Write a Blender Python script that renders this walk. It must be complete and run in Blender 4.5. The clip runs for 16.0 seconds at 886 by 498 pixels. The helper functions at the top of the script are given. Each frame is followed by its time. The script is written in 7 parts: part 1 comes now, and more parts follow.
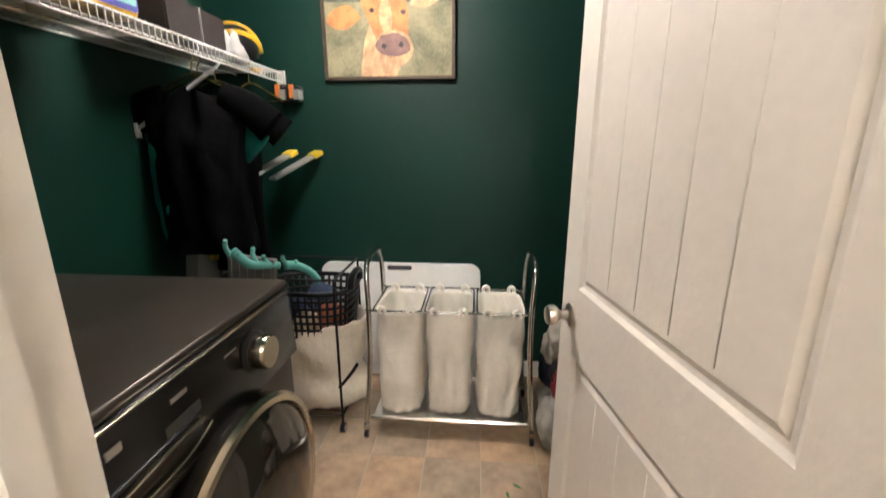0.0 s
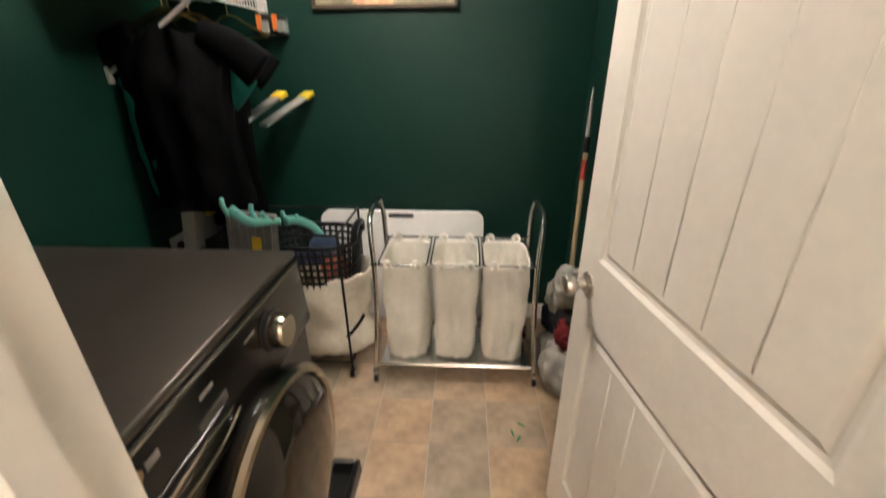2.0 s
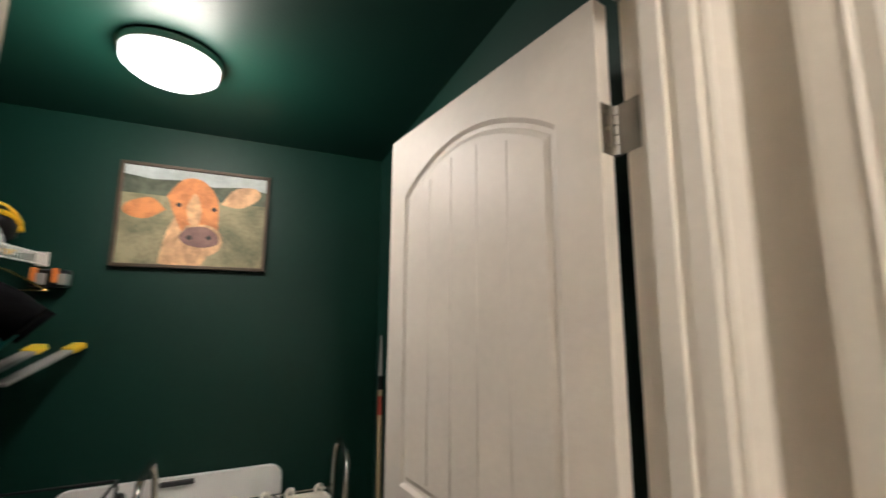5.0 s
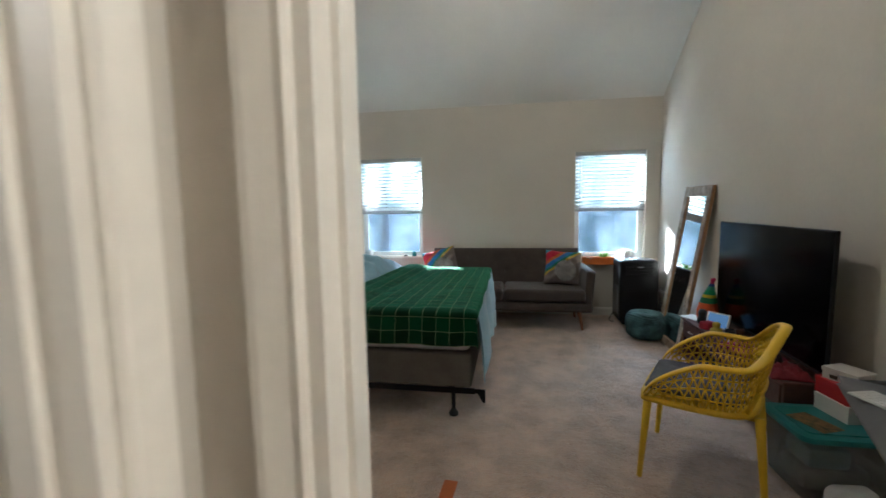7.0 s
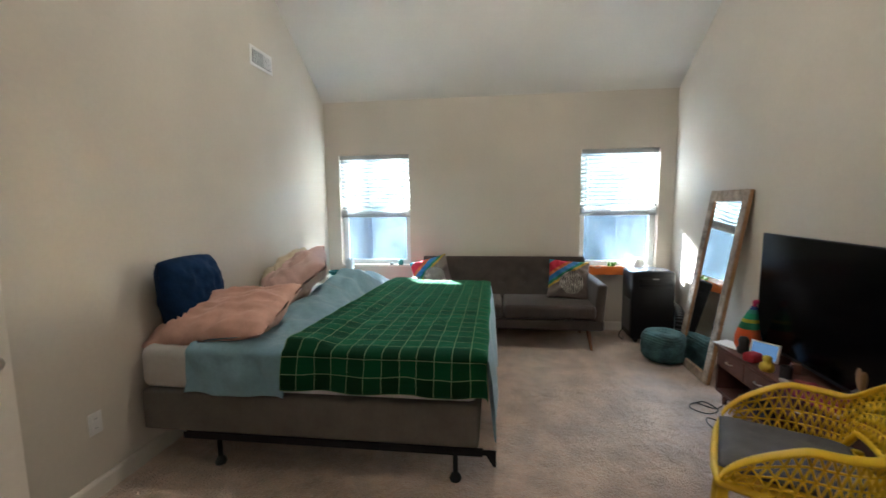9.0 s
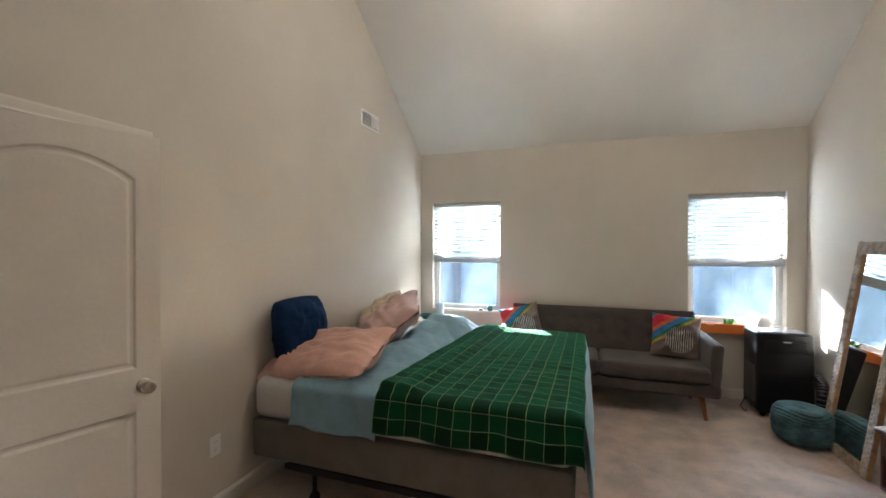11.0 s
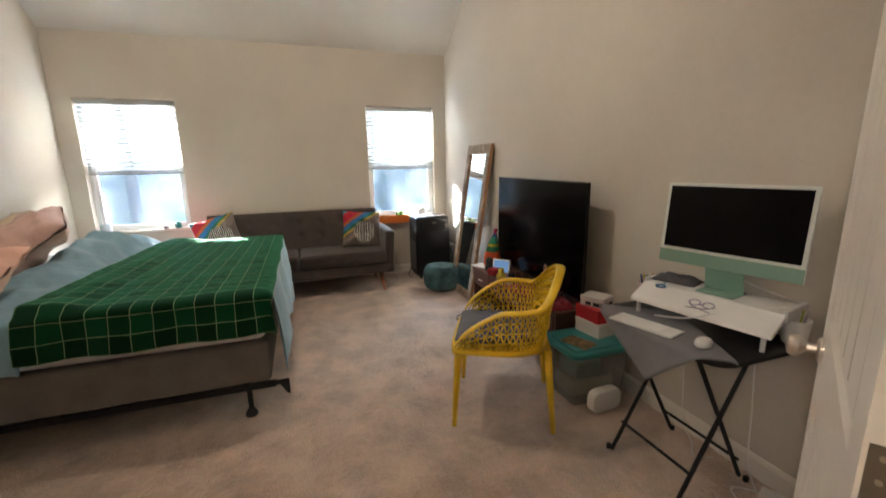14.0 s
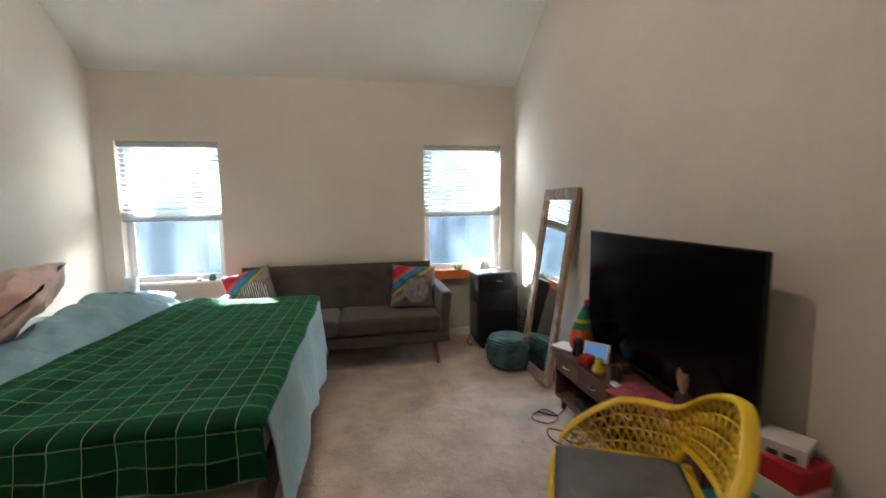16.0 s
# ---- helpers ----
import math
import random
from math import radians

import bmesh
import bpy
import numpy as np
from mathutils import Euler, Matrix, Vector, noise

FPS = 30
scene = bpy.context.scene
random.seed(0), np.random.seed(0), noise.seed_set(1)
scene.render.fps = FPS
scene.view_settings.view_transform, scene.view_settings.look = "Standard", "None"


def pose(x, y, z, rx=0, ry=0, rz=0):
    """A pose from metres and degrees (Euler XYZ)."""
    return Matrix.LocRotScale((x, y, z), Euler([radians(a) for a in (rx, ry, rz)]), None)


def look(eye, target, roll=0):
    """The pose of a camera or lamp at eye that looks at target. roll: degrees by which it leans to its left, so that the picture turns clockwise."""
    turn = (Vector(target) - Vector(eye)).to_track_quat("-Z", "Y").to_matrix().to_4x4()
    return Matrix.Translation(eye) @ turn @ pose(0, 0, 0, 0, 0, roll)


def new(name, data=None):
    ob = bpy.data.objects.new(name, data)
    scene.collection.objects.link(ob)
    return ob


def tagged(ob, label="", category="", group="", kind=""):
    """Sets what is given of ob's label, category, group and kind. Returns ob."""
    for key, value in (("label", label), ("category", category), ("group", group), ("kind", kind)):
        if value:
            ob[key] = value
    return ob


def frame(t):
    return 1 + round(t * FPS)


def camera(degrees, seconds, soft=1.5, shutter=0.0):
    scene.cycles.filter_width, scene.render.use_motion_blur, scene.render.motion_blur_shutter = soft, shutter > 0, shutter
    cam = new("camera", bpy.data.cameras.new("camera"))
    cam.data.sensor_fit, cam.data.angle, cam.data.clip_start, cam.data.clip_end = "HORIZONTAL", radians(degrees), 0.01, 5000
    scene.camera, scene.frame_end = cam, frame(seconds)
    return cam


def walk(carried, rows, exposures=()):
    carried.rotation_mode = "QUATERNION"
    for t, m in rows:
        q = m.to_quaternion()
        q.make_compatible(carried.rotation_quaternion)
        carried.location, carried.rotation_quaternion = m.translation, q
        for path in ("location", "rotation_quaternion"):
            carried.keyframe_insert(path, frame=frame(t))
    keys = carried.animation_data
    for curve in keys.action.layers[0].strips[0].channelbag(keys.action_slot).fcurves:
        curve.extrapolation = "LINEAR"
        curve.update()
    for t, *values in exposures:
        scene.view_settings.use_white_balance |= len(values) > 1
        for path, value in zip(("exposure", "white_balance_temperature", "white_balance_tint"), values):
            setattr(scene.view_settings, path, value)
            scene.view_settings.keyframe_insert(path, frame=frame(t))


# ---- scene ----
cam = camera(94.5, 16.0, shutter=0.5)
PATH = [
    (0, (2.087, -0.648, 1.364), (0.154, -0.8, 0.873), -0.0),
    (0.5, (2.079, -0.66, 1.332), (0.231, -0.83, 0.587), -0.3),
    (1, (2.065, -0.664, 1.316), (0.351, -0.817, 0.297), -0.7),
    (1.5, (2.059, -0.682, 1.394), (0.374, -0.796, 0.323), -0.4),
    (2, (2.015, -0.716, 1.46), (0.197, -0.819, 0.633), -0.4),
    (2.5, (1.988, -0.773, 1.529), (0.067, -0.855, 0.979), -0.3),
    (3, (1.978, -0.796, 1.55), (-0.007, -0.86, 1.316), 0.2),
    (3.2, (1.99, -0.799, 1.564), (-0.005, -0.856, 1.442), -0.0),
    (5.3, (2.267, -0.756, 1.478), (0.58, 0.28, 1.758), 0.3),
    (5.5, (2.236, -0.746, 1.468), (0.676, 0.486, 1.689), 0.3),
    (6, (2.181, -0.744, 1.433), (1.116, 0.948, 1.498), -0.3),
    (6.5, (2.168, -0.636, 1.385), (1.574, 1.272, 1.286), -0.0),
    (7, (2.246, -0.495, 1.422), (1.916, 1.467, 1.219), -0.9),
    (7.5, (2.251, -0.296, 1.448), (2.035, 1.68, 1.228), -0.7),
    (8, (2.208, -0.112, 1.48), (2.009, 1.865, 1.245), -0.8),
    (8.5, (2.122, 0.027, 1.483), (1.935, 2.005, 1.257), -0.6),
    (9, (2.064, 0.089, 1.51), (1.815, 2.061, 1.285), -0.7),
    (9.5, (2.01, 0.124, 1.523), (1.453, 2.034, 1.317), -0.6),
    (9.7, (2.012, 0.137, 1.525), (1.29, 1.992, 1.329), -0.6),
    (11.8, (2.113, 0.032, 1.567), (1.666, 1.98, 1.643), -0.6),
    (12, (2.168, 0.038, 1.555), (1.883, 2.016, 1.636), -0.5),
    (12.5, (2.172, -0.037, 1.546), (2.29, 1.958, 1.627), -0.9),
    (13, (2.22, -0.135, 1.477), (2.626, 1.822, 1.54), -0.7),
    (13.5, (2.227, -0.199, 1.417), (2.824, 1.705, 1.294), -0.6),
    (14, (2.224, -0.2, 1.398), (2.858, 1.653, 0.99), -1.0),
    (14.5, (2.233, -0.099, 1.405), (2.857, 1.724, 0.869), -1.1),
    (15, (2.262, 0.085, 1.442), (2.865, 1.945, 1.021), -0.7),
    (15.5, (2.389, 0.361, 1.451), (2.918, 2.266, 1.151), -0.8),
    (16, (2.388, 0.634, 1.463), (2.771, 2.585, 1.249), -0.8),
]
EXPOSURES = [(0, 7.68, 5650, 10), (3.2, 7.38, 6000, 9), (5.3, 6.8, 5600, 8), (6.0, 6.85, 5300, 5), (6.6, 6.87, 5250, 4), (7.5, 6.95, 5200, 3), (8.2, 7.15, 5350, 4), (9.7, 7.25, 5650, 8), (12.0, 7.15, 5800, 11), (14.0, 7.45, 6150, 12), (15.0, 7.35, 6050, 11), (16.0, 7.18, 5850, 9)]
walk(cam, [(t, look(eye, target, roll)) for t, eye, target, roll in PATH], EXPOSURES)

# ---------- light ----------
world = bpy.data.worlds.new("world")
scene.world = world
world.use_nodes = True
SUN_EL, SUN_AZ = radians(22.0), math.atan2(-0.62, 1.0)
wn = world.node_tree.nodes
sky = wn.new("ShaderNodeTexSky")
sky.sky_type = 'NISHITA'
sky.sun_disc = False
sky.sun_elevation = SUN_EL
sky.sun_rotation = -SUN_AZ
world.node_tree.links.new(sky.outputs[0], wn["Background"].inputs[0])
wn["Background"].inputs[1].default_value = 0.05


def lamp(name, kind, energy, color, m, size=0.1, size_y=None, spread=None):
    d = bpy.data.lights.new(name, kind)
    d.energy, d.color = energy, color
    if kind == 'SUN':
        d.angle = radians(0.6)
    elif kind == 'AREA':
        d.size = size
        if size_y:
            d.shape, d.size_y = 'RECTANGLE', size_y
        if spread:
            d.spread = spread
    else:
        d.shadow_soft_size = size
    o = new(name, d)
    o.matrix_world = m
    return o


SUN_DIR = Vector((math.sin(SUN_AZ) * math.cos(SUN_EL), math.cos(SUN_AZ) * math.cos(SUN_EL), math.sin(SUN_EL)))
lamp("sun", 'SUN', 2.0, (1.0, 0.93, 0.83), look(tuple(Vector((0, 5, 0)) + SUN_DIR * 9), (0, 5, 0)))
# area lamp added for the bright sky over the trees, facing both windows
lamp("window_sky_light", 'AREA', 48, (0.72, 0.88, 1.0), look((2.04, 12.0, 4.9), (2.04, 4.6, 1.2)), 9.0, 2.6)
lamp("fan_bulb", 'POINT', 0.33, (1.0, 0.82, 0.64), pose(2.04, 2.5, 3.46), 0.10)
lamp("laundry_bulb", 'POINT', 0.39, (1.0, 0.82, 0.66), pose(0.62, -1.12, 2.26), 0.14)
# warm hall light: its source is out of view, its place assumed
lamp("assumed_hall_bulb", 'POINT', 0.36, (1.0, 0.85, 0.70), pose(3.45, -0.48, 2.42), 0.12)


# ---------- materials ----------
def mat(name, col, rough=0.6, metal=0.0, var=0.12, scale=6.0, bump=0.0, bscale=60.0, col2=None, fine=40.0, spec=0.5, sheen=0.0, coat=0.0, trans=0.0, coords="Object", ramp=(0.45, 0.95)):
    m = bpy.data.materials.new(name)
    m.use_nodes = True
    nt = m.node_tree
    b = nt.nodes["Principled BSDF"]
    tc = nt.nodes.new("ShaderNodeTexCoord")
    n1 = nt.nodes.new("ShaderNodeTexNoise")
    n1.inputs["Scale"].default_value = scale
    n1.inputs["Detail"].default_value = 6
    nt.links.new(tc.outputs[coords], n1.inputs["Vector"])
    n2 = nt.nodes.new("ShaderNodeTexNoise")
    n2.inputs["Scale"].default_value = fine
    n2.inputs["Detail"].default_value = 4
    nt.links.new(tc.outputs[coords], n2.inputs["Vector"])
    mx = nt.nodes.new("ShaderNodeMath")
    mx.operation = 'MULTIPLY_ADD'
    nt.links.new(n2.outputs[0], mx.inputs[0])
    mx.inputs[1].default_value = 0.4
    nt.links.new(n1.outputs[0], mx.inputs[2])
    r = nt.nodes.new("ShaderNodeValToRGB")
    c2 = col2 or tuple(min(1, c * (1 - var * 1.6)) for c in col)
    c1 = tuple(min(1, c * (1 + var * 0.6)) for c in col)
    r.color_ramp.elements[0].position, r.color_ramp.elements[1].position = ramp
    r.color_ramp.elements[0].color, r.color_ramp.elements[1].color = (*c2, 1), (*c1, 1)
    nt.links.new(mx.outputs[0], r.inputs[0])
    nt.links.new(r.outputs[0], b.inputs["Base Color"])
    b.inputs["Roughness"].default_value = rough
    b.inputs["Metallic"].default_value = metal
    b.inputs["Specular IOR Level"].default_value = spec
    b.inputs["Sheen Weight"].default_value = sheen
    b.inputs["Coat Weight"].default_value = coat
    b.inputs["Transmission Weight"].default_value = trans
    if bump:
        n3 = nt.nodes.new("ShaderNodeTexNoise")
        n3.inputs["Scale"].default_value = bscale
        n3.inputs["Detail"].default_value = 5
        nt.links.new(tc.outputs[coords], n3.inputs["Vector"])
        bp = nt.nodes.new("ShaderNodeBump")
        bp.inputs["Strength"].default_value = bump
        bp.inputs["Distance"].default_value = 0.02
        nt.links.new(n3.outputs[0], bp.inputs["Height"])
        nt.links.new(bp.outputs[0], b.inputs["Normal"])
    return m


def glow(name, col, strength):
    m = bpy.data.materials.new(name)
    m.use_nodes = True
    b = m.node_tree.nodes["Principled BSDF"]
    b.inputs["Base Color"].default_value = (*col, 1)
    b.inputs["Emission Color"].default_value = (*col, 1)
    b.inputs["Emission Strength"].default_value = strength
    return m


WALL = mat("wall_paint", (0.62, 0.575, 0.50), 0.75, var=0.05, scale=1.3, bump=0.06, bscale=140)
CEIL = mat("ceiling_paint", (0.74, 0.72, 0.67), 0.85, var=0.04, scale=1.5, bump=0.10, bscale=110)
GREEN = mat("green_paint", (0.0035, 0.031, 0.021), 0.5, var=0.12, scale=1.6, bump=0.05, bscale=140, spec=0.35)
GREENC = mat("green_ceiling_paint", (0.0035, 0.031, 0.021), 0.5, var=0.10, scale=1.6, bump=0.06, bscale=120, spec=0.35)
WHITE = mat("white_trim_paint", (0.80, 0.76, 0.69), 0.45, var=0.05, scale=3, bump=0.03, bscale=90)
DOORW = mat("white_door_paint", (0.78, 0.73, 0.66), 0.50, var=0.05, scale=2.5, bump=0.05, bscale=70)
VINYLW = mat("window_vinyl", (0.82, 0.84, 0.84), 0.35, var=0.03)
BLIND = mat("blind_slat", (0.44, 0.45, 0.44), 0.45, var=0.03)
NICKEL = mat("satin_nickel", (0.62, 0.58, 0.52), 0.28, 1.0, var=0.06)
BRONZE = mat("dark_hinge_steel", (0.30, 0.28, 0.25), 0.35, 1.0, var=0.12)
CHROME = mat("chrome_tube", (0.66, 0.65, 0.62), 0.22, 1.0, var=0.05)
BLACKM = mat("black_steel", (0.010, 0.010, 0.011), 0.45, 0.0, var=0.15, spec=0.3)
BLACKP = mat("black_plastic", (0.008, 0.008, 0.009), 0.38, var=0.12, spec=0.3)
SCREEN = mat("screen_glass", (0.0015, 0.0015, 0.002), 0.16, var=0.05, spec=0.10)
WHITEP = mat("white_plastic", (0.80, 0.79, 0.77), 0.35, var=0.03)
# near-black that puts the shade inside slots and holes into the colour
BLACKGAP = mat("dark_void", (0.01, 0.01, 0.01), 0.9)

# ---------- mesh helpers ----------


def mesh(bm, name):
    me = bpy.data.meshes.new(name)
    bmesh.ops.recalc_face_normals(bm, faces=bm.faces)
    bm.to_mesh(me)
    bm.free()
    return me


def part(name, bm, material, parent=None, label="", smooth=False):
    me = mesh(bm, name)
    me.materials.append(material)
    if smooth:
        me.shade_smooth()
        if smooth != "all":
            me.set_sharp_from_angle(angle=radians(35))
    o = new(name, me)
    if parent is not None:
        o.parent = parent
    if label:
        tagged(o, label)
    return o


def thing(name, m, label, category, group="", kind=""):
    o = new(name)
    o.empty_display_size = 0.05
    o.matrix_world = m
    return tagged(o, label, category, group, kind)


def solid(name, bm, material, label, category, kind="", m=None, smooth=False, group=""):
    o = part(name, bm, material, None, "", smooth)
    if m is not None:
        o.matrix_world = m
    return tagged(o, label, category, group, kind)


def B(x0, x1, y0, y1, z0, z1, bev=0.0, bm=None, seg=2):
    """A box, with rounded edges if asked."""
    t = bmesh.new()
    bmesh.ops.create_cube(t, size=1)
    for v in t.verts:
        v.co = Vector(((x0 + x1) / 2 + v.co.x * (x1 - x0), (y0 + y1) / 2 + v.co.y * (y1 - y0), (z0 + z1) / 2 + v.co.z * (z1 - z0)))
    if bev:
        bmesh.ops.bevel(t, geom=t.edges[:], offset=bev, segments=seg, profile=0.5, affect='EDGES')
    return join(bm, t)


def join(bm, t):
    if bm is None:
        return t
    me = bpy.data.meshes.new("tmp")
    t.to_mesh(me)
    t.free()
    bm.from_mesh(me)
    bpy.data.meshes.remove(me)
    return bm


def xf(bm, m):
    bmesh.ops.transform(bm, matrix=m, verts=bm.verts)
    return bm


def CYL(r, z0, z1, m=None, r2=None, seg=20, bm=None, bev=0.0):
    t = bmesh.new()
    bmesh.ops.create_cone(t, cap_ends=True, segments=seg, radius1=r, radius2=r if r2 is None else r2, depth=z1 - z0)
    bmesh.ops.translate(t, verts=t.verts, vec=(0, 0, (z0 + z1) / 2))
    if bev:
        es = [e for e in t.edges if len(e.link_faces) == 2 and any(len(f.verts) > 4 for f in e.link_faces)]
        bmesh.ops.bevel(t, geom=es, offset=bev, segments=2, profile=0.5, affect='EDGES')
    if m is not None:
        xf(t, m)
    return join(bm, t)


def ROD(a, b, r, seg=10, bm=None, r2=None):
    a, b = Vector(a), Vector(b)
    d = b - a
    m = Matrix.Translation(a) @ d.to_track_quat("Z", "Y").to_matrix().to_4x4()
    return CYL(r, 0, d.length, m, r2, seg, bm)


def LATHE(prof, seg=28, m=None, bm=None):
    """Turns a profile of (radius, height) about z."""
    t = bmesh.new()
    rings = []
    for r, z in prof:
        if r < 1e-5:
            rings.append([t.verts.new((0, 0, z))])
        else:
            rings.append([t.verts.new((r * math.cos(2 * math.pi * i / seg), r * math.sin(2 * math.pi * i / seg), z)) for i in range(seg)])
    for a, b in zip(rings, rings[1:]):
        for i in range(seg):
            j = (i + 1) % seg
            if len(a) == 1 and len(b) == 1:
                continue
            if len(a) == 1:
                t.faces.new((a[0], b[j], b[i]))
            elif len(b) == 1:
                t.faces.new((a[i], a[j], b[0]))
            else:
                t.faces.new((a[i], a[j], b[j], b[i]))
    if m is not None:
        xf(t, m)
    return join(bm, t)


def TUBE(pts, r, seg=8, bm=None, closed=False):
    """A round tube along a line of points."""
    t = bmesh.new()
    P = [Vector(p) for p in pts]
    n = len(P)
    rings = []
    up = Vector((0.13, 0.21, 0.97))
    for i in range(n):
        d = (P[(i + 1) % n] - P[i - 1]) if closed else (P[min(i + 1, n - 1)] - P[max(i - 1, 0)])
        if d.length < 1e-7:
            d = Vector((0, 0, 1))
        d.normalize()
        s = d.cross(up)
        if s.length < 1e-3:
            s = d.cross(Vector((1, 0, 0)))
        s.normalize()
        u = s.cross(d).normalized()
        up = u
        rr = r(i / max(1, n - 1)) if callable(r) else r
        rings.append([t.verts.new(P[i] + rr * (math.cos(2 * math.pi * k / seg) * s + math.sin(2 * math.pi * k / seg) * u)) for k in range(seg)])
    pairs = list(zip(rings, rings[1:])) + ([(rings[-1], rings[0])] if closed else [])
    for a, b in pairs:
        for k in range(seg):
            t.faces.new((a[k], a[(k + 1) % seg], b[(k + 1) % seg], b[k]))
    if not closed:
        t.faces.new(rings[0][::-1])
        t.faces.new(rings[-1])
    return join(bm, t)


def curve_pts(pts, n=8):
    """A smooth line through the points."""
    P = [Vector(p) for p in pts]
    out = []
    for i in range(len(P) - 1):
        p0, p1, p2, p3 = P[max(i - 1, 0)], P[i], P[i + 1], P[min(i + 2, len(P) - 1)]
        for k in range(n):
            u = k / n
            out.append(0.5 * ((2 * p1) + (p2 - p0) * u + (2 * p0 - 5 * p1 + 4 * p2 - p3) * u * u + (3 * p1 - p0 - 3 * p2 + p3) * u ** 3))
    out.append(P[-1])
    return out


def GRID(nu, nv, f, bm=None, closed_u=False, uvf=None):
    t = bmesh.new()
    V = [[t.verts.new(f(i / (nu if closed_u else nu - 1), j / (nv - 1))) for j in range(nv)] for i in range(nu)]
    uvl = t.loops.layers.uv.new("cloth") if uvf else None
    for i in range(nu if closed_u else nu - 1):
        for j in range(nv - 1):
            a = ((i, j), ((i + 1) % nu, j), ((i + 1) % nu, j + 1), (i, j + 1))
            fc = t.faces.new([V[p][q] for p, q in a])
            if uvl:
                for lp, (p, q) in zip(fc.loops, a):
                    lp[uvl].uv = uvf(p / (nu - 1), q / (nv - 1))
    return join(bm, t)


def EXTR(poly, h, m=None, bm=None, bev=0.0):
    """A flat outline in xy, raised by h."""
    t = bmesh.new()
    f = t.faces.new([t.verts.new((x, y, 0)) for x, y in poly])
    r = bmesh.ops.extrude_face_region(t, geom=[f])
    bmesh.ops.translate(t, verts=[v for v in r["geom"] if isinstance(v, bmesh.types.BMVert)], vec=(0, 0, h))
    if bev:
        bmesh.ops.bevel(t, geom=[e for e in t.edges], offset=bev, segments=2, profile=0.5, affect='EDGES')
    if m is not None:
        xf(t, m)
    return join(bm, t)


def rrect(w, h, r, n=5, cx=0.0, cy=0.0):
    out = []
    for sx, sy, a0 in ((1, 1, 0), (-1, 1, 90), (-1, -1, 180), (1, -1, 270)):
        for k in range(n + 1):
            a = radians(a0 + 90 * k / n)
            out.append((cx + sx * (w / 2 - r) + r * math.cos(a), cy + sy * (h / 2 - r) + r * math.sin(a)))
    return out


def nz(x, y, z=0.0, s=1.0):
    return noise.noise(Vector((x * s, y * s, z * s)))


# ---------- setting: walls, floors, ceilings ----------
W = 4.06          # bedroom width
YF = 5.0          # bedroom far wall
ZF = 2.72         # far wall height
RIDGE_Y, RIDGE_Z = 2.55, 4.40
LX0, LX1 = -0.19, 1.785     # laundry, back wall to door wall
LY0 = -2.09                 # laundry far side wall
LZ = 2.43                   # laundry ceiling
HX0, HX1 = 1.905, 3.75       # hall
HY0 = -2.6
HZ = 2.72
WIN = ((0.165, 1.045, 0.74, 2.095), (3.045, 3.90, 0.74, 2.095))
EX0, EX1 = 2.045, 2.835     # entry opening
LDY0, LDY1 = -1.015, -0.213  # laundry opening
DH = 2.05


def wall(name, material, label, boxes):
    bm = bmesh.new()
    for b in boxes:
        B(*b, bm=bm)
    return solid(name, bm, material, label, "wall", "structure")


# far wall with its two openings
(a0, a1, az0, az1), (c0, c1, cz0, cz1) = WIN
wall("wall_north", WALL, "warm beige painted wall with two window openings", [
    (-0.12, a0, YF, YF + .16, 0, ZF + .10), (a1, c0, YF, YF + .16, 0, ZF + .10), (c1, W + .12, YF, YF + .16, 0, ZF + .10),
    (a0, a1, YF, YF + .16, 0, az0), (a0, a1, YF, YF + .16, az1, ZF + .10),
    (c0, c1, YF, YF + .16, 0, cz0), (c0, c1, YF, YF + .16, cz1, ZF + .10)])


def gable(name, x0, x1, label, hole=None):
    bm = bmesh.new()
    ys = [-0.12, RIDGE_Y, YF]
    if hole:
        h0, h1, hz = hole
        prof = [(-0.11, 0), (h0, 0), (h0, hz), (h1, hz), (h1, 0), (YF, 0), (YF, ZF), (RIDGE_Y, RIDGE_Z), (-0.11, ZF)]
    else:
        prof = [(-0.11, 0), (YF, 0), (YF, ZF), (RIDGE_Y, RIDGE_Z), (-0.11, ZF)]
    f0 = bm.faces.new([bm.verts.new((x0, y, z)) for y, z in prof])
    r = bmesh.ops.extrude_face_region(bm, geom=[f0])
    bmesh.ops.translate(bm, verts=[v for v in r["geom"] if isinstance(v, bmesh.types.BMVert)], vec=(x1 - x0, 0, 0))
    return solid(name, bm, WALL, label, "wall", "structure")


BDY0, BDY1 = 0.72, 1.44     # side doorway in the left wall
gable("wall_west", -0.12, 0.0, "warm beige gable wall with a side doorway", (BDY0, BDY1, DH))
gable("wall_east", W, W + 0.12, "plain warm beige painted gable wall")
wall("wall_south", WALL, "beige painted wall holding the bedroom doorway", [
    (0.0, EX0, -0.115, 0, 0, ZF + .1), (EX1, W, -0.115, 0, 0, ZF + .1), (EX0, EX1, -0.115, 0, DH, ZF + .1)])
bm = bmesh.new()
for y0, z0, y1, z1 in ((-0.12, ZF, RIDGE_Y, RIDGE_Z), (RIDGE_Y, RIDGE_Z, YF + .16, ZF - .107)):
    vs = [bm.verts.new(p) for p in ((-0.12, y0, z0), (W + .12, y0, z0), (W + .12, y1, z1), (-0.12, y1, z1))]
    f0 = bm.faces.new(vs)
    r = bmesh.ops.extrude_face_region(bm, geom=[f0])
    bmesh.ops.translate(bm, verts=[v for v in r["geom"] if isinstance(v, bmesh.types.BMVert)], vec=(0, 0, 0.12))
solid("ceiling", bm, CEIL, "vaulted white painted bedroom ceiling", "ceiling", "structure")

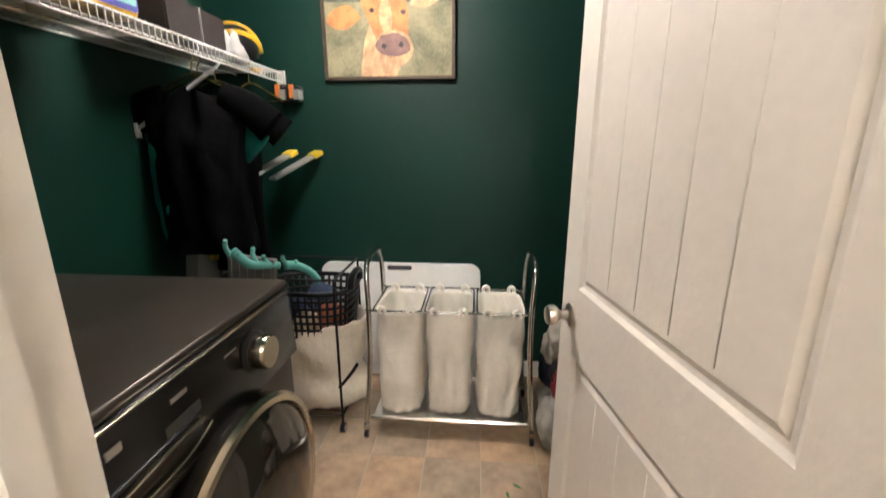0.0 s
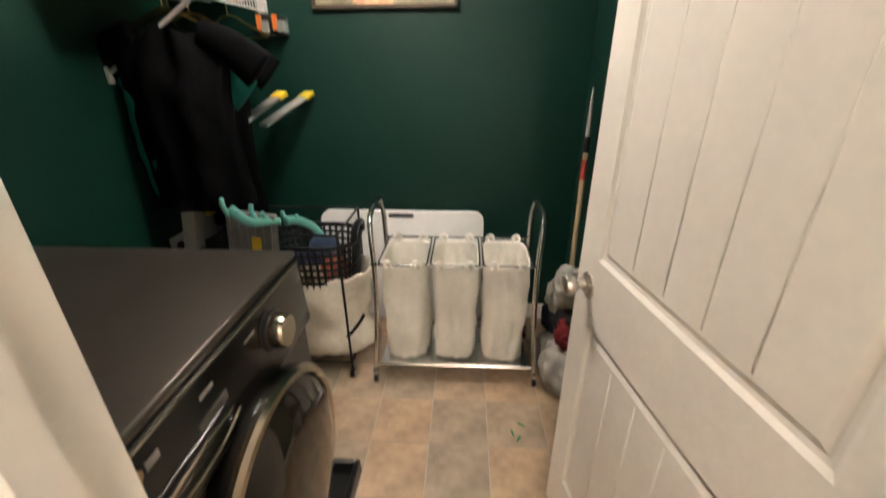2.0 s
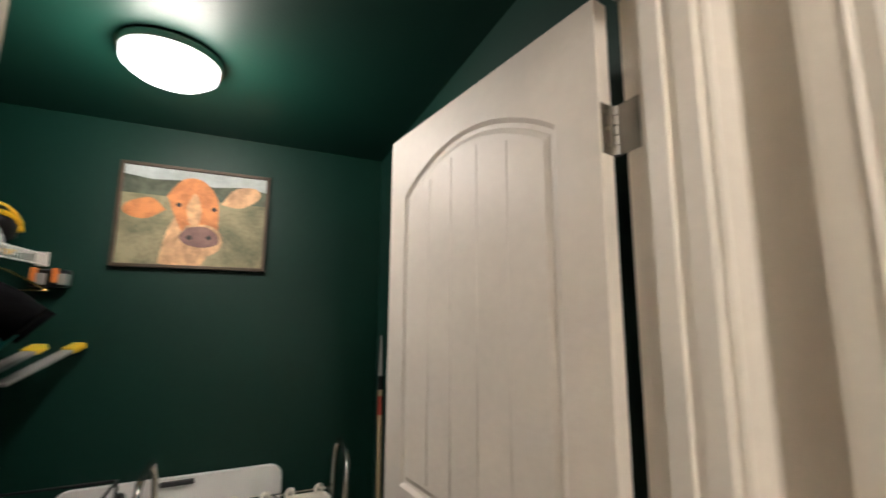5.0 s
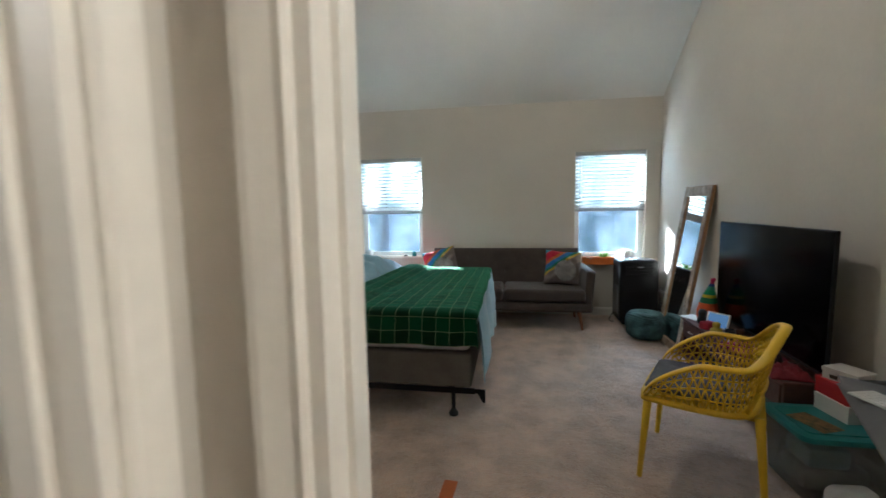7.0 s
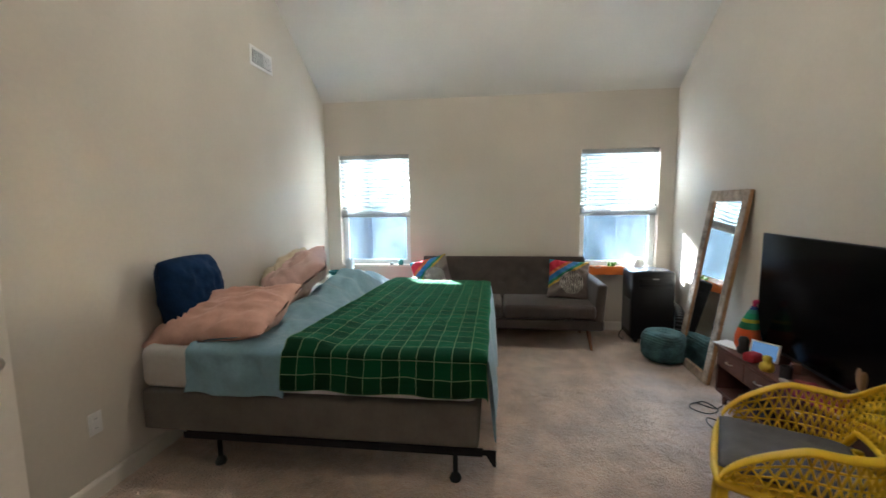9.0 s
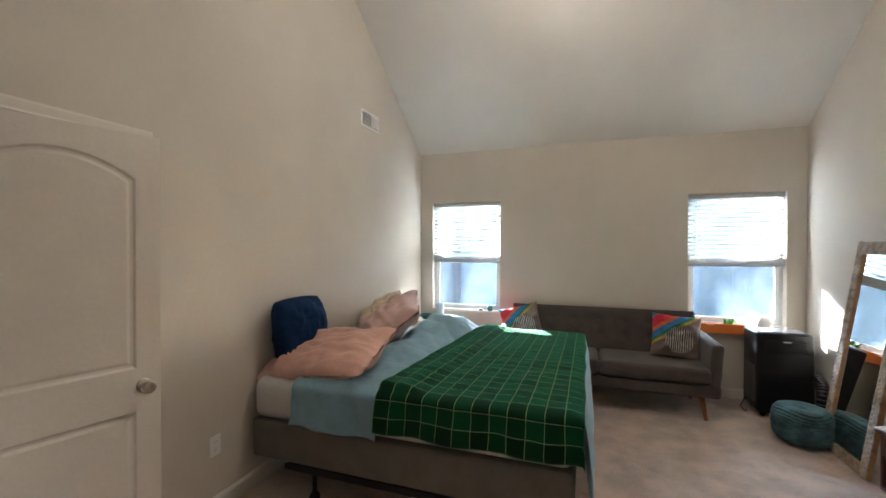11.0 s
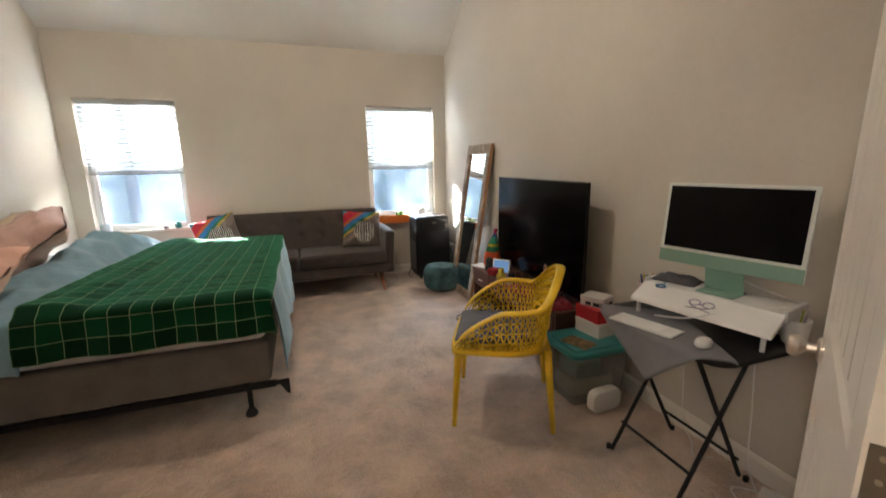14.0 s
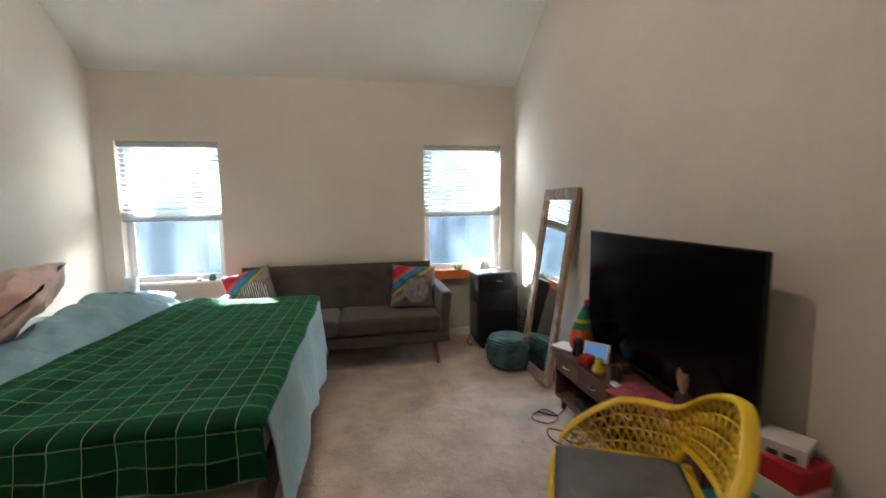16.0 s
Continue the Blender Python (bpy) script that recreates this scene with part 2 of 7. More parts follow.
# a plain closed box, added unseen behind the side door to stop sky light
wall("wall_light_stop", WALL, "plain beige wall added behind the side door to block sky light", [
    (-1.42, -1.32, BDY0 - .5, BDY1 + .5, -.03, 2.5), (-1.32, -.12, BDY0 - .5, BDY0 - .4, -.03, 2.5), (-1.32, -.12, BDY1 + .4, BDY1 + .5, -.03, 2.5)])
solid("ceiling_light_stop", B(-1.42, -.12, BDY0 - .5, BDY1 + .5, 2.5, 2.6), CEIL, "plain white ceiling added behind the side door to block sky light", "ceiling", "structure")
solid("floor_light_stop", B(-1.42, -.12, BDY0 - .5, BDY1 + .5, -.12, -.031), CEIL, "plain floor added behind the side door to block sky light", "floor", "structure")

# laundry and hall
wall("wall_laundry_back", GREEN, "dark green painted laundry wall", [(LX0 - .1, LX0, LY0 - .1, 0, 0, LZ)])
wall("wall_laundry_side", GREEN, "dark green painted laundry side wall", [(LX0, LX1, LY0 - .1, LY0, 0, LZ)])
wall("wall_laundry_right", GREEN, "dark green painted laundry wall behind the door", [(LX0, LX1, -0.119, -0.1152, 0, LZ), (LX0, -0.122, -0.1152, 0, 0, LZ)])
wall("wall_laundry_front", GREEN, "dark green inner face of the laundry wall", [
    (LX1, LX1 + .05, LY0 - .1, LDY0, 0, LZ), (LX1, LX1 + .05, LDY1, -0.119, 0, LZ), (LX1, LX1 + .05, LDY0, LDY1, DH, LZ)])
wall("wall_hall_west", WALL, "warm beige hall wall round the laundry doorway", [
    (LX1 + .05, HX0, HY0, LDY0, 0, HZ), (LX1 + .05, HX0, LDY1, -0.1152, 0, HZ), (LX1 + .05, HX0, LDY0, LDY1, DH, HZ)])
wall("wall_hall_east", WALL, "warm beige hall wall", [(HX1, HX1 + .1, HY0, -0.1152, 0, HZ)])
wall("wall_hall_south", WALL, "warm beige hall end wall", [(LX1 + .05, HX1 + .1, HY0 - .1, HY0, 0, HZ)])
solid("ceiling_hall", B(LX1 + .05, HX1 + .1, HY0 - .1, -0.1152, HZ, HZ + .1), CEIL, "white painted hall ceiling", "ceiling", "structure")
solid("ceiling_laundry", B(LX0 - .1, LX1 + .05, LY0 - .1, -0.1152, LZ, LZ + .1), GREENC, "dark green painted laundry ceiling", "ceiling", "structure")


def carpet_material():
    m = mat("carpet", (0.70, 0.52, 0.40), 0.95, var=0.14, scale=4.5, bump=1.0, bscale=95, ramp=(.54, .86), col2=(0.46, 0.33, 0.245), fine=55, spec=0.15, sheen=0.7)
    return m


CARPET = carpet_material()


def pile(x0, x1, y0, y1, step):
    def f(u, v):
        x, y = x0 + u * (x1 - x0), y0 + v * (y1 - y0)
        return (x, y, 0.004 * nz(x, y, 0, 9) + 0.010 * nz(x, y, 3, 30) - 0.006)
    return GRID(int((x1 - x0) / step), int((y1 - y0) / step), f)


solid("floor", pile(-0.12, W + .12, -0.06, YF + .1, 0.018), CARPET, "worn beige cut-pile bedroom carpet", "carpet", "structure", smooth="all")
solid("floor_hall", pile(LX1 + .10, HX1 + .1, HY0 - .1, -0.06, 0.05), CARPET, "beige cut-pile hall carpet", "carpet", "structure", smooth="all")
solid("subfloor", B(-0.4, W + .3, HY0 - .2, YF + .3, -0.12, -0.03), BLACKGAP, "plain concrete slab below the floors", "slab", "structure")


# baseboards
def baseboard(name, x0, y0, x1, y1, side):
    """side: the way into the room, as a vector."""
    a, b = Vector((x0, y0, 0)), Vector((x1, y1, 0))
    d = b - a
    n = Vector(side)
    bm = bmesh.new()
    prof = [(0, -0.02), (0.014, -0.02), (0.014, 0.075), (0.009, 0.088), (0.005, 0.095), (0, 0.095)]
    ra = [bm.verts.new(a + n * p + Vector((0, 0, q))) for p, q in prof]
    rb = [bm.verts.new(b + n * p + Vector((0, 0, q))) for p, q in prof]
    for i in range(len(prof)):
        j = (i + 1) % len(prof)
        bm.faces.new((ra[i], ra[j], rb[j], rb[i]))
    bm.faces.new(ra[::-1])
    bm.faces.new(rb)
    return solid(name, bm, WHITE, "white painted wooden baseboard", "baseboard", "structure")


baseboard("baseboard", 0.0, BDY1 + .06, 0.0, YF, (1, 0, 0))
baseboard("baseboard", 0.0, 0.0, 0.0, BDY0 - .06, (1, 0, 0))
baseboard("baseboard", 0.0, YF, W, YF, (0, -1, 0))
baseboard("baseboard", W, 0.0, W, YF, (-1, 0, 0))
baseboard("baseboard", EX1 + .06, 0.0, W, 0.0, (0, 1, 0))
baseboard("baseboard", 0.0, 0.0, EX0 - .06, 0.0, (0, 1, 0))
baseboard("baseboard", HX0, HY0, HX0, LDY0 - .06, (1, 0, 0))
baseboard("baseboard", LX0, LY0, LX0, -0.119, (1, 0, 0))
baseboard("baseboard", LX0, LY0, LX1, LY0, (0, 1, 0))
baseboard("baseboard", LX0, -0.119, LX1, -0.119, (0, -1, 0))


# ---------- doors ----------
def casing_prof():
    return [(0.0, 0.0), (0.0, 0.008), (0.006, 0.013), (0.016, 0.011), (0.030, 0.014), (0.046, 0.017), (0.056, 0.017), (0.056, 0.0)]


def casing(name, o, axis, n, width, height, slim=1.0):
    """Moulded trim round an opening: o, the foot of one jamb, axis along the wall, n out of the wall."""
    o, axis, n = Vector(o), Vector(axis), Vector(n)
    t = bmesh.new()
    rings = []
    for k in range(4):
        ring = []
        for p, q in casing_prof():
            p = p * slim + 0.005
            c = o + n * q
            if k == 0:
                ring.append(c - axis * p + Vector((0, 0, -0.02)))
            elif k == 1:
                ring.append(c - axis * p + Vector((0, 0, height + p)))
            elif k == 2:
                ring.append(c + axis * (width + p) + Vector((0, 0, height + p)))
            else:
                ring.append(c + axis * (width + p) + Vector((0, 0, -0.02)))
        rings.append([t.verts.new(v) for v in ring])
    for a, b in zip(rings, rings[1:]):
        for i in range(len(a)):
            j = (i + 1) % len(a)
            t.faces.new((a[i], a[j], b[j], b[i]))
    t.faces.new(rings[0])
    t.faces.new(rings[-1])
    return solid(name, t, WHITE, "white moulded door casing", "door trim", "structure")


def jamb(name, o, axis, n, width, height, depth, stop):
    """Lining of an opening, with its door stop; n runs through the wall."""
    o, axis, n = Vector(o), Vector(axis), Vector(n)
    bm = bmesh.new()

    def bx(a0, a1, d0, d1, z0, z1):
        t = B(0, 1, 0, 1, 0, 1)
        for v in t.verts:
            v.co = o + axis * (a0 + (a1 - a0) * v.co.x) + n * (d0 + (d1 - d0) * v.co.y) + Vector((0, 0, z0 + (z1 - z0) * v.co.z))
        join(bm, t)
    bx(-0.004, 0.014, -0.002, depth + .002, -.02, height)
    bx(width - 0.014, width + .004, -0.002, depth + .002, -.02, height)
    bx(0.014, width - 0.014, -0.002, depth + .002, height - .014, height + .004)
    bx(0.014, 0.024, stop, stop + .032, -.02, height - .014)
    bx(width - 0.024, width - 0.014, stop, stop + .032, -.02, height - .014)
    bx(0.024, width - 0.024, stop, stop + .032, height - .024, height - .014)
    return solid(name, bm, WHITE, "white painted door jamb with stop", "door frame", "structure")


casing("trim", (HX0, LDY0, 0), (0, 1, 0), (1, 0, 0), LDY1 - LDY0, DH, slim=0.86)
casing("trim", (LX1, LDY0, 0), (0, 1, 0), (-1, 0, 0), LDY1 - LDY0, DH)
casing("trim", (EX0, -0.1152, 0), (1, 0, 0), (0, -1, 0), EX1 - EX0, DH)
casing("trim", (EX0, 0, 0), (1, 0, 0), (0, 1, 0), EX1 - EX0, DH)
casing("trim", (0, BDY0, 0), (0, 1, 0), (1, 0, 0), BDY1 - BDY0, DH)
jamb("door_frame_1", (LX1, LDY0, 0), (0, 1, 0), (1, 0, 0), LDY1 - LDY0, DH, HX0 - LX1, 0.045)
jamb("door_frame_2", (EX0, 0, 0), (1, 0, 0), (0, -1, 0), EX1 - EX0, DH, 0.115, 0.04)
jamb("door_frame_3", (0, BDY0, 0), (0, 1, 0), (-1, 0, 0), BDY1 - BDY0, DH, 0.12, 0.04)


def arch_outline(x0, x1, z0, z1, rise, n=14):
    pts = [(x0, z0), (x1, z0)]
    if rise:
        for k in range(n + 1):
            u = k / n
            pts.append((x1 + (x0 - x1) * u, z1 - rise + rise * math.sin(math.pi * u) ** 0.85 if 0 < u < 1 else z1 - rise))
    else:
        pts += [(x1, z1), (x0, z1)]
    return pts


def inset_poly(poly, d):
    n = len(poly)
    out = []
    for i in range(n):
        p0, p1, p2 = Vector(poly[i - 1]), Vector(poly[i]), Vector(poly[(i + 1) % n])
        e1, e2 = (p1 - p0).normalized(), (p2 - p1).normalized()
        n1, n2 = Vector((-e1.y, e1.x)), Vector((-e2.y, e2.x))
        b = (n1 + n2)
        b = b / max(0.3, b.dot(n1)) if b.length > 1e-6 else n1
        out.append((p1.x + b.x * d, p1.y + b.y * d))
    return out


def door_leaf(name, w, m, label, knob_far=True, grooves=True, hinge_mat=None, gap=0.012):
    """A moulded two-panel door, arched at the top. x runs from the hinge, y is the thickness, z up."""
    h, th = 2.03, 0.035
    ob = thing(name, m, label, "door", kind="structure")
    bm = bmesh.new()
    st = 0.094
    px0, px1 = st, w - st
    panels = [arch_outline(px0, px1, 1.0, h - 0.10, 0.10), arch_outline(px0, px1, 0.20, 0.81, 0)]
    for side in (0, 1):
        y = th if side else 0.0
        sg = -1 if side else 1
        outer = [bm.verts.new((x, y, z)) for x, z in ((0, 0), (w, 0), (w, h), (0, h))]
        edges = [bm.edges.new((outer[i], outer[(i + 1) % 4])) for i in range(4)]
        for poly in panels:
            rings = []
            for d, dy in ((0, 0), (0.010, 0.007), (0.020, 0.0085), (0.034, 0.003)):
                rings.append([bm.verts.new((px, y + sg * dy, pz)) for px, pz in (inset_poly(poly, d) if d else poly)])
            edges += [bm.edges.new((rings[0][i], rings[0][(i + 1) % len(poly)])) for i in range(len(poly))]
            for a, b in zip(rings, rings[1:]):
                for i in range(len(a)):
                    j = (i + 1) % len(a)
                    bm.faces.new((a[i], a[j], b[j], b[i]))
            bm.faces.new(rings[-1])
        bmesh.ops.triangle_fill(bm, use_beauty=True, edges=edges)
        if side == 0:
            first = outer
        else:
            for i in range(4):
                j = (i + 1) % 4
                bm.faces.new((first[i], first[j], outer[j], outer[i]))
    part("leaf", bm, DOORW, ob)
    if grooves:
        # raised beads that divide each panel into planks
        for side in (0, 1):
            yy = (th - 0.0036) if side else 0.0036
            for z0, z1, up in ((1.045, 1.91, 1), (0.245, 0.765, 0)):
                n = 5
                for k in range(1, n):
                    gx = px0 + 0.034 + (px1 - px0 - 0.068) * k / n
                    zt = z1 - (0.0 if not up else 0.075 * (1 - math.sin(math.pi * k / n)) + .03)
                    part("plank_bead", TUBE([(gx, yy, z0), (gx, yy, zt)], 0.0019, 6), DOORW, ob, smooth="all")
    kx = w - 0.065 if knob_far else 0.065
    for side in (0, 1):
        base = pose(kx, th if side else 0, 0.92, -90 if side else 90, 0, 0)
        part("knob", LATHE([(0.0, 0), (0.031, 0), (0.031, 0.006), (0.026, 0.010), (0.012, 0.012), (0.011, 0.030), (0.017, 0.036), (0.027, 0.046), (0.0285, 0.056), (0.024, 0.066), (0.012, 0.070), (0, 0.071)], 24, base), NICKEL, ob, "satin nickel round knob", smooth=True)
    part("latch_plate", B(w - 0.0005, w + 0.0015, 0.006, 0.029, 0.89, 0.95), NICKEL, ob)
    for hz in (0.20, 0.98, 1.745):
        hg = part("hinge", B(-0.0015, 0.0005, 0.0, 0.030, hz, hz + .09), hinge_mat or BRONZE, ob, "worn steel butt hinge")
        for z0 in (0, .018, .036, .054, .072):
            part("knuckle", CYL(0.0065, hz + z0 + .001, hz + z0 + .017, pose(-0.004, -0.006, 0), seg=12), hinge_mat or BRONZE, hg)
        for sx, sz in ((0.5, .015), (0.5, .045), (0.5, .075)):
            part("screw", CYL(0.0035, 0, 0.002, pose(-0.0015, 0.017, hz + sz, 0, -90, 0), seg=10), NICKEL, hg)
    return ob

# laundry door: hinge at the jamb next to the bedroom wall, swung inwards
LDW = 0.783
d1 = door_leaf("door_1", LDW, pose(LX1 - .024, LDY1 - .022, 0.012, 0, 0, 189.6), "white two-panel arched laundry door, open inwards")
# bedroom door, swung wide into the room
d2 = door_leaf("door_2", 0.76, pose(EX1 - .012, 0.004, 0.012, 0, 0, 30.0), "white two-panel arched bedroom door, wide open")
# side door, ajar
d3 = door_leaf("door_3", 0.70, pose(0.004, BDY0 + .012, 0.012, 0, 0, 90 - 16.0), "white two-panel arched side door, ajar", grooves=False)


def jamb_leaf(door, x, y, dx, dy):
    """The half of each hinge that is let into the jamb."""
    for hz in (0.20, 0.98, 1.745):
        o = part("hinge_jamb_leaf", B(min(x, x + dx), max(x, x + dx), min(y, y + dy), max(y, y + dy), hz + .012, hz + .102, bev=.0006), BRONZE, door)
        o.matrix_parent_inverse = door.matrix_world.inverted()


bpy.context.view_layer.update()
jamb_leaf(d1, LX1 - .018, LDY1 - .0155, .045, .002)
jamb_leaf(d2, EX1 - .0155, -.004, -.002, -.030)
tagged(solid("strike_plate", B(LX1 + .002, LX1 + .045, LDY0 + .0145, LDY0 + .0165, .895, .965, bev=.0008), NICKEL, "worn satin nickel strike plate on the jamb", "strike plate"), kind="structure")


# ---------- outdoors seen through the windows ----------
def backdrop_material():
    m = bpy.data.materials.new("glowing_woods_backdrop")
    m.use_nodes = True
    nt = m.node_tree
    b = nt.nodes["Principled BSDF"]
    tc = nt.nodes.new("ShaderNodeTexCoord")
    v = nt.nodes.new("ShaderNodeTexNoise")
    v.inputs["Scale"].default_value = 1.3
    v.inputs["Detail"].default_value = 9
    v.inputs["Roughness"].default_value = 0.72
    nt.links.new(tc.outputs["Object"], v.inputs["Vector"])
    # emitted mottling: sunlight between and on the leaves is put into these colours
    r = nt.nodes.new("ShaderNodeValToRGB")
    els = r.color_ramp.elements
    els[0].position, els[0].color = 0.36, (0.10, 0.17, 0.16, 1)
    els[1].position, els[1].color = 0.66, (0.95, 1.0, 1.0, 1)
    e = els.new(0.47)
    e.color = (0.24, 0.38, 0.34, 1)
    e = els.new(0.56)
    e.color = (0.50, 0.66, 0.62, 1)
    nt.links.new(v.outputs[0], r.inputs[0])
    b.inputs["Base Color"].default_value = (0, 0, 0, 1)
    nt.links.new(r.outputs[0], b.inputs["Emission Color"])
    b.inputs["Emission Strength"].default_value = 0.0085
    return m


def backdrop():
    def f(u, v):
        x = -14 + 32 * u
        return (x, 18.0 + 2.5 * math.cos(u * math.pi * 2), -3 + (8.2 + 1.2 * nz(x, 0, 5, 0.7) + .5 * nz(x, 2, 1, 2.3)) * v)
    return GRID(90, 4, f)


solid("backdrop", backdrop(), backdrop_material(), "glowing backdrop of woodland, sunlight put into its colours, far behind the house", "trees", "structure")
GROUNDM = mat("leaf_litter", (0.10, 0.09, 0.06), 0.95, var=0.4, scale=1.5, bump=0.5, bscale=8)
solid("ground", GRID(20, 20, lambda u, v: (-30 + 64 * u, 5.3 + 30 * v, -3.0 + .1 * nz(u * 20, v * 20))), GROUNDM, "brown leaf-covered ground outside", "ground", "structure")


# leafy trees added to block and dapple the sun at the windows
def shade_tree(m, seed):
    ob = thing("tree", m, "tall broadleaf tree added outside to block the sun", "tree")
    bark = mat("bark", (.09, .07, .05), .95, var=.4, scale=8, bump=.8, bscale=30)
    part("trunk", TUBE(curve_pts([(0, 0, 0), (.1, .05, 3.5), (-.05, .1, 7), (.1, 0, 10.6)]), lambda k: .22 - .16 * k, 12), bark, ob, smooth="all")
    rng = random.Random(seed)
    for k in range(9):
        a = k * 2.4
        z = 7.6 + .35 * k
        part("limb", TUBE(curve_pts([(0, 0, z), (.6 * math.cos(a), .6 * math.sin(a), z + .5), (1.3 * math.cos(a), 1.3 * math.sin(a), z + .8)]), lambda q: .06 - .045 * q, 8), bark, ob, smooth="all")
    bm = bmesh.new()
    vs = ((0, 0, 0), (.07, .05, .02), (.17, 0, 0), (.07, -.05, .02))
    for k in range(2600):
        r, a = 1.75 * rng.random() ** .45, rng.uniform(0, 6.283)
        c = Vector((r * math.cos(a), r * math.sin(a), 10.2 + rng.gauss(0, .75)))
        m = Matrix.Translation(c) @ Euler((rng.uniform(0, 6), rng.uniform(0, 6), rng.uniform(0, 6))).to_matrix().to_4x4()
        bm.faces.new([bm.verts.new(m @ Vector(v)) for v in vs])
    part("crown", bm, mat("tree_leaf", (.07, .12, .03), .6, var=.3), ob)


shade_tree(pose(-2.65, 14.6, -3.0), 3)
shade_tree(pose(-5.35, 14.6, -3.0, 0, 0, 70) @ Matrix.Scale(1.07, 4), 5)

# ---------- windows ----------
def glass_mat():
    m = bpy.data.materials.new("window_glass")
    m.use_nodes = True
    nt = m.node_tree
    out = nt.nodes["Material Output"]
    tr = nt.nodes.new("ShaderNodeBsdfTransparent")
    tr.inputs[0].default_value = (0.93, 0.97, 0.98, 1)
    gl = nt.nodes.new("ShaderNodeBsdfGlossy")
    gl.inputs["Roughness"].default_value = 0.02
    fr = nt.nodes.new("ShaderNodeFresnel")
    mx = nt.nodes.new("ShaderNodeMixShader")
    nt.links.new(fr.outputs[0], mx.inputs[0])
    nt.links.new(tr.outputs[0], mx.inputs[1])
    nt.links.new(gl.outputs[0], mx.inputs[2])
    nt.links.new(mx.outputs[0], out.inputs[0])
    return m


def screen_mat():
    m = bpy.data.materials.new("insect_screen")
    m.use_nodes = True
    nt = m.node_tree
    out = nt.nodes["Material Output"]
    tr = nt.nodes.new("ShaderNodeBsdfTransparent")
    df = nt.nodes.new("ShaderNodeBsdfTranslucent")
    df.inputs[0].default_value = (0.03, 0.036, 0.052, 1)
    d2 = nt.nodes.new("ShaderNodeBsdfDiffuse")
    d2.inputs[0].default_value = (0.05, 0.055, 0.065, 1)
    m1 = nt.nodes.new("ShaderNodeMixShader")
    m1.inputs[0].default_value = 0.5
    nt.links.new(df.outputs[0], m1.inputs[1])
    nt.links.new(d2.outputs[0], m1.inputs[2])
    mx = nt.nodes.new("ShaderNodeMixShader")
    mx.inputs[0].default_value = 0.45
    nt.links.new(tr.outputs[0], mx.inputs[1])
    nt.links.new(m1.outputs[0], mx.inputs[2])
    nt.links.new(mx.outputs[0], out.inputs[0])
    return m


GLASS, NET = glass_mat(), screen_mat()


def window(name, x0, x1, z0, z1):
    ob = thing(name, pose(x0, YF, z0), "white vinyl single-hung window with insect screen", "window", kind="structure")
    w, h = x1 - x0, z1 - z0
    y0, y1 = 0.085, 0.135
    fr = 0.035
    bm = bmesh.new()
    for b in ((0, fr, y0, y1, 0, h), (w - fr, w, y0, y1, 0, h), (fr, w - fr, y0, y1, h - fr, h), (fr, w - fr, y0, y1, 0, fr)):
        B(*b, bev=0.003, bm=bm)
    part("window_frame", bm, VINYLW, ob)
    mid = h * 0.475
    for nm, za, zb, yy in (("upper_sash", mid, h - fr, 0.108), ("lower_sash", fr, mid + .03, 0.088)):
        bm = bmesh.new()
        s = 0.032
        for b in ((fr, fr + s, yy, yy + .022, za, zb), (w - fr - s, w - fr, yy, yy + .022, za, zb), (fr + s, w - fr - s, yy, yy + .022, zb - s, zb), (fr + s, w - fr - s, yy, yy + .022, za, za + s)):
            B(*b, bev=0.003, bm=bm)
        sash = part(nm, bm, VINYLW, ob)
        pn = part("pane", B(fr + s, w - fr - s, yy + .009, yy + .012, za + s, zb - s), GLASS, sash)
        pn.visible_shadow = False
    part("insect_screen", B(fr, w - fr, 0.128, 0.1285, fr, mid), NET, ob, "fine grey insect screen")
    bm = B(-0.0, w, -0.018, 0.085, -0.012, 0.014, bev=0.004)
    part("window_sill", bm, WHITE, ob, "white painted sill")
    return ob


for i, wn_ in enumerate(WIN):
    window("window_%d" % (i + 1), *wn_)


def blinds(x0, x1, z0, z1):
    ob = thing("window_blind", pose(x0 + .008, YF + .022, 0), "white slatted blind, half lowered in the window", "blind", "window blinds")
    w = x1 - x0 - .016
    part("head_rail", B(0, w, -0.006, 0.045, z1 - .052, z1 - .004, bev=.003), BLIND, ob)
    bottom = z0 + 0.60
    part("bottom_rail", B(0, w, -0.004, 0.046, bottom, bottom + .026, bev=.004), BLIND, ob)
    for k in range(9):
        part("stacked_slat", B(0, w, -0.004, 0.046, bottom + .030 + k * .0068, bottom + .0345 + k * .0068), BLIND, ob)
    za = bottom + .115
    n = 13
    sl = B(0, w, -0.025, 0.025, -0.0014, 0.0014)
    first = None
    for k in range(n):
        zz = za + (z1 - .085 - za) * k / (n - 1)
        if first is None:
            first = part("slat", sl, BLIND, ob)
            o = first
        else:
            o = new("slat", first.data)
            o.parent = ob
        o.matrix_basis = pose(0, 0.02, zz, -31, 0, 0)
    for cx in (0.12, w / 2, w - 0.12):
        part("ladder_cord", ROD((cx, -0.006, bottom), (cx, -0.006, z1 - .05), 0.0015, 6), BLIND, ob)
    part("tilt_wand", ROD((0.07, -0.012, z1 - .06), (0.075, -0.014, z1 - .62), 0.004, 8), WHITEP, ob, "clear tilt wand")


for wn_ in WIN:
    blinds(*wn_)

# ---------- ceiling fan, vent, outlets, lamps ----------
FANM = mat("fan_white", (0.70, 0.66, 0.60), 0.4, var=0.05)
SHADE = glow("lit_glass_shade", (1.0, 0.86, 0.66), 0.04)


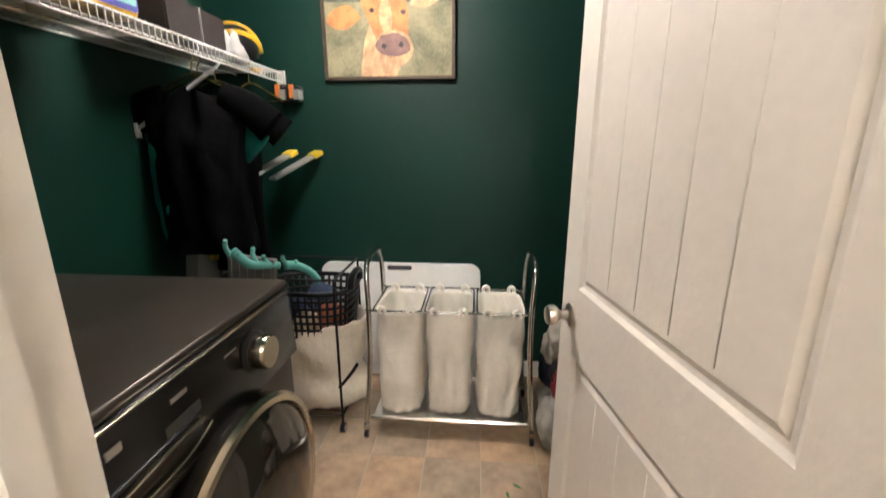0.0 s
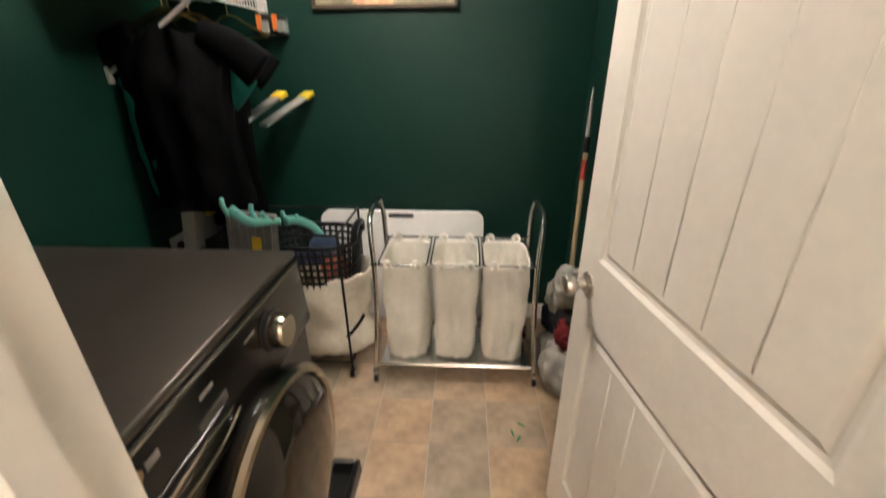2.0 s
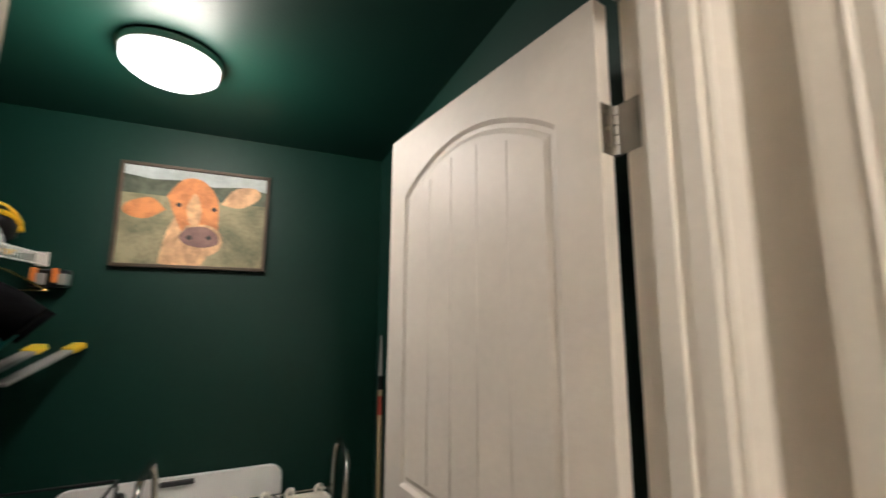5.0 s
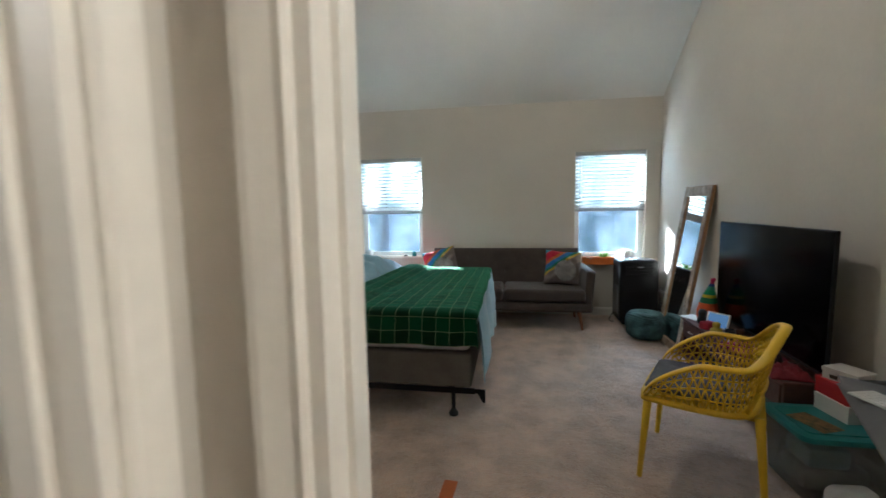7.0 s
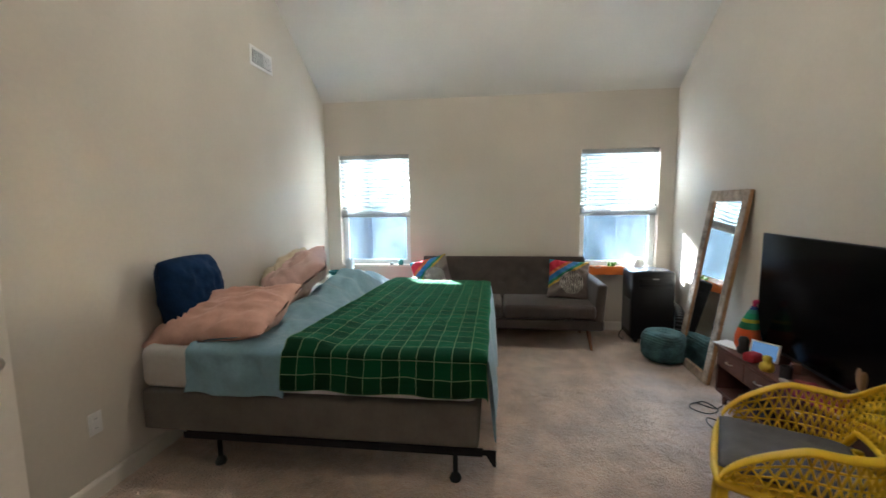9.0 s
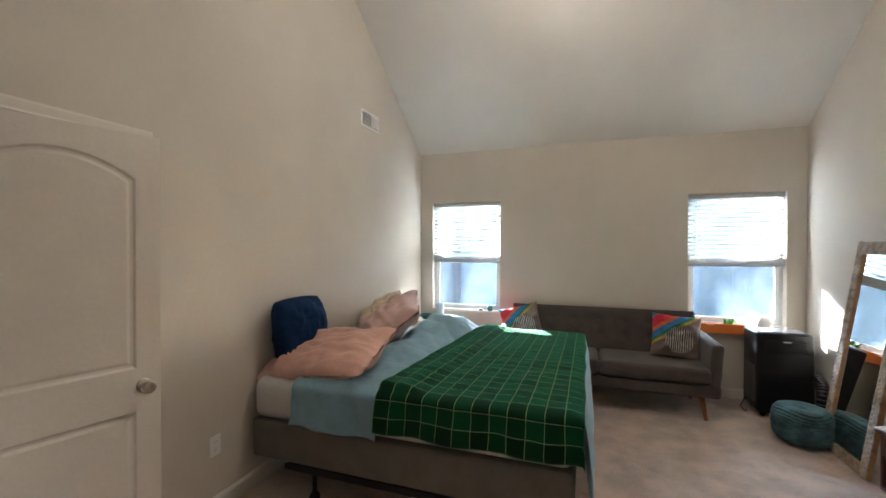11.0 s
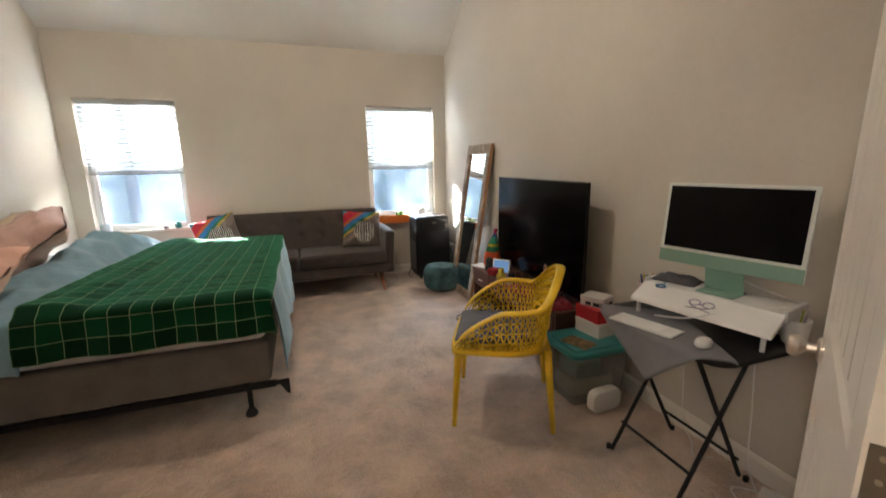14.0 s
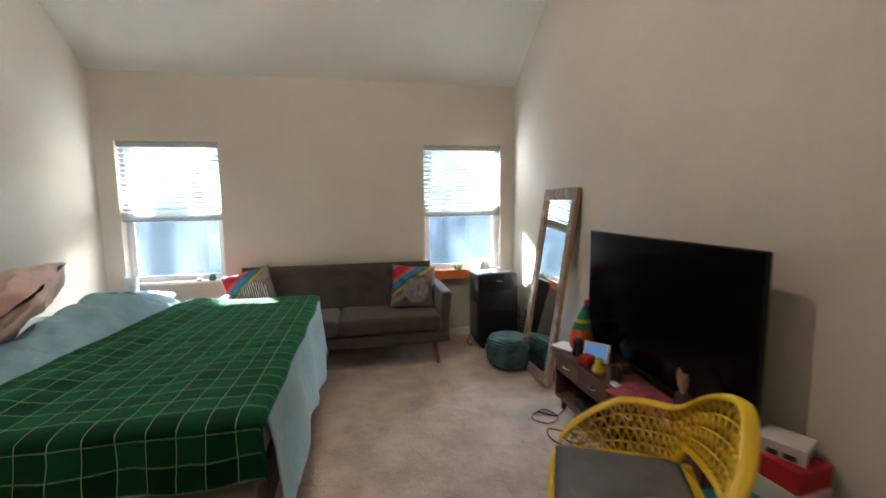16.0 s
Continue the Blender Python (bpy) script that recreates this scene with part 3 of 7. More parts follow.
def ceiling_fan():
    ob = thing("ceiling_fan", pose(2.04, 2.5, 3.30), "white ceiling fan with lit glass bowl and pull chains", "ceiling fan")
    part("downrod", ROD((0, 0, .42), (0, 0, 1.25), .013), FANM, ob)
    part("canopy", LATHE([(0, 1.26), (.07, 1.26), (.06, 1.18), (.02, 1.15), (0, 1.15)], 24), FANM, ob, smooth=True)
    part("motor_housing", LATHE([(0, .46), (.06, .45), (.11, .41), (.12, .36), (.10, .32), (0, .31)], 28), FANM, ob, smooth=True)
    for k in range(5):
        a = 72 * k + 20
        bl = part("blade", xf(B(.16, .66, -.065, .065, -.004, .004, bev=.003), pose(0, 0, .37, 0, 0, a) @ pose(0, 0, 0, 10, 0, 0)), FANM, ob)
        part("blade_iron", xf(B(.09, .20, -.018, .018, -.006, .0, bev=.002), pose(0, 0, .37, 0, 0, a)), BRONZE, bl)
    part("light_bowl", LATHE([(.10, .31), (.105, .29), (.10, .28), (.085, .31)], 28), FANM, ob, smooth=True)
    for x in (-.05, .05):
        ch = part("pull_chain", ROD((x, .08, .06 if x > 0 else .01), (x, .08, .31), .0016, 6), NICKEL, ob)
        part("finial", LATHE([(0, 0), (.007, .006), (.008, .018), (.004, .03), (0, .032)], 10, pose(x, .08, .03 if x > 0 else -.02)), BLACKM, ch, smooth=True)


ceiling_fan()


def vent():
    ob = thing("air_vent", pose(0.001, 3.665, 2.785), "white steel air register high on the beige wall", "air vent")
    part("frame", B(0, .008, -.175, .175, -.085, .085, bev=.003), WHITEP, ob)
    # dark sheet that puts the shade between the slats into the colour
    part("backing", B(.0075, .0095, -.145, .145, -.058, .058), mat("vent_shadow", (.10, .10, .10), .8), ob)
    for k in range(9):
        part("slat", xf(B(-.0008, .0008, -.070, .070, -.004, .004), pose(.013, -.073, -.05 + k * .0125, 0, 62, 0)), WHITEP, ob)
        part("slat", xf(B(-.0015, .0015, -.070, .070, -.007, .007), pose(.014, .073, -.05 + k * .0125, 0, -30, 0)), WHITEP, ob)


vent()


def outlet(m, label):
    ob = thing("wall_outlet", m, label, "outlet")
    part("plate", B(0, .006, -.036, .036, -.058, .058, bev=.002), WHITEP, ob)
    for z in (-.024, .024):
        s = part("socket", B(.005, .008, -.017, .017, z - .014, z + .014, bev=.003), WHITEP, ob)
        for y in (-.006, .006):
            part("slot", B(.0078, .0084, y - .001, y + .001, z - .004, z + .006), BLACKGAP, s)


outlet(pose(0.0005, 1.865, .39), "white duplex outlet on the beige wall")

# ---------- bed ----------
BX0, BX1, BY0, BY1 = 0.045, 1.985, 2.10, 4.03
BTOP = 0.715
BOXF = mat("box_spring_fabric", (0.17, 0.155, 0.14), 0.9, var=0.12, scale=8, bump=0.25, bscale=500)
SHEET = mat("fitted_sheet", (0.58, 0.57, 0.56), 0.85, var=0.05, scale=5, bump=0.25, bscale=14)
BLUE = mat("pale_blue_cotton", (0.235, 0.40, 0.50), 0.85, var=0.10, scale=5, bump=0.35, bscale=16, sheen=.2)
PINK = mat("peach_pink_cotton", (0.70, 0.42, 0.34), 0.85, var=0.08, scale=6, bump=0.35, bscale=14, sheen=.2)
PINK2 = mat("dusty_pink_cotton", (0.64, 0.43, 0.38), 0.85, var=0.08, scale=6, bump=0.4, bscale=12, sheen=.2)
CREAM = mat("cream_cotton", (0.66, 0.58, 0.42), 0.85, var=0.07, scale=6, bump=0.3, bscale=14)
NAVY = mat("navy_fabric", (0.006, 0.028, 0.090), 0.9, var=0.2, scale=7, bump=0.3, bscale=30, spec=.2)


def bed():
    ob = thing("bed", pose(0, 0, 0), "king bed with grey box spring on black steel frame", "bed")
    part("box_spring", B(BX0, BX1, BY0, BY1, .225, .462, bev=.02, seg=3), BOXF, ob, "grey fabric box spring", smooth=True)

    bm = B(BX0, BX1, BY0 + .005, BY1 - .005, .465, BTOP, bev=.055, seg=4)
    part("mattress", bm, SHEET, ob, "mattress in a pale fitted sheet", smooth=True)
    for y in (BY0 + .02, BY1 - .02):
        bm = B(BX0 + .25, BX1 + .02, y - .018, y + .018, .205, .212)
        B(BX0 + .25, BX1 + .02, y - .018 if y < 3 else y + .014, y - .014 if y < 3 else y + .018, .185, .222, bm=bm)
        part("side_rail", bm, BLACKM, ob)
    for x in (BX0 + .32, (BX0 + BX1) / 2, BX1 - .15):
        part("cross_rail", B(x - .018, x + .018, BY0, BY1, .196, .204), BLACKM, ob)
    for y in (BY0 + .02, BY1 - .02):
        bm = bmesh.new()
        t = EXTR([(0, 0), (.10, 0), (.10, -.09), (.085, -.09), (.05, -.03), (0, -.025)], .006, pose(BX1 - .01, y, .215, 90, 0, 0))
        join(bm, t)
        part("end_bracket", bm, BLACKM, ob)
    for x in (BX0 + .42, BX1 - .13):
        for y in (BY0 + .07, BY1 - .07):
            lg = part("leg", ROD((x, y, .035), (x, y, .20), .014), BLACKM, ob)
            part("glide", LATHE([(0, 0), (.03, 0), (.034, .012), (.026, .03), (.014, .045), (0, .045)], 18, pose(x, y, 0)), BLACKP, lg, smooth=True)


bed()


def cushion(name, w, h, t, m, material, label, category, seed=0, piping=False, sag=0.0, rnd=0.0, crease=0.012):
    """A stuffed rectangle: w across, h up, t thick, pinched corners."""
    def f(sgn):
        def g(u, v):
            x, y = 2 * u - 1, 2 * v - 1
            pin = 1 - .07 * (abs(x) ** 3) * (1 - abs(y) ** 2) - .0
            ex = x * w / 2 * (1 - .06 * (1 - y * y))
            ey = y * h / 2 * (1 - .06 * (1 - x * x))
            prof = max(0.0, (1 - abs(x) ** 2.6) * (1 - abs(y) ** 2.6)) ** .55
            wr = .022 * nz(x * 1.6, y * 1.6, seed + sgn, 1.7) + .010 * nz(x, y, seed * 3.1 + 5, 6)
            rid = max(0.0, 1 - 3.2 * abs(nz(x * .7 + y * .5, y * 1.3 - x * .6, seed + 2, 1.6)))
            wr += sgn * crease * rid * rid * (1 + .6 * nz(x, y, seed + 7, 3))
            z = sgn * (t / 2) * prof ** (1 - .3 * rnd) + wr * (.35 + prof)
            ex, ey = ex * math.sqrt(1 - rnd * y * y / 2), ey * math.sqrt(1 - rnd * x * x / 2)
            return (ex, ey - sag * (1 - x * x) * prof, z)
        return g
    bm = GRID(36, 36, f(1))
    GRID(36, 36, f(-1), bm=bm)
    bmesh.ops.remove_doubles(bm, verts=bm.verts, dist=.0025)
    return solid(name, bm, material, label, category, m=m, smooth="all")


cushion("backrest_pillow", .46, .52, .26, pose(.17, 2.42, .955, 80, 0, 86), NAVY, "navy blue backrest pillow against the wall", "pillow", 1, rnd=.45, crease=.006)
cushion("backrest_arm_pillow", .30, .16, .14, pose(.40, 2.62, .80, 0, 0, 20), NAVY, "navy padded arm of a backrest pillow", "pillow", 8)
cushion("pillow", .92, .50, .20, pose(.42, 2.35, .835, 22, -10, -8), PINK, "rumpled peach pink pillow on the bed", "pillow", 2, rnd=.2, crease=.022)
cushion("pillow", .84, .54, .20, pose(.27, 3.38, .885, 40, 8, -62), CREAM, "cream pillow leaning under a pink one", "pillow", 3, rnd=.2, crease=.02)
cushion("pillow", .96, .66, .22, pose(.46, 3.15, .915, 36, 4, -66), PINK2, "dusty pink pillow leaning on the wall", "pillow", 4, rnd=.15, crease=.028)


def drape(name, material, label, category, x0, x1, y0, y1, over, lift, amp, seed, nx=90, ny=90, skew=(0, 0), bulge=None, uv=False):
    """Cloth laid on the bed: its rectangle in bed plan, which falls past the edges. over: how far it hangs past each edge (near, far, foot)."""
    def pos(u, v):
        s = x0 + skew[0] * v + (x1 + skew[1] * v - x0 - skew[0] * v) * u
        q = y0 + (y1 - y0) * v
        dx = max(0.0, s - BX1)
        dyn = max(0.0, BY0 - q)
        dyf = max(0.0, q - BY1)
        x, y, z = min(s, BX1), min(max(q, BY0), BY1), BTOP + lift
        rip = amp * (nz(s, q, seed, 3.2) + .5 * nz(s, q, seed + 4, 8.5) + .22 * nz(s, q, seed + 9, 19))
        if bulge:
            rip += bulge(s, q)
        if dx > 0:
            fold = .013 * math.sin(q * 11 + seed + 2.5 * nz(q, 0, seed, 2)) + .022 * nz(q, dx, seed, 4)
            x += min(dx, .02) + .02 + .10 * dx + fold * min(1, dx / .15)
            z -= max(0, dx - .015) * (1 + .22 * nz(q, 3, seed, 2.5))
        if dyn > 0:
            fold = .016 * math.sin(s * 15 + seed) + .012 * nz(s, dyn, seed, 6)
            fold += 1.6 * amp * (abs(nz(s, q, seed + 3, 5)) - .2)
            y -= min(dyn, .02) + .016 + .06 * dyn + fold * min(1, dyn / .15)
            z -= max(0, dyn - .015)
        if dyf > 0:
            y += min(dyf, .02) + .016 + .02 * math.sin(s * 15)
            z -= max(0, dyf - .015)
        edge = min(1.0, max(0.0, (BX1 - s) / .06 if s < BX1 else 0), 1)
        if dx == 0 and dyn == 0 and dyf == 0:
            z += abs(rip) + amp * .3
        return (x, y, z + (.0 if dx or dyn or dyf else .002))
    uvf = (lambda u, v: ((x1 - x0) * u, (y1 - y0) * v)) if uv else None
    bm = GRID(nx, ny, pos, uvf=uvf)
    o = solid(name, bm, material, label, category, smooth="all")
    sm = o.modifiers.new("thick", 'SOLIDIFY')
    sm.thickness, sm.offset = .006, 1
    sb = o.modifiers.new("soft", 'SMOOTH')
    sb.factor, sb.iterations = .5, 2
    return o


# pale blue duvet: folded back over the middle and hanging past the foot
def hump(s, q):
    r = max(0.0, 1 - abs(s - (.74 + .05 * (q - 2.1))) / .26)
    k = max(0.0, min(1.0, (q - 2.4) / 1.0)) * (1 - .6 * max(0.0, min(1.0, (q - 3.45) / .45)))
    return r * r * (3 - 2 * r) * (.03 + .17 * k) * (1 + .5 * nz(s * 2, q * 3, 7, 2)) + .020 * r * math.sin(42 * (s - .12 * q) + 3 * nz(s, q, 5, 2)) * max(0, nz(s, q, 17, 1.5) + .4)


drape("duvet", BLUE, "crumpled pale blue duvet, folded back on the bed", "duvet", .36, .95, 1.84, 4.15, 0, .012, .034, 11, 90, 150, skew=(.22, 0.30), bulge=hump)
drape("flat_sheet", BLUE, "pale blue sheet hanging at the foot of the bed", "sheet", 1.90, 2.46, 2.12, 4.10, 0, .006, .004, 23, 60, 90)


def plaid_material():
    m = bpy.data.materials.new("green_plaid_fleece")
    m.use_nodes = True
    nt = m.node_tree
    b = nt.nodes["Principled BSDF"]
    uv = nt.nodes.new("ShaderNodeUVMap")
    uv.uv_map = "cloth"
    sp = nt.nodes.new("ShaderNodeSeparateXYZ")
    nt.links.new(uv.outputs[0], sp.inputs[0])

    def op(kind, a, bb=None):
        n = nt.nodes.new("ShaderNodeMath")
        n.operation = kind
        for i, v in enumerate((a, bb)):
            if v is None:
                continue
            if isinstance(v, (int, float)):
                n.inputs[i].default_value = v
            else:
                nt.links.new(v, n.inputs[i])
        return n.outputs[0]

    def line(sock, period, width, shift=0.0):
        fr = op('FRACT', op('DIVIDE', op('ADD', sock, shift), period))
        return op('LESS_THAN', fr, width / period)
    nzz = nt.nodes.new("ShaderNodeTexNoise")
    nzz.inputs["Scale"].default_value = 9
    nt.links.new(uv.outputs[0], nzz.inputs["Vector"])
    wob = op('MULTIPLY', op('SUBTRACT', nzz.outputs[0], .5), .010)
    x, y = op('ADD', sp.outputs[0], wob), op('ADD', sp.outputs[1], wob)
    lines = op('MAXIMUM', line(x, .092, .0034), line(y, .092, .0034))
    band = op('ADD', op('MULTIPLY', line(x, .184, .092, .003), .5), op('MULTIPLY', line(y, .184, .092, .003), .5))
    fu = nt.nodes.new("ShaderNodeTexNoise")
    fu.inputs["Scale"].default_value = 160
    fu.inputs["Detail"].default_value = 4
    nt.links.new(uv.outputs[0], fu.inputs["Vector"])
    mixc = nt.nodes.new("ShaderNodeMix")
    mixc.data_type = 'RGBA'
    nt.links.new(band, mixc.inputs[0])
    mixc.inputs[6].default_value = (0.003, 0.064, 0.022, 1)
    mixc.inputs[7].default_value = (0.0015, 0.024, 0.008, 1)
    mix2 = nt.nodes.new("ShaderNodeMix")
    mix2.data_type = 'RGBA'
    nt.links.new(op('MULTIPLY', lines, op('MULTIPLY_ADD', fu.outputs[0], .9)), mix2.inputs[0])
    nt.links.new(mixc.outputs[2], mix2.inputs[6])
    mix2.inputs[7].default_value = (0.25, 0.34, 0.17, 1)
    nt.links.new(mix2.outputs[2], b.inputs["Base Color"])
    b.inputs["Roughness"].default_value = .95
    b.inputs["Sheen Weight"].default_value = .35
    b.inputs["Sheen Roughness"].default_value = .4
    b.inputs["Sheen Tint"].default_value = (.12, .75, .40, 1)
    b.inputs["Specular IOR Level"].default_value = .2
    bp = nt.nodes.new("ShaderNodeBump")
    bp.inputs["Strength"].default_value = .5
    bp.inputs["Distance"].default_value = .006
    nt.links.new(fu.outputs[0], bp.inputs["Height"])
    nt.links.new(bp.outputs[0], b.inputs["Normal"])
    return m


PLAID = plaid_material()


def over_duvet(s, q):
    k = max(0.0, min(1.0, (1.22 + .07 * (q - 2.1) - s) / .14))
    return hump(s, q) + .034 * k

drape("plaid_blanket", PLAID, "green plaid fleece blanket spread over the bed", "blanket", .93, 2.03, 1.87, 4.12, 0, .026, .010, 31, 80, 130, skew=(.17, 0), uv=True, bulge=over_duvet)

# ---------- sofa ----------
SOFAM = mat("sofa_fabric", (0.062, 0.045, 0.036), 0.9, var=0.16, scale=9, bump=0.35, bscale=420, sheen=.25)
LEGW = mat("oiled_wood_leg", (0.30, 0.11, 0.045), 0.4, var=0.2, scale=12)


def sofa():
    sx0, sx1, sy0, sy1 = 1.14, 3.17, 4.17, 4.95
    ob = thing("sofa", pose(0, 0, 0), "grey-brown mid-century sofa with tufted back and wooden legs", "sofa")
    part("base", B(sx0 + .02, sx1 - .02, sy0 + .02, sy1 - .04, .215, .33, bev=.03, seg=3), SOFAM, ob, smooth=True)
    mid = (sx0 + sx1) / 2
    for a, b in ((sx0 + .10, mid - .004), (mid + .004, sx1 - .10)):
        st = part("seat_cushion", B(a, b, sy0, sy1 - .22, .325, .475, bev=.045, seg=4), SOFAM, ob, smooth=True)
        part("piping", TUBE([(a + .03, sy0 + .012, .452), (b - .03, sy0 + .012, .452)], .004, 6), SOFAM, st, smooth=True)
    for a, b, fl in ((sx0, sx0 + .10, -1), (sx1 - .10, sx1, 1)):
        bm = B(a, b, sy0 + .01, sy1 - .03, .235, .69, bev=.03, seg=3)
        for v in bm.verts:
            k = (v.co.z - .235) / .455
            v.co.x += fl * (.03 * k - .03)
            v.co.y += .02 * (1 - k)
        part("armrest", bm, SOFAM, ob, smooth=True)

    def back(u, v):
        x = sx0 + .085 + (sx1 - sx0 - .17) * u
        z = .44 + .44 * v
        d = 0.0
        for r_, zz in enumerate((.60, .74)):
            for k in range(7):
                bx = sx0 + .26 + (sx1 - sx0 - .52) * k / 6 + (.0 if r_ else .0)
                d += .020 * math.exp(-((x - bx) ** 2 + (z - zz) ** 2) / .0016)
        e = min(1, min(u, 1 - u) * 30, (1 - v) * 7) ** .4
        return (x, sy1 - .20 + .10 * v + d + .03 * (1 - e), z)
    bm = GRID(110, 26, back)
    B(sx0 + .09, sx1 - .09, sy1 - .10, sy1 - .02, .30, .87, bev=.03, bm=bm)
    bk = part("backrest", bm, SOFAM, ob, "button-tufted backrest", smooth="all")
    for zz in (.60, .74):
        for k in range(7):
            bx = sx0 + .26 + (sx1 - sx0 - .52) * k / 6
            yy = sy1 - .20 + .10 * (zz - .44) / .44 + .016
            part("button", LATHE([(0, -.006), (.011, -.004), (.013, 0), (.011, .004), (0, .006)], 10, pose(bx, yy - .003, zz, 90, 0, 0)), SOFAM, bk, smooth=True)
    for x, lx in ((sx0 + .16, -.035), (sx1 - .16, .035)):
        for y, ly in ((sy0 + .12, -.03), (sy1 - .14, .03)):
            part("leg", ROD((x + lx, y + ly, 0), (x, y, .22), .014, 14, r2=.026), LEGW, ob, "tapered wooden leg", smooth=True)


sofa()


def zebra_pillow(m, label, seed):
    mm = bpy.data.materials.new("printed_cushion")
    mm.use_nodes = True
    nt = mm.node_tree
    b = nt.nodes["Principled BSDF"]
    tc = nt.nodes.new("ShaderNodeTexCoord")
    mp = nt.nodes.new("ShaderNodeMapping")
    mp.inputs["Rotation"].default_value = (0, 0, radians(-38))
    nt.links.new(tc.outputs["Object"], mp.inputs[0])
    g = nt.nodes.new("ShaderNodeSeparateXYZ")
    nt.links.new(mp.outputs[0], g.inputs[0])
    mr = nt.nodes.new("ShaderNodeMapRange")
    mr.inputs[1].default_value, mr.inputs[2].default_value = -.16, .30
    nt.links.new(g.outputs[1], mr.inputs[0])
    r = nt.nodes.new("ShaderNodeValToRGB")
    r.color_ramp.interpolation = 'CONSTANT'
    cols = ((0, (.13, .10, .09)), (.24, (.18, .14, .12)), (.42, (.42, .28, .03)), (.47, (.02, .18, .10)), (.53, (.03, .16, .38)), (.64, (.50, .12, .03)), (.71, (.50, .015, .04)), (.90, (.05, .26, .36)))
    els = r.color_ramp.elements
    els[0].color = (*cols[0][1], 1)
    els[1].position, els[1].color = cols[1][0], (*cols[1][1], 1)
    for p, c in cols[2:]:
        e = els.new(p)
        e.color = (*c, 1)
    nt.links.new(mr.outputs[0], r.inputs[0])
    wv = nt.nodes.new("ShaderNodeTexWave")
    wv.inputs["Scale"].default_value = 17
    wv.inputs["Distortion"].default_value = 3.5
    wv.bands_direction = 'X'
    nt.links.new(tc.outputs["Object"], wv.inputs["Vector"])
    st = nt.nodes.new("ShaderNodeMath")
    st.operation = 'GREATER_THAN'
    nt.links.new(wv.outputs[1], st.inputs[0])
    st.inputs[1].default_value = .55
    # body: a striped patch on the lower part of the print
    sp = nt.nodes.new("ShaderNodeVectorMath")
    sp.operation = 'DISTANCE'
    nt.links.new(tc.outputs["Object"], sp.inputs[0])
    sp.inputs[1].default_value = (.03, -.04, .05)
    lt = nt.nodes.new("ShaderNodeMath")
    lt.operation = 'LESS_THAN'
    nt.links.new(sp.outputs["Value"], lt.inputs[0])
    lt.inputs[1].default_value = .125
    zb = nt.nodes.new("ShaderNodeMix")
    zb.data_type = 'RGBA'
    nt.links.new(st.outputs[0], zb.inputs[0])
    zb.inputs[6].default_value = (.02, .018, .016, 1)
    zb.inputs[7].default_value = (.48, .44, .40, 1)
    fin = nt.nodes.new("ShaderNodeMix")
    fin.data_type = 'RGBA'
    nt.links.new(lt.outputs[0], fin.inputs[0])
    nt.links.new(r.outputs[0], fin.inputs[6])
    nt.links.new(zb.outputs[2], fin.inputs[7])
    nt.links.new(fin.outputs[2], b.inputs["Base Color"])
    b.inputs["Roughness"].default_value = .85
    return cushion("throw_pillow", .43, .43, .14, m, mm, label, "pillow", seed)


zebra_pillow(pose(1.36, 4.62, .685, 68, -14, 8), "rainbow and zebra striped throw pillow tilted on the sofa", 12)
zebra_pillow(pose(2.86, 4.60, .665, 68, 4, -6), "rainbow and zebra striped throw pillow by the armrest", 15)

# ---------- round side table and what stands on it ----------
WHITEL = mat("white_lacquer", (0.74, 0.73, 0.70), 0.35, var=0.04)
TEAL = mat("teal_ceramic", (0.02, 0.19, 0.19), 0.35, var=0.1)


def side_table():
    ob = thing("side_table", pose(.44, 4.58, 0), "small round white side table beside the bed", "table")
    part("tabletop", LATHE([(0, .670), (.27, .670), (.288, .676), (.29, .690), (.284, .698), (0, .70)], 40), WHITEL, ob, smooth=True)
    for k in range(3):
        a = radians(90 + 120 * k)
        part("leg", ROD((.22 * math.cos(a), .22 * math.sin(a), 0), (.12 * math.cos(a), .12 * math.sin(a), .672), .013, 12, r2=.019), WHITEL, ob)


side_table()
for k, (c, w, d, h, a) in enumerate((((.05, .06, .09), .23, .16, .022, 8), ((.10, .035, .03), .21, .15, .018, -6), ((.03, .05, .06), .19, .14, .015, 14))):
    z = .701 + sum((.023, .019, .016)[:k])
    ob = thing("book", pose(.47, 4.49, z, 0, 0, a), "closed dark-covered book in a stack", "book", "books on the side table")
    bm = B(-w / 2, w / 2, -d / 2, d / 2, 0, .002)
    B(-w / 2, w / 2, -d / 2, d / 2, h - .002, h, bm=bm)
    B(-w / 2, -w / 2 + .003, -d / 2, d / 2, .002, h - .002, bm=bm)
    part("cover", bm, mat("book_cover_%d" % k, c, .5, var=.2), ob)
    part("pages", B(-w / 2 + .003, w / 2 - .004, -d / 2 + .004, d / 2 - .004, .002, h - .002), mat("pages", (.62, .56, .45), .9), ob)
CUP = LATHE([(0, 0), (.040, 0), (.045, .01), (.050, .175), (.046, .175), (.040, .014), (0, .012)], 28)
solid("tumbler", CUP, mat("frosted_white_cup", (.62, .70, .74), .35, var=.03), "frosted white tumbler on the side table", "cup", m=pose(.40, 4.62, .701), smooth=True)
solid("bowl", LATHE([(0, 0), (.035, 0), (.038, .006), (.065, .03), (.078, .055), (.074, .055), (.06, .03), (.03, .01), (0, .009)], 28), TEAL, "teal glazed bowl on the side table", "bowl", m=pose(.27, 4.50, .701), smooth=True)
solid("teal_jar", LATHE([(0, 0), (.028, 0), (.034, .02), (.030, .05), (.020, .06), (.021, .07), (0, .072)], 22), TEAL, "small teal jar on the window sill", "jar", m=pose(.92, 4.994, .755), smooth=True)
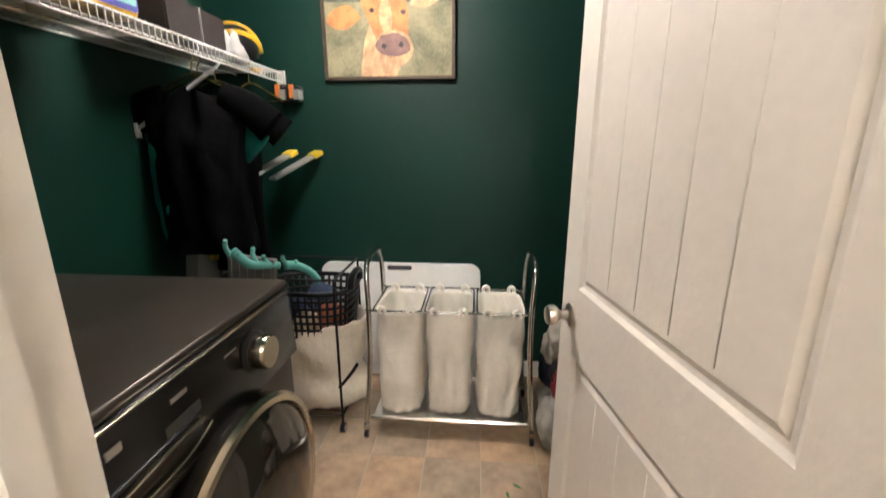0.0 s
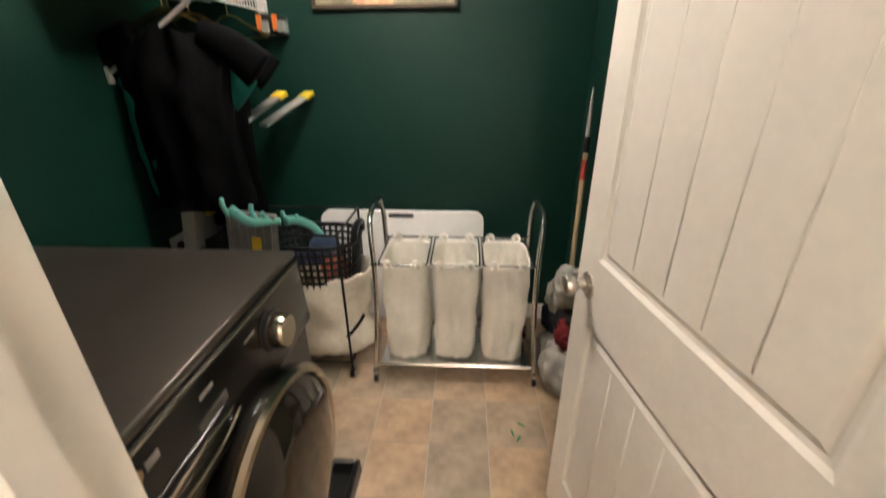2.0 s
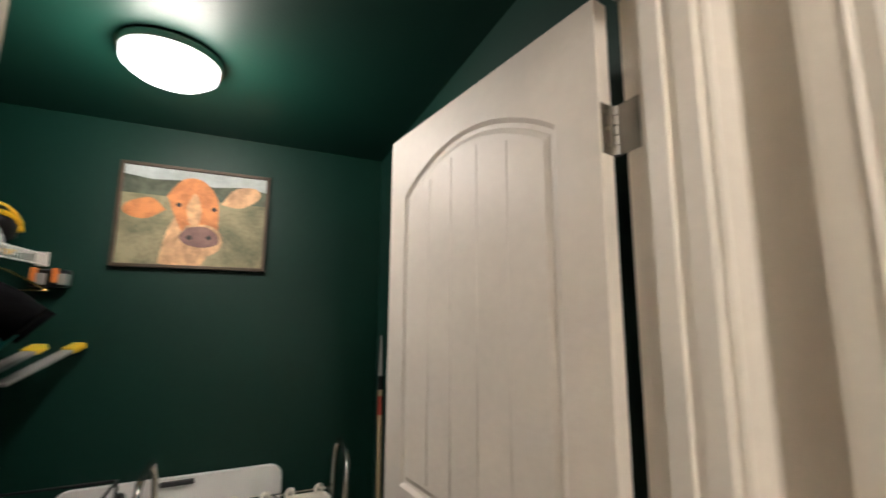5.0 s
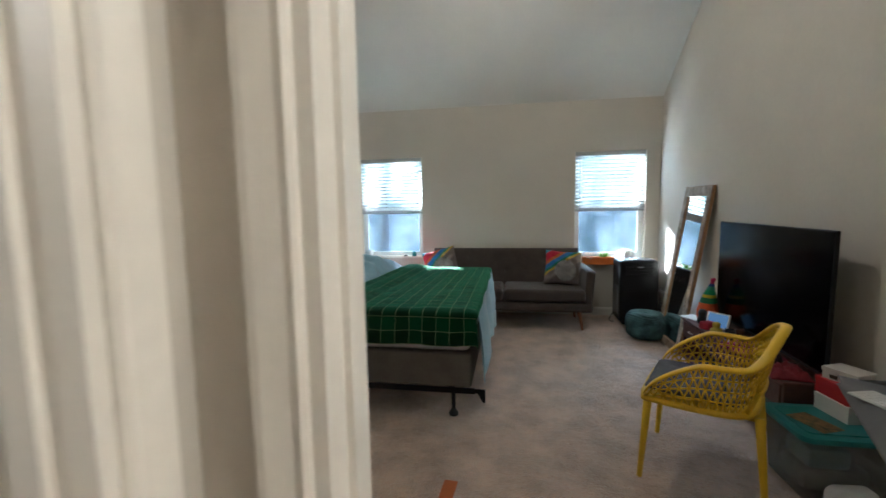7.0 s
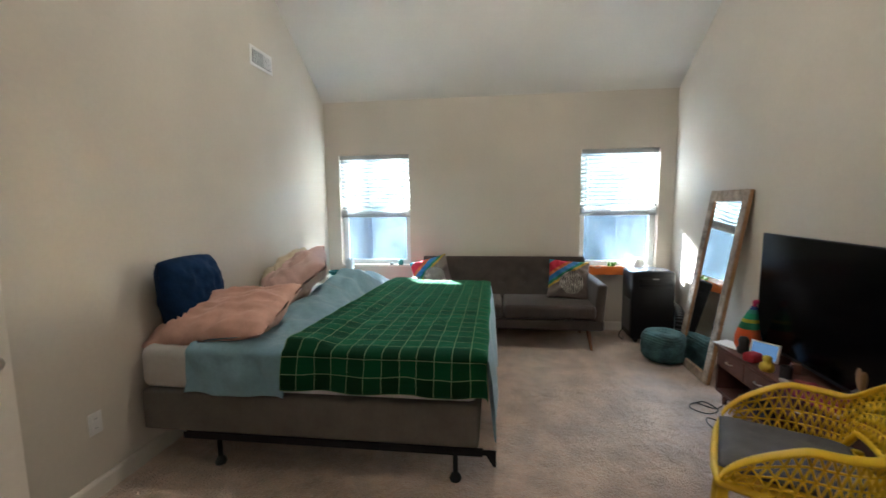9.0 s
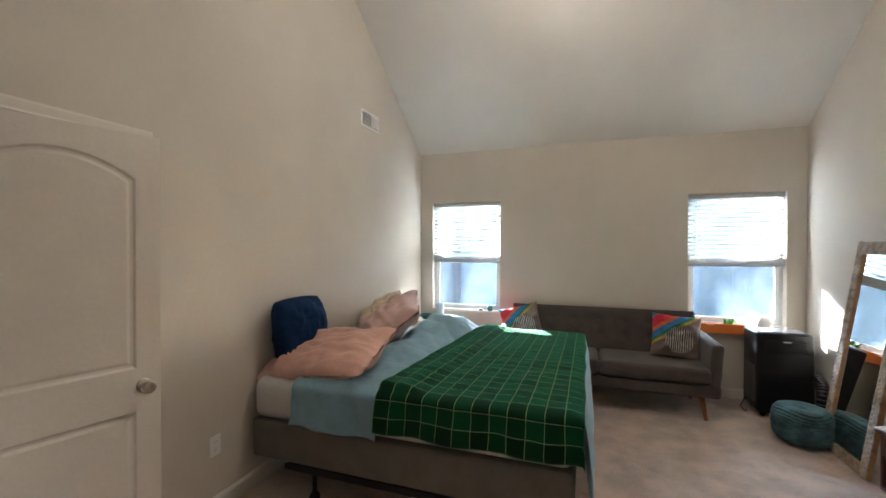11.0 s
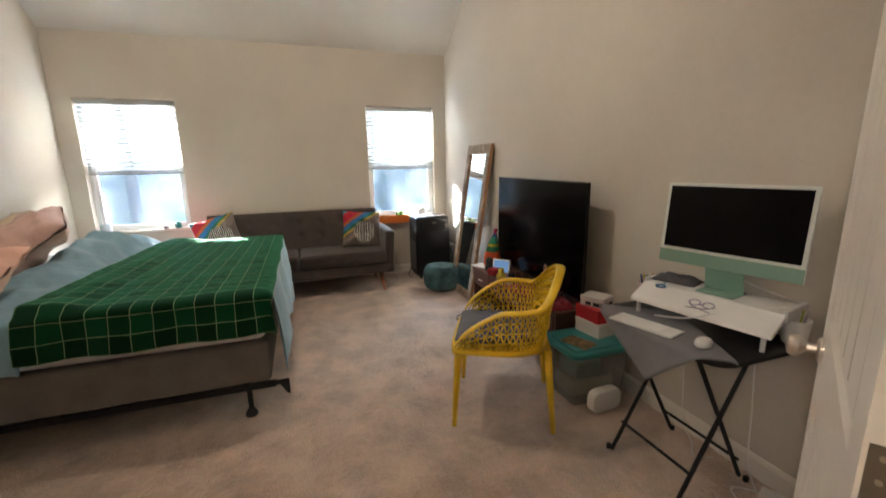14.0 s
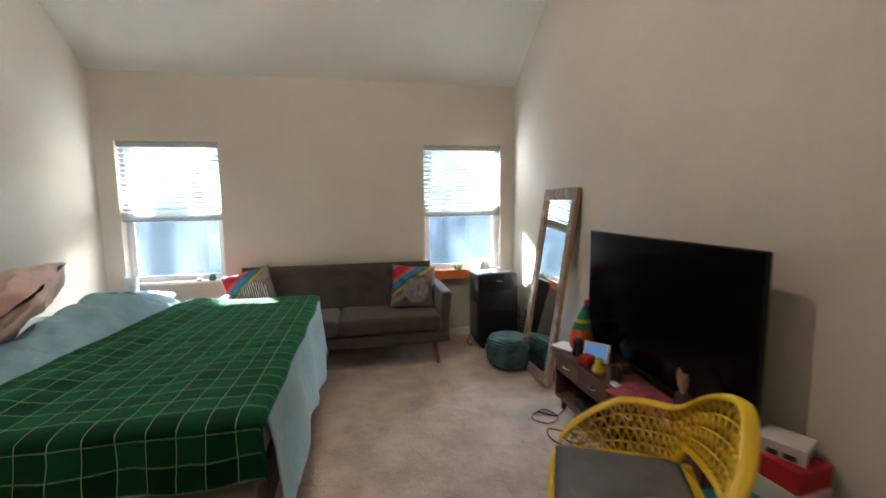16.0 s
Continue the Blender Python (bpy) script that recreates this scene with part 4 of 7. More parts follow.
solid("trinket", LATHE([(0, 0), (.022, 0), (.026, .012), (.018, .022), (0, .026)], 18), mat("dark_stone", (.05, .06, .06), .6), "small dark stone on the window sill", "trinket", m=pose(.80, 4.996, .755), smooth=True)

# ---------- planter and white dome on the other sill ----------
ORANGE = mat("orange_plastic", (0.72, 0.19, 0.025), 0.45, var=0.08)
LEAFM = mat("bright_leaf", (0.16, 0.42, 0.05), 0.5, var=0.25, scale=12)


def planter():
    ob = thing("planter_box", pose(3.33, 4.965, .665), "orange planter box with a leafy plant below the window", "planter")
    bm = bmesh.new()
    for b in ((-.19, .19, -.055, -.049, 0, .095), (-.19, .19, .026, .032, 0, .095), (-.19, -.184, -.049, .026, 0, .095), (.184, .19, -.049, .026, 0, .095), (-.184, .184, -.049, .026, 0, .008), (-.198, .198, -.060, -.049, .083, .098)):
        B(*b, bm=bm, bev=.002)
    part("box", bm, ORANGE, ob)
    part("soil", B(-.184, .184, -.049, .026, .055, .070), mat("soil", (.03, .02, .012), .95), ob)
    rng = random.Random(4)
    lf = EXTR([(0, 0), (.010, .012), (.013, .026), (.008, .042), (0, .052), (-.008, .042), (-.013, .026), (-.010, .012)], .0008)
    base = None
    for k in range(26):
        m = pose(rng.uniform(.04, .15), rng.uniform(-.035, .015), rng.uniform(.07, .105), rng.uniform(20, 75), 0, rng.uniform(0, 360))
        if base is None:
            base = part("leaf", lf, LEAFM, ob)
            o = base
        else:
            o = new("leaf", base.data)
            o.parent = ob
        o.matrix_basis = m
    part("trailing_stem", TUBE(curve_pts([(-.12, -.04, .09), (-.14, -.065, .10), (-.10, -.070, .08), (-.06, -.066, .095)]), .003, 6), mat("pale_stem", (.55, .58, .45), .6), ob)


planter()
solid("white_dome", LATHE([(0, 0), (.055, 0), (.060, .01), (.062, .045), (.054, .075), (.035, .095), (0, .102)], 30), WHITEP, "small white dome diffuser on the sill", "diffuser", m=pose(3.70, 4.975, .7555), smooth=True)


# ---------- portable air conditioner ----------
def air_conditioner():
    ob = thing("air_conditioner", pose(3.50, 4.50, 0), "black portable air conditioner on casters", "air conditioner")
    bm = B(0, .43, 0, .36, .045, .765, bev=.022, seg=3)
    for v in bm.verts:
        if v.co.z > .70:
            v.co.y += .03 * (1 - v.co.y / .36)
    part("body", bm, BLACKP, ob, smooth=True)
    part("top_panel", B(.045, .395, .06, .32, .757, .771, bev=.006), mat("grey_panel", (.05, .05, .055), .25), ob, "glossy control panel")
    for k in range(7):
        part("louvre", B(.06, .38, -.006, .004, .60 + k * .017, .607 + k * .017), BLACKP, ob)
    part("badge", B(.19, .25, -.006, .001, .69, .70), mat("silver_badge", (.5, .5, .5), .3, .6), ob)
    part("front_seam", B(.02, .42, -.002, .002, .40, .405), BLACKGAP, ob)
    part("side_panel", B(-.006, .004, .06, .30, .12, .46, bev=.002), mat("grey_side_grille", (.12, .12, .125), .4), ob)
    for x in (.06, .38):
        for y in (.06, .30):
            c = part("caster", CYL(.022, -.011, .011, pose(x, y, .022, 90, 0, 0), seg=16), BLACKP, ob)
            part("caster_stem", ROD((x, y, .03), (x, y, .06), .008), BLACKM, c)
    part("cord", TUBE(curve_pts([(-.01, .25, .10), (-.06, .22, .02), (-.05, .12, .008), (-.02, .20, .008)]), .005, 6), BLACKP, ob)


air_conditioner()


def hose():
    ob = thing("exhaust_hose", pose(0, 0, 0), "black ribbed exhaust hose behind the conditioner", "hose")
    pts = curve_pts([(3.90, 4.72, .36), (3.965, 4.66, .37), (3.985, 4.56, .34), (3.975, 4.50, .27), (3.96, 4.48, .12)], 9)
    part("duct", TUBE(pts, .045, 14), BLACKP, ob, smooth="all")
    for i in range(0, len(pts), 2):
        d = pts[min(i + 1, len(pts) - 1)] - pts[max(i - 1, 0)]
        m = Matrix.Translation(pts[i]) @ d.to_track_quat("Z", "Y").to_matrix().to_4x4()
        part("rib", LATHE([(.045, -.006), (.053, 0), (.045, .006)], 16, m), mat("hose_rib", (.10, .10, .10), .4) if i == 0 else bpy.data.materials["hose_rib"], ob, smooth="all")


hose()


# ---------- knitted pouf ----------
def pouf():
    m_ = mat("teal_knit", (0.065, 0.135, 0.140), 0.95, var=0.55, scale=9, bump=.6, bscale=90, col2=(.02, .04, .045), fine=70)
    ob = thing("pouf", pose(3.655, 4.06, 0) @ Matrix.Scale(.84, 4), "round teal and grey knitted floor pouf", "pouf")

    def f(u, v):
        a = 2 * math.pi * u
        th = -math.pi / 2 + math.pi * v
        r = .232 * max(0.0, math.cos(th)) ** .42
        z = .175 + .172 * math.copysign(abs(math.sin(th)) ** .62, math.sin(th))
        k = .008 * math.sin(z * 2 * math.pi / .027 + 3 * math.sin(a * 3)) * (1 if v < .8 else .4)
        r += k + .008 * nz(math.cos(a), math.sin(a), z * 3, 2)
        if v > .8:
            z -= .02 * ((v - .8) / .2) ** 2
        return (r * math.cos(a), r * math.sin(a), z)
    bm = GRID(72, 70, f, closed_u=True)
    part("cover", bm, m_, ob, smooth="all")
    part("centre_button", LATHE([(0, .322), (.03, .324), (.035, .330), (.02, .338), (0, .34)], 18), m_, ob, smooth=True)


pouf()

# ---------- leaning mirror ----------
FRAMEW = mat("whitewashed_carved_wood", (0.42, 0.34, 0.26), 0.75, var=0.45, scale=14, bump=.9, bscale=42, col2=(.14, .10, .07))
RAWW = mat("raw_pine_edge", (0.42, 0.22, 0.09), 0.6, var=0.25, scale=10)
MIRROR = mat("mirror_glass", (0.86, 0.88, 0.88), 0.015, 1.0, var=0.0)


def mirror():
    lean = math.degrees(math.atan2(.235, 1.58))
    ob = thing("leaning_mirror", pose(3.785, 3.82, .002) @ pose(0, 0, 0, 0, lean, 0), "tall mirror in a whitewashed carved frame, leaning", "mirror")
    w, h, f, th = .57, 1.60, .072, .032
    bm = bmesh.new()
    for y0, y1, z0, z1 in ((-w / 2, -w / 2 + f, 0, h), (w / 2 - f, w / 2, 0, h), (-w / 2 + f, w / 2 - f, 0, f), (-w / 2 + f, w / 2 - f, h - f - .02, h)):
        B(0, th - .004, y0, y1, z0, z1, bm=bm)
    part("frame", bm, RAWW, ob, "raw pine frame body")
    # carved face: rows of raised leaves
    bm = bmesh.new()
    rng = random.Random(7)

    def bump_at(y, z, s):
        t = bmesh.new()
        bmesh.ops.create_icosphere(t, subdivisions=1, radius=1)
        for v in t.verts:
            v.co = Vector((-.001 + v.co.x * .010, y + v.co.y * s, z + v.co.z * s * 1.35))
        join(bm, t)
    for y0, y1, z0, z1 in ((-w / 2, -w / 2 + f, 0, h), (w / 2 - f, w / 2, 0, h), (-w / 2 + f, w / 2 - f, 0, f), (-w / 2 + f, w / 2 - f, h - f - .02, h)):
        B(-.006, .0, y0, y1, z0, z1, bm=bm)
        ny, nz_ = max(2, int((y1 - y0) / .026)), max(2, int((z1 - z0) / .034))
        for i in range(ny):
            for j in range(nz_):
                bump_at(y0 + (i + .5) * (y1 - y0) / ny, z0 + (j + .5) * (z1 - z0) / nz_ + (.012 if i % 2 else -.004), rng.uniform(.008, .012))
    part("carving", bm, FRAMEW, ob, "whitewashed carved face", smooth=True)
    part("mirror_glass", B(.010, .014, -w / 2 + f, w / 2 - f, f, h - f - .02), MIRROR, ob)


mirror()

# ---------- television and stand ----------
REDW = mat("reddish_brown_wood", (0.135, 0.052, 0.036), 0.42, var=0.35, scale=3.0, bump=.1, bscale=30, col2=(.06, .022, .016), fine=22)
TVX, TVY0, TVY1, TVZ = 3.72, 1.935, 3.275, .44


def tv_stand():
    ob = thing("tv_stand", pose(0, 0, 0), "low reddish-brown wooden media stand with drawers", "tv stand")
    x1 = 4.035
    part("top_board", B(TVX - .01, x1, TVY0 - .01, TVY1 + .01, TVZ - .022, TVZ, bev=.004), REDW, ob)
    part("bottom_board", B(TVX, x1, TVY0, TVY1, .085, .105, bev=.002), REDW, ob)
    part("back_board", B(x1 - .012, x1, TVY0, TVY1, .105, TVZ - .022), REDW, ob)
    part("shelf", B(TVX + .01, x1 - .012, TVY0 + .02, TVY1 - .02, .275, .290), REDW, ob)
    for y in (TVY0, (TVY0 + TVY1) / 2 - .01, TVY1 - .02):
        part("side_panel", B(TVX, x1 - .012, y, y + .02, .105, TVZ - .022, bev=.002), REDW, ob)
    yc = (TVY0 + TVY1) / 2
    for a, b in ((TVY0 + .024, yc - .014), (yc + .014, TVY1 - .024)):
        n = 2
        for k in range(n):
            ya, yb = a + (b - a) * k / n + .003, a + (b - a) * (k + 1) / n - .003
            d = part("drawer", B(TVX - .006, TVX + .014, ya, yb, .296, TVZ - .027, bev=.003), REDW, ob)
            part("handle", TUBE(curve_pts([(TVX - .006, (ya + yb) / 2 - .03, .355), (TVX - .024, (ya + yb) / 2 - .02, .355), (TVX - .024, (ya + yb) / 2 + .02, .355), (TVX - .006, (ya + yb) / 2 + .03, .355)]), .0045, 8), NICKEL, d, "silver bar handle", smooth=True)
    for x in (TVX + .04, x1 - .05):
        for y in (TVY0 + .06, TVY1 - .06):
            part("foot", ROD((x, y, 0), (x, y, .088), .016, 12, r2=.02), REDW, ob)


tv_stand()


def television():
    # lower left corner at the far end; the panel is turned slightly to the room
    ang = math.degrees(math.atan2(.085, 1.39))
    ob = thing("television", pose(3.885, 1.90, TVZ) @ pose(0, 0, 0, 0, 0, -ang), "large black flat-screen television, switched off", "television")
    w, h = 1.37, .775
    part("panel", B(0, .022, 0, w, .055, .055 + h, bev=.003), BLACKP, ob)
    part("rear_housing", B(.022, .062, .18, w - .18, .075, .50, bev=.012), BLACKP, ob)
    part("screen", B(-.0015, .0005, .007, w - .007, .068, .055 + h - .007), SCREEN, ob, "dark glossy screen")
    for y in (.22, w - .22):
        f = part("foot", TUBE(curve_pts([(-.09, y, .006), (-.05, y, .012), (.005, y, .058), (.03, y, .06), (.05, y, .03), (.085, y, .006)]), .007, 8), BLACKP, ob, smooth=True)
    part("chin_bar", B(-.002, .012, .02, w - .02, .048, .056), BLACKM, ob)


television()

# things on and in the stand
FELTR = mat("red_knit", (.48, .03, .05), .9, bump=.5, bscale=120)


def gnome():
    """A plush cone hat over a round body, one plain shape."""
    m_ = bpy.data.materials.new("striped_plush")
    m_.use_nodes = True
    nt = m_.node_tree
    b = nt.nodes["Principled BSDF"]
    tc = nt.nodes.new("ShaderNodeTexCoord")
    s = nt.nodes.new("ShaderNodeSeparateXYZ")
    nt.links.new(tc.outputs["Generated"], s.inputs[0])
    r = nt.nodes.new("ShaderNodeValToRGB")
    r.color_ramp.interpolation = 'CONSTANT'
    els = r.color_ramp.elements
    els[0].color = (.62, .10, .02, 1)
    els[1].position, els[1].color = .42, (.02, .16, .07, 1)
    for p, c in ((.55, (.50, .42, .03, 1)), (.61, (.02, .24, .12, 1)), (.72, (.04, .22, .18, 1)), (.80, (.03, .06, .22, 1)), (.86, (.42, .02, .10, 1))):
        e = els.new(p)
        e.color = c
    nt.links.new(s.outputs[2], r.inputs[0])
    nt.links.new(r.outputs[0], b.inputs["Base Color"])
    b.inputs["Roughness"].default_value = .95
    bm = LATHE([(0, 0), (.07, .0), (.088, .04), (.090, .10), (.078, .15), (.074, .17), (.060, .23), (.040, .30), (.022, .355), (.014, .38), (.022, .395), (.020, .415), (0, .425)], 26)
    for v in bm.verts:
        k = max(0, v.co.z - .15)
        v.co.y -= .35 * k * k + .10 * k
    return solid("plush_gnome", bm, m_, "striped plush gnome with a tall knitted hat", "plush toy", m=pose(3.86, 3.17, TVZ + .001, 0, 0, 20) @ Matrix.Scale(.88, 4), smooth="all")


gnome()
solid("figurine", LATHE([(0, 0), (.035, 0), (.04, .02), (.028, .06), (.034, .09), (.022, .115), (0, .12)], 18), mat("dark_resin", (.02, .022, .02), .5), "small dark resin figurine on the stand", "figurine", m=pose(3.79, 3.09, TVZ + .001), smooth="all")


def tablet():
    ob = thing("tablet_frame", pose(3.83, 2.95, TVZ + .001) @ pose(0, 0, 0, 0, 0, 38) @ pose(0, 0, 0, 0, 18, 0), "small white smart display with a lit blue screen", "smart display")
    part("case", B(0, .012, -.085, .085, .004, .125, bev=.004), WHITEP, ob)
    part("screen", B(-.001, .0005, -.072, .072, .014, .115), glow("display_blue", (.055, .10, .17), .012), ob)
    part("stand", EXTR([(.012, .0), (.07, .0), (.012, .09)], .10, pose(0, .05, .022, 90, 0, 0)), WHITEP, ob)


tablet()
solid("toy_block", B(-.05, .05, -.04, .04, 0, .06, bev=.018, seg=3), FELTR, "red knitted toy on the media stand", "toy", m=pose(3.76, 2.93, TVZ + .001, 0, 0, 25), smooth=True)
solid("toy_duck", LATHE([(0, 0), (.034, 0), (.042, .02), (.036, .045), (.02, .055), (.026, .07), (.024, .09), (0, .10)], 20), mat("yellow_rubber", (.62, .45, .03), .5), "small yellow rubber toy on the stand", "toy", m=pose(3.755, 2.78, TVZ + .001), smooth="all")
solid("pen_cup", LATHE([(0, 0), (.030, 0), (.032, .07), (.029, .07), (.027, .006), (0, .006)], 20), mat("dark_cup", (.03, .03, .035), .5), "small dark cup on the media stand", "cup", m=pose(3.80, 2.68, TVZ + .001), smooth=True)


def crumple(name, m, sx, sy, sz, material, label, category, seed):
    def f(u, v):
        x, y = 2 * u - 1, 2 * v - 1
        r = max(0.0, 1 - x ** 4) * max(0.0, 1 - y ** 4)
        return (x * sx / 2, y * sy / 2, sz * r * (.45 + .75 * abs(nz(x, y, seed, 2.1)) + .3 * abs(nz(x, y, seed + 3, 6))) + .002)
    bm = GRID(26, 26, f)
    o = solid(name, bm, material, label, category, m=m, smooth="all")
    md = o.modifiers.new("thick", 'SOLIDIFY')
    md.thickness, md.offset = .003, 1
    return o


crumple("folded_shirt", pose(3.80, 2.42, TVZ + .001, 0, 0, 10), .24, .34, .05, mat("raspberry_cloth", (.34, .06, .10), .85), "crumpled raspberry cloth on the media stand", "cloth", 3)
crumple("red_cloth", pose(3.79, 2.06, TVZ + .001, 0, 0, -8), .20, .22, .06, mat("dark_red_cloth", (.22, .02, .03), .85), "crumpled dark red cloth on the stand", "cloth", 8)
for k, (x, y, sx, sy, sz, c) in enumerate(((3.745, 2.60, .03, .06, .02, (.6, .58, .55)), (3.75, 2.29, .035, .05, .022, (.02, .02, .02)), (3.745, 2.20, .04, .06, .015, (.62, .60, .56)), (3.82, 2.56, .06, .09, .025, (.30, .05, .05)), (3.90, 2.75, .05, .05, .06, (.12, .05, .03)))):
    solid("trinket_box", B(-sx / 2, sx / 2, -sy / 2, sy / 2, 0, sz, bev=.005), mat("trinket_%d" % k, c, .5), "small trinket box lying on the stand", "trinket", m=pose(x, y, TVZ + .001, 0, 0, 17 * k), smooth=True)


def bunny():
    ob = thing("bunny_ornament", pose(3.78, 2.16, TVZ + .001, 0, 0, 60), "brown bunny ornament with long upright ears", "ornament")
    part("body", LATHE([(0, 0), (.045, 0), (.055, .03), (.048, .07), (.030, .095), (.036, .12), (.034, .15), (.018, .165), (0, .168)], 20), mat("brown_resin", (.05, .028, .02), .6), ob, smooth="all")
    for sx, tilt in ((-1, -14), (1, 40)):
        part("ear", xf(LATHE([(0, 0), (.008, .01), (.014, .05), (.013, .09), (.006, .115), (0, .12)], 12), pose(sx * .012, 0, .155, 0, tilt, 0)), mat("tan_resin", (.33, .19, .10), .6), ob, smooth="all")


bunny()
solid("notepad", B(-.07, .07, -.09, .09, 0, .006, bev=.001), WHITEP, "white notepad at the end of the media stand", "notepad", m=pose(3.80, 3.25, TVZ + .001, 0, 0, 24))
solid("game_console", B(-.12, .12, -.19, .19, 0, .06, bev=.008), BLACKP, "black console on the lower shelf", "console", m=pose(3.87, 2.85, .106), smooth=True)
solid("router", B(-.09, .09, -.13, .13, 0, .04, bev=.012), mat("grey_router", (.20, .20, .20), .5), "grey router box on the lower shelf", "router", m=pose(3.86, 2.40, .106), smooth=True)


def cables(name, paths, r, material, label):
    ob = thing(name, pose(0, 0, 0), label, "cable")
    for p in paths:
        part("cord", TUBE(curve_pts(p, 7), r, 6), material, ob, smooth="all")
    return ob


cables("power_cables", [
    [(3.72, 3.10, .09), (3.66, 3.12, .008), (3.55, 3.20, .006), (3.48, 3.12, .006), (3.56, 3.04, .007), (3.66, 3.10, .006), (3.62, 3.22, .007), (3.52, 3.18, .008)],
    [(3.73, 2.98, .09), (3.64, 2.94, .006), (3.53, 2.98, .006), (3.50, 2.86, .006), (3.60, 2.72, .007), (3.70, 2.74, .006)],
    [(3.73, 2.80, .09), (3.66, 2.78, .006), (3.58, 2.84, .007), (3.60, 2.92, .008), (3.68, 2.88, .006)]], .0042, BLACKP, "tangled black power cables on the carpet")

# ---------- yellow armchair ----------
YELLOW = mat("yellow_plastic", (0.85, 0.56, 0.008), 0.42, var=0.06, scale=8, bump=.05, bscale=120)
SEATG = mat("grey_seat_pad", (0.135, 0.135, 0.14), 0.9, var=0.12, scale=9, bump=.3, bscale=240)


def armchair():
    # local: front at -y, back at +y, x across
    ang = math.degrees(math.atan2(.24, -.465)) + 90
    ctr = Vector((3.262, 1.778, 0))
    ob = thing("armchair", pose(ctr.x, ctr.y, 0, 0, 0, ang), "yellow plastic lattice armchair with grey seat pad", "chair")
    W2 = .27

    def plan(u):
        """Round the seat from one arm's front to the other's, u from 0 to 1."""
        pts = [(-W2, -.25), (-W2 - .012, -.05), (-W2 + .00, .10), (-.215, .185), (-.09, .212), (.09, .212), (.215, .185), (W2, .10), (W2 + .012, -.05), (W2, -.25)]
        k = u * (len(pts) - 1)
        i = min(int(k), len(pts) - 2)
        f = k - i
        p0, p1, p2, p3 = [Vector(pts[max(0, min(len(pts) - 1, j))]) for j in (i - 1, i, i + 1, i + 2)]
        return .5 * ((2 * p1) + (p2 - p0) * f + (2 * p0 - 5 * p1 + 4 * p2 - p3) * f * f + (3 * p1 - p0 - 3 * p2 + p3) * f ** 3)

    def top(u):
        d = abs(u - .5) * 2
        if d > .70:
            k = (d - .70) / .30
            return .668 - .20 * k ** 1.7
        if d > .46:
            return .672 - .004 * (d - .46) / .24
        k = (.46 - d) / .46
        return .672 + .160 * (3 * k ** 2 - 2 * k ** 3) ** .85

    def low(u):
        d = abs(u - .5) * 2
        return .44 + .02 * (1 - d)

    def flare(u, z):
        p = plan(u)
        d = abs(u - .5) * 2
        lean = .085 * max(0.0, 1 - d / .7) * (z - .44) / .38
        out = .022 * (z - .44) / .22 * min(1, d * 1.6)
        return Vector((p.x + math.copysign(out, p.x), p.y + lean, z))

    def seat_pt(u, v):
        x = (2 * u - 1) * (W2 - .012)
        y = -.255 + .50 * v
        return (x, y, .437 - .016 * (1 - (2 * u - 1) ** 2) + .012 * (v - .5))
    # lattice: rows of zigzag ribs between level bands
    def net(u, f):
        d = abs(u - .5) * 2
        za = low(u) + (.095 * max(0.0, min(1.0, (.40 - d) / .10)))
        return flare(u, za + (top(u) - za) * f)
    rows_, n = 4, 46
    for r_ in range(rows_):
        fa, fb = r_ / rows_, (r_ + 1) / rows_
        for i in range(1, n):
            ua, um, ub = i / n, (i + .5) / n, (i + 1) / n
            if top(um) - low(um) < .05 or ub > .985:
                continue
            sh = .5 / n if r_ % 2 else 0.0
            part("lattice_rib", TUBE([net(ua + sh, fa), net(min(um + sh, .99), fb)], .0042, 5), YELLOW, ob, smooth="all")
            part("lattice_rib", TUBE([net(min(um + sh, .99), fb), net(min(ub + sh, .99), fa)], .0042, 5), YELLOW, ob, smooth="all")
        if r_:
            part("cross_band", TUBE([net(u / 60, fa) for u in range(2, 59)], .0046, 5), YELLOW, ob, smooth="all")

    def band(pts, outs, wide, high):
        """A smooth flat strip: wide across, high through, along the points."""
        rings = []
        bm = bmesh.new()
        for p, o_ in zip(pts, outs):
            rings.append([bm.verts.new(p + o_ * (wide * math.cos(a)) + Vector((0, 0, high * math.sin(a)))) for a in [2 * math.pi * k / 12 for k in range(12)]])
        for r0, r1 in zip(rings, rings[1:]):
            for k in range(12):
                bm.faces.new((r0[k], r0[(k + 1) % 12], r1[(k + 1) % 12], r1[k]))
        bm.faces.new(rings[0][::-1])
        bm.faces.new(rings[-1])
        return bm
    rim, outs = [], []
    for k in range(91):
        u = k / 90
        t_ = (plan(min(1, u + .01)) - plan(max(0, u - .01))).normalized()
        outs.append(Vector((-t_.y, t_.x, 0)))
        rim.append(flare(u, top(u)))
    part("top_rim", band(rim, outs, .024, .013), YELLOW, ob, smooth="all")
    part("seat_rim", TUBE([flare(u / 60, low(u / 60)) for u in range(61)] + [Vector((W2 * .6, -.268, .432)), Vector((0, -.272, .430)), Vector((-W2 * .6, -.268, .432))], .0165, 10, closed=True), YELLOW, ob, smooth="all")
    part("back_lower_rim", TUBE([net(.30 + .40 * k / 24, 0) for k in range(25)], .013, 8), YELLOW, ob, smooth="all")
    bm = GRID(26, 26, seat_pt)
    bmesh.ops.solidify(bm, geom=bm.faces[:], thickness=.012)
    part("seat", bm, YELLOW, ob, smooth=True)
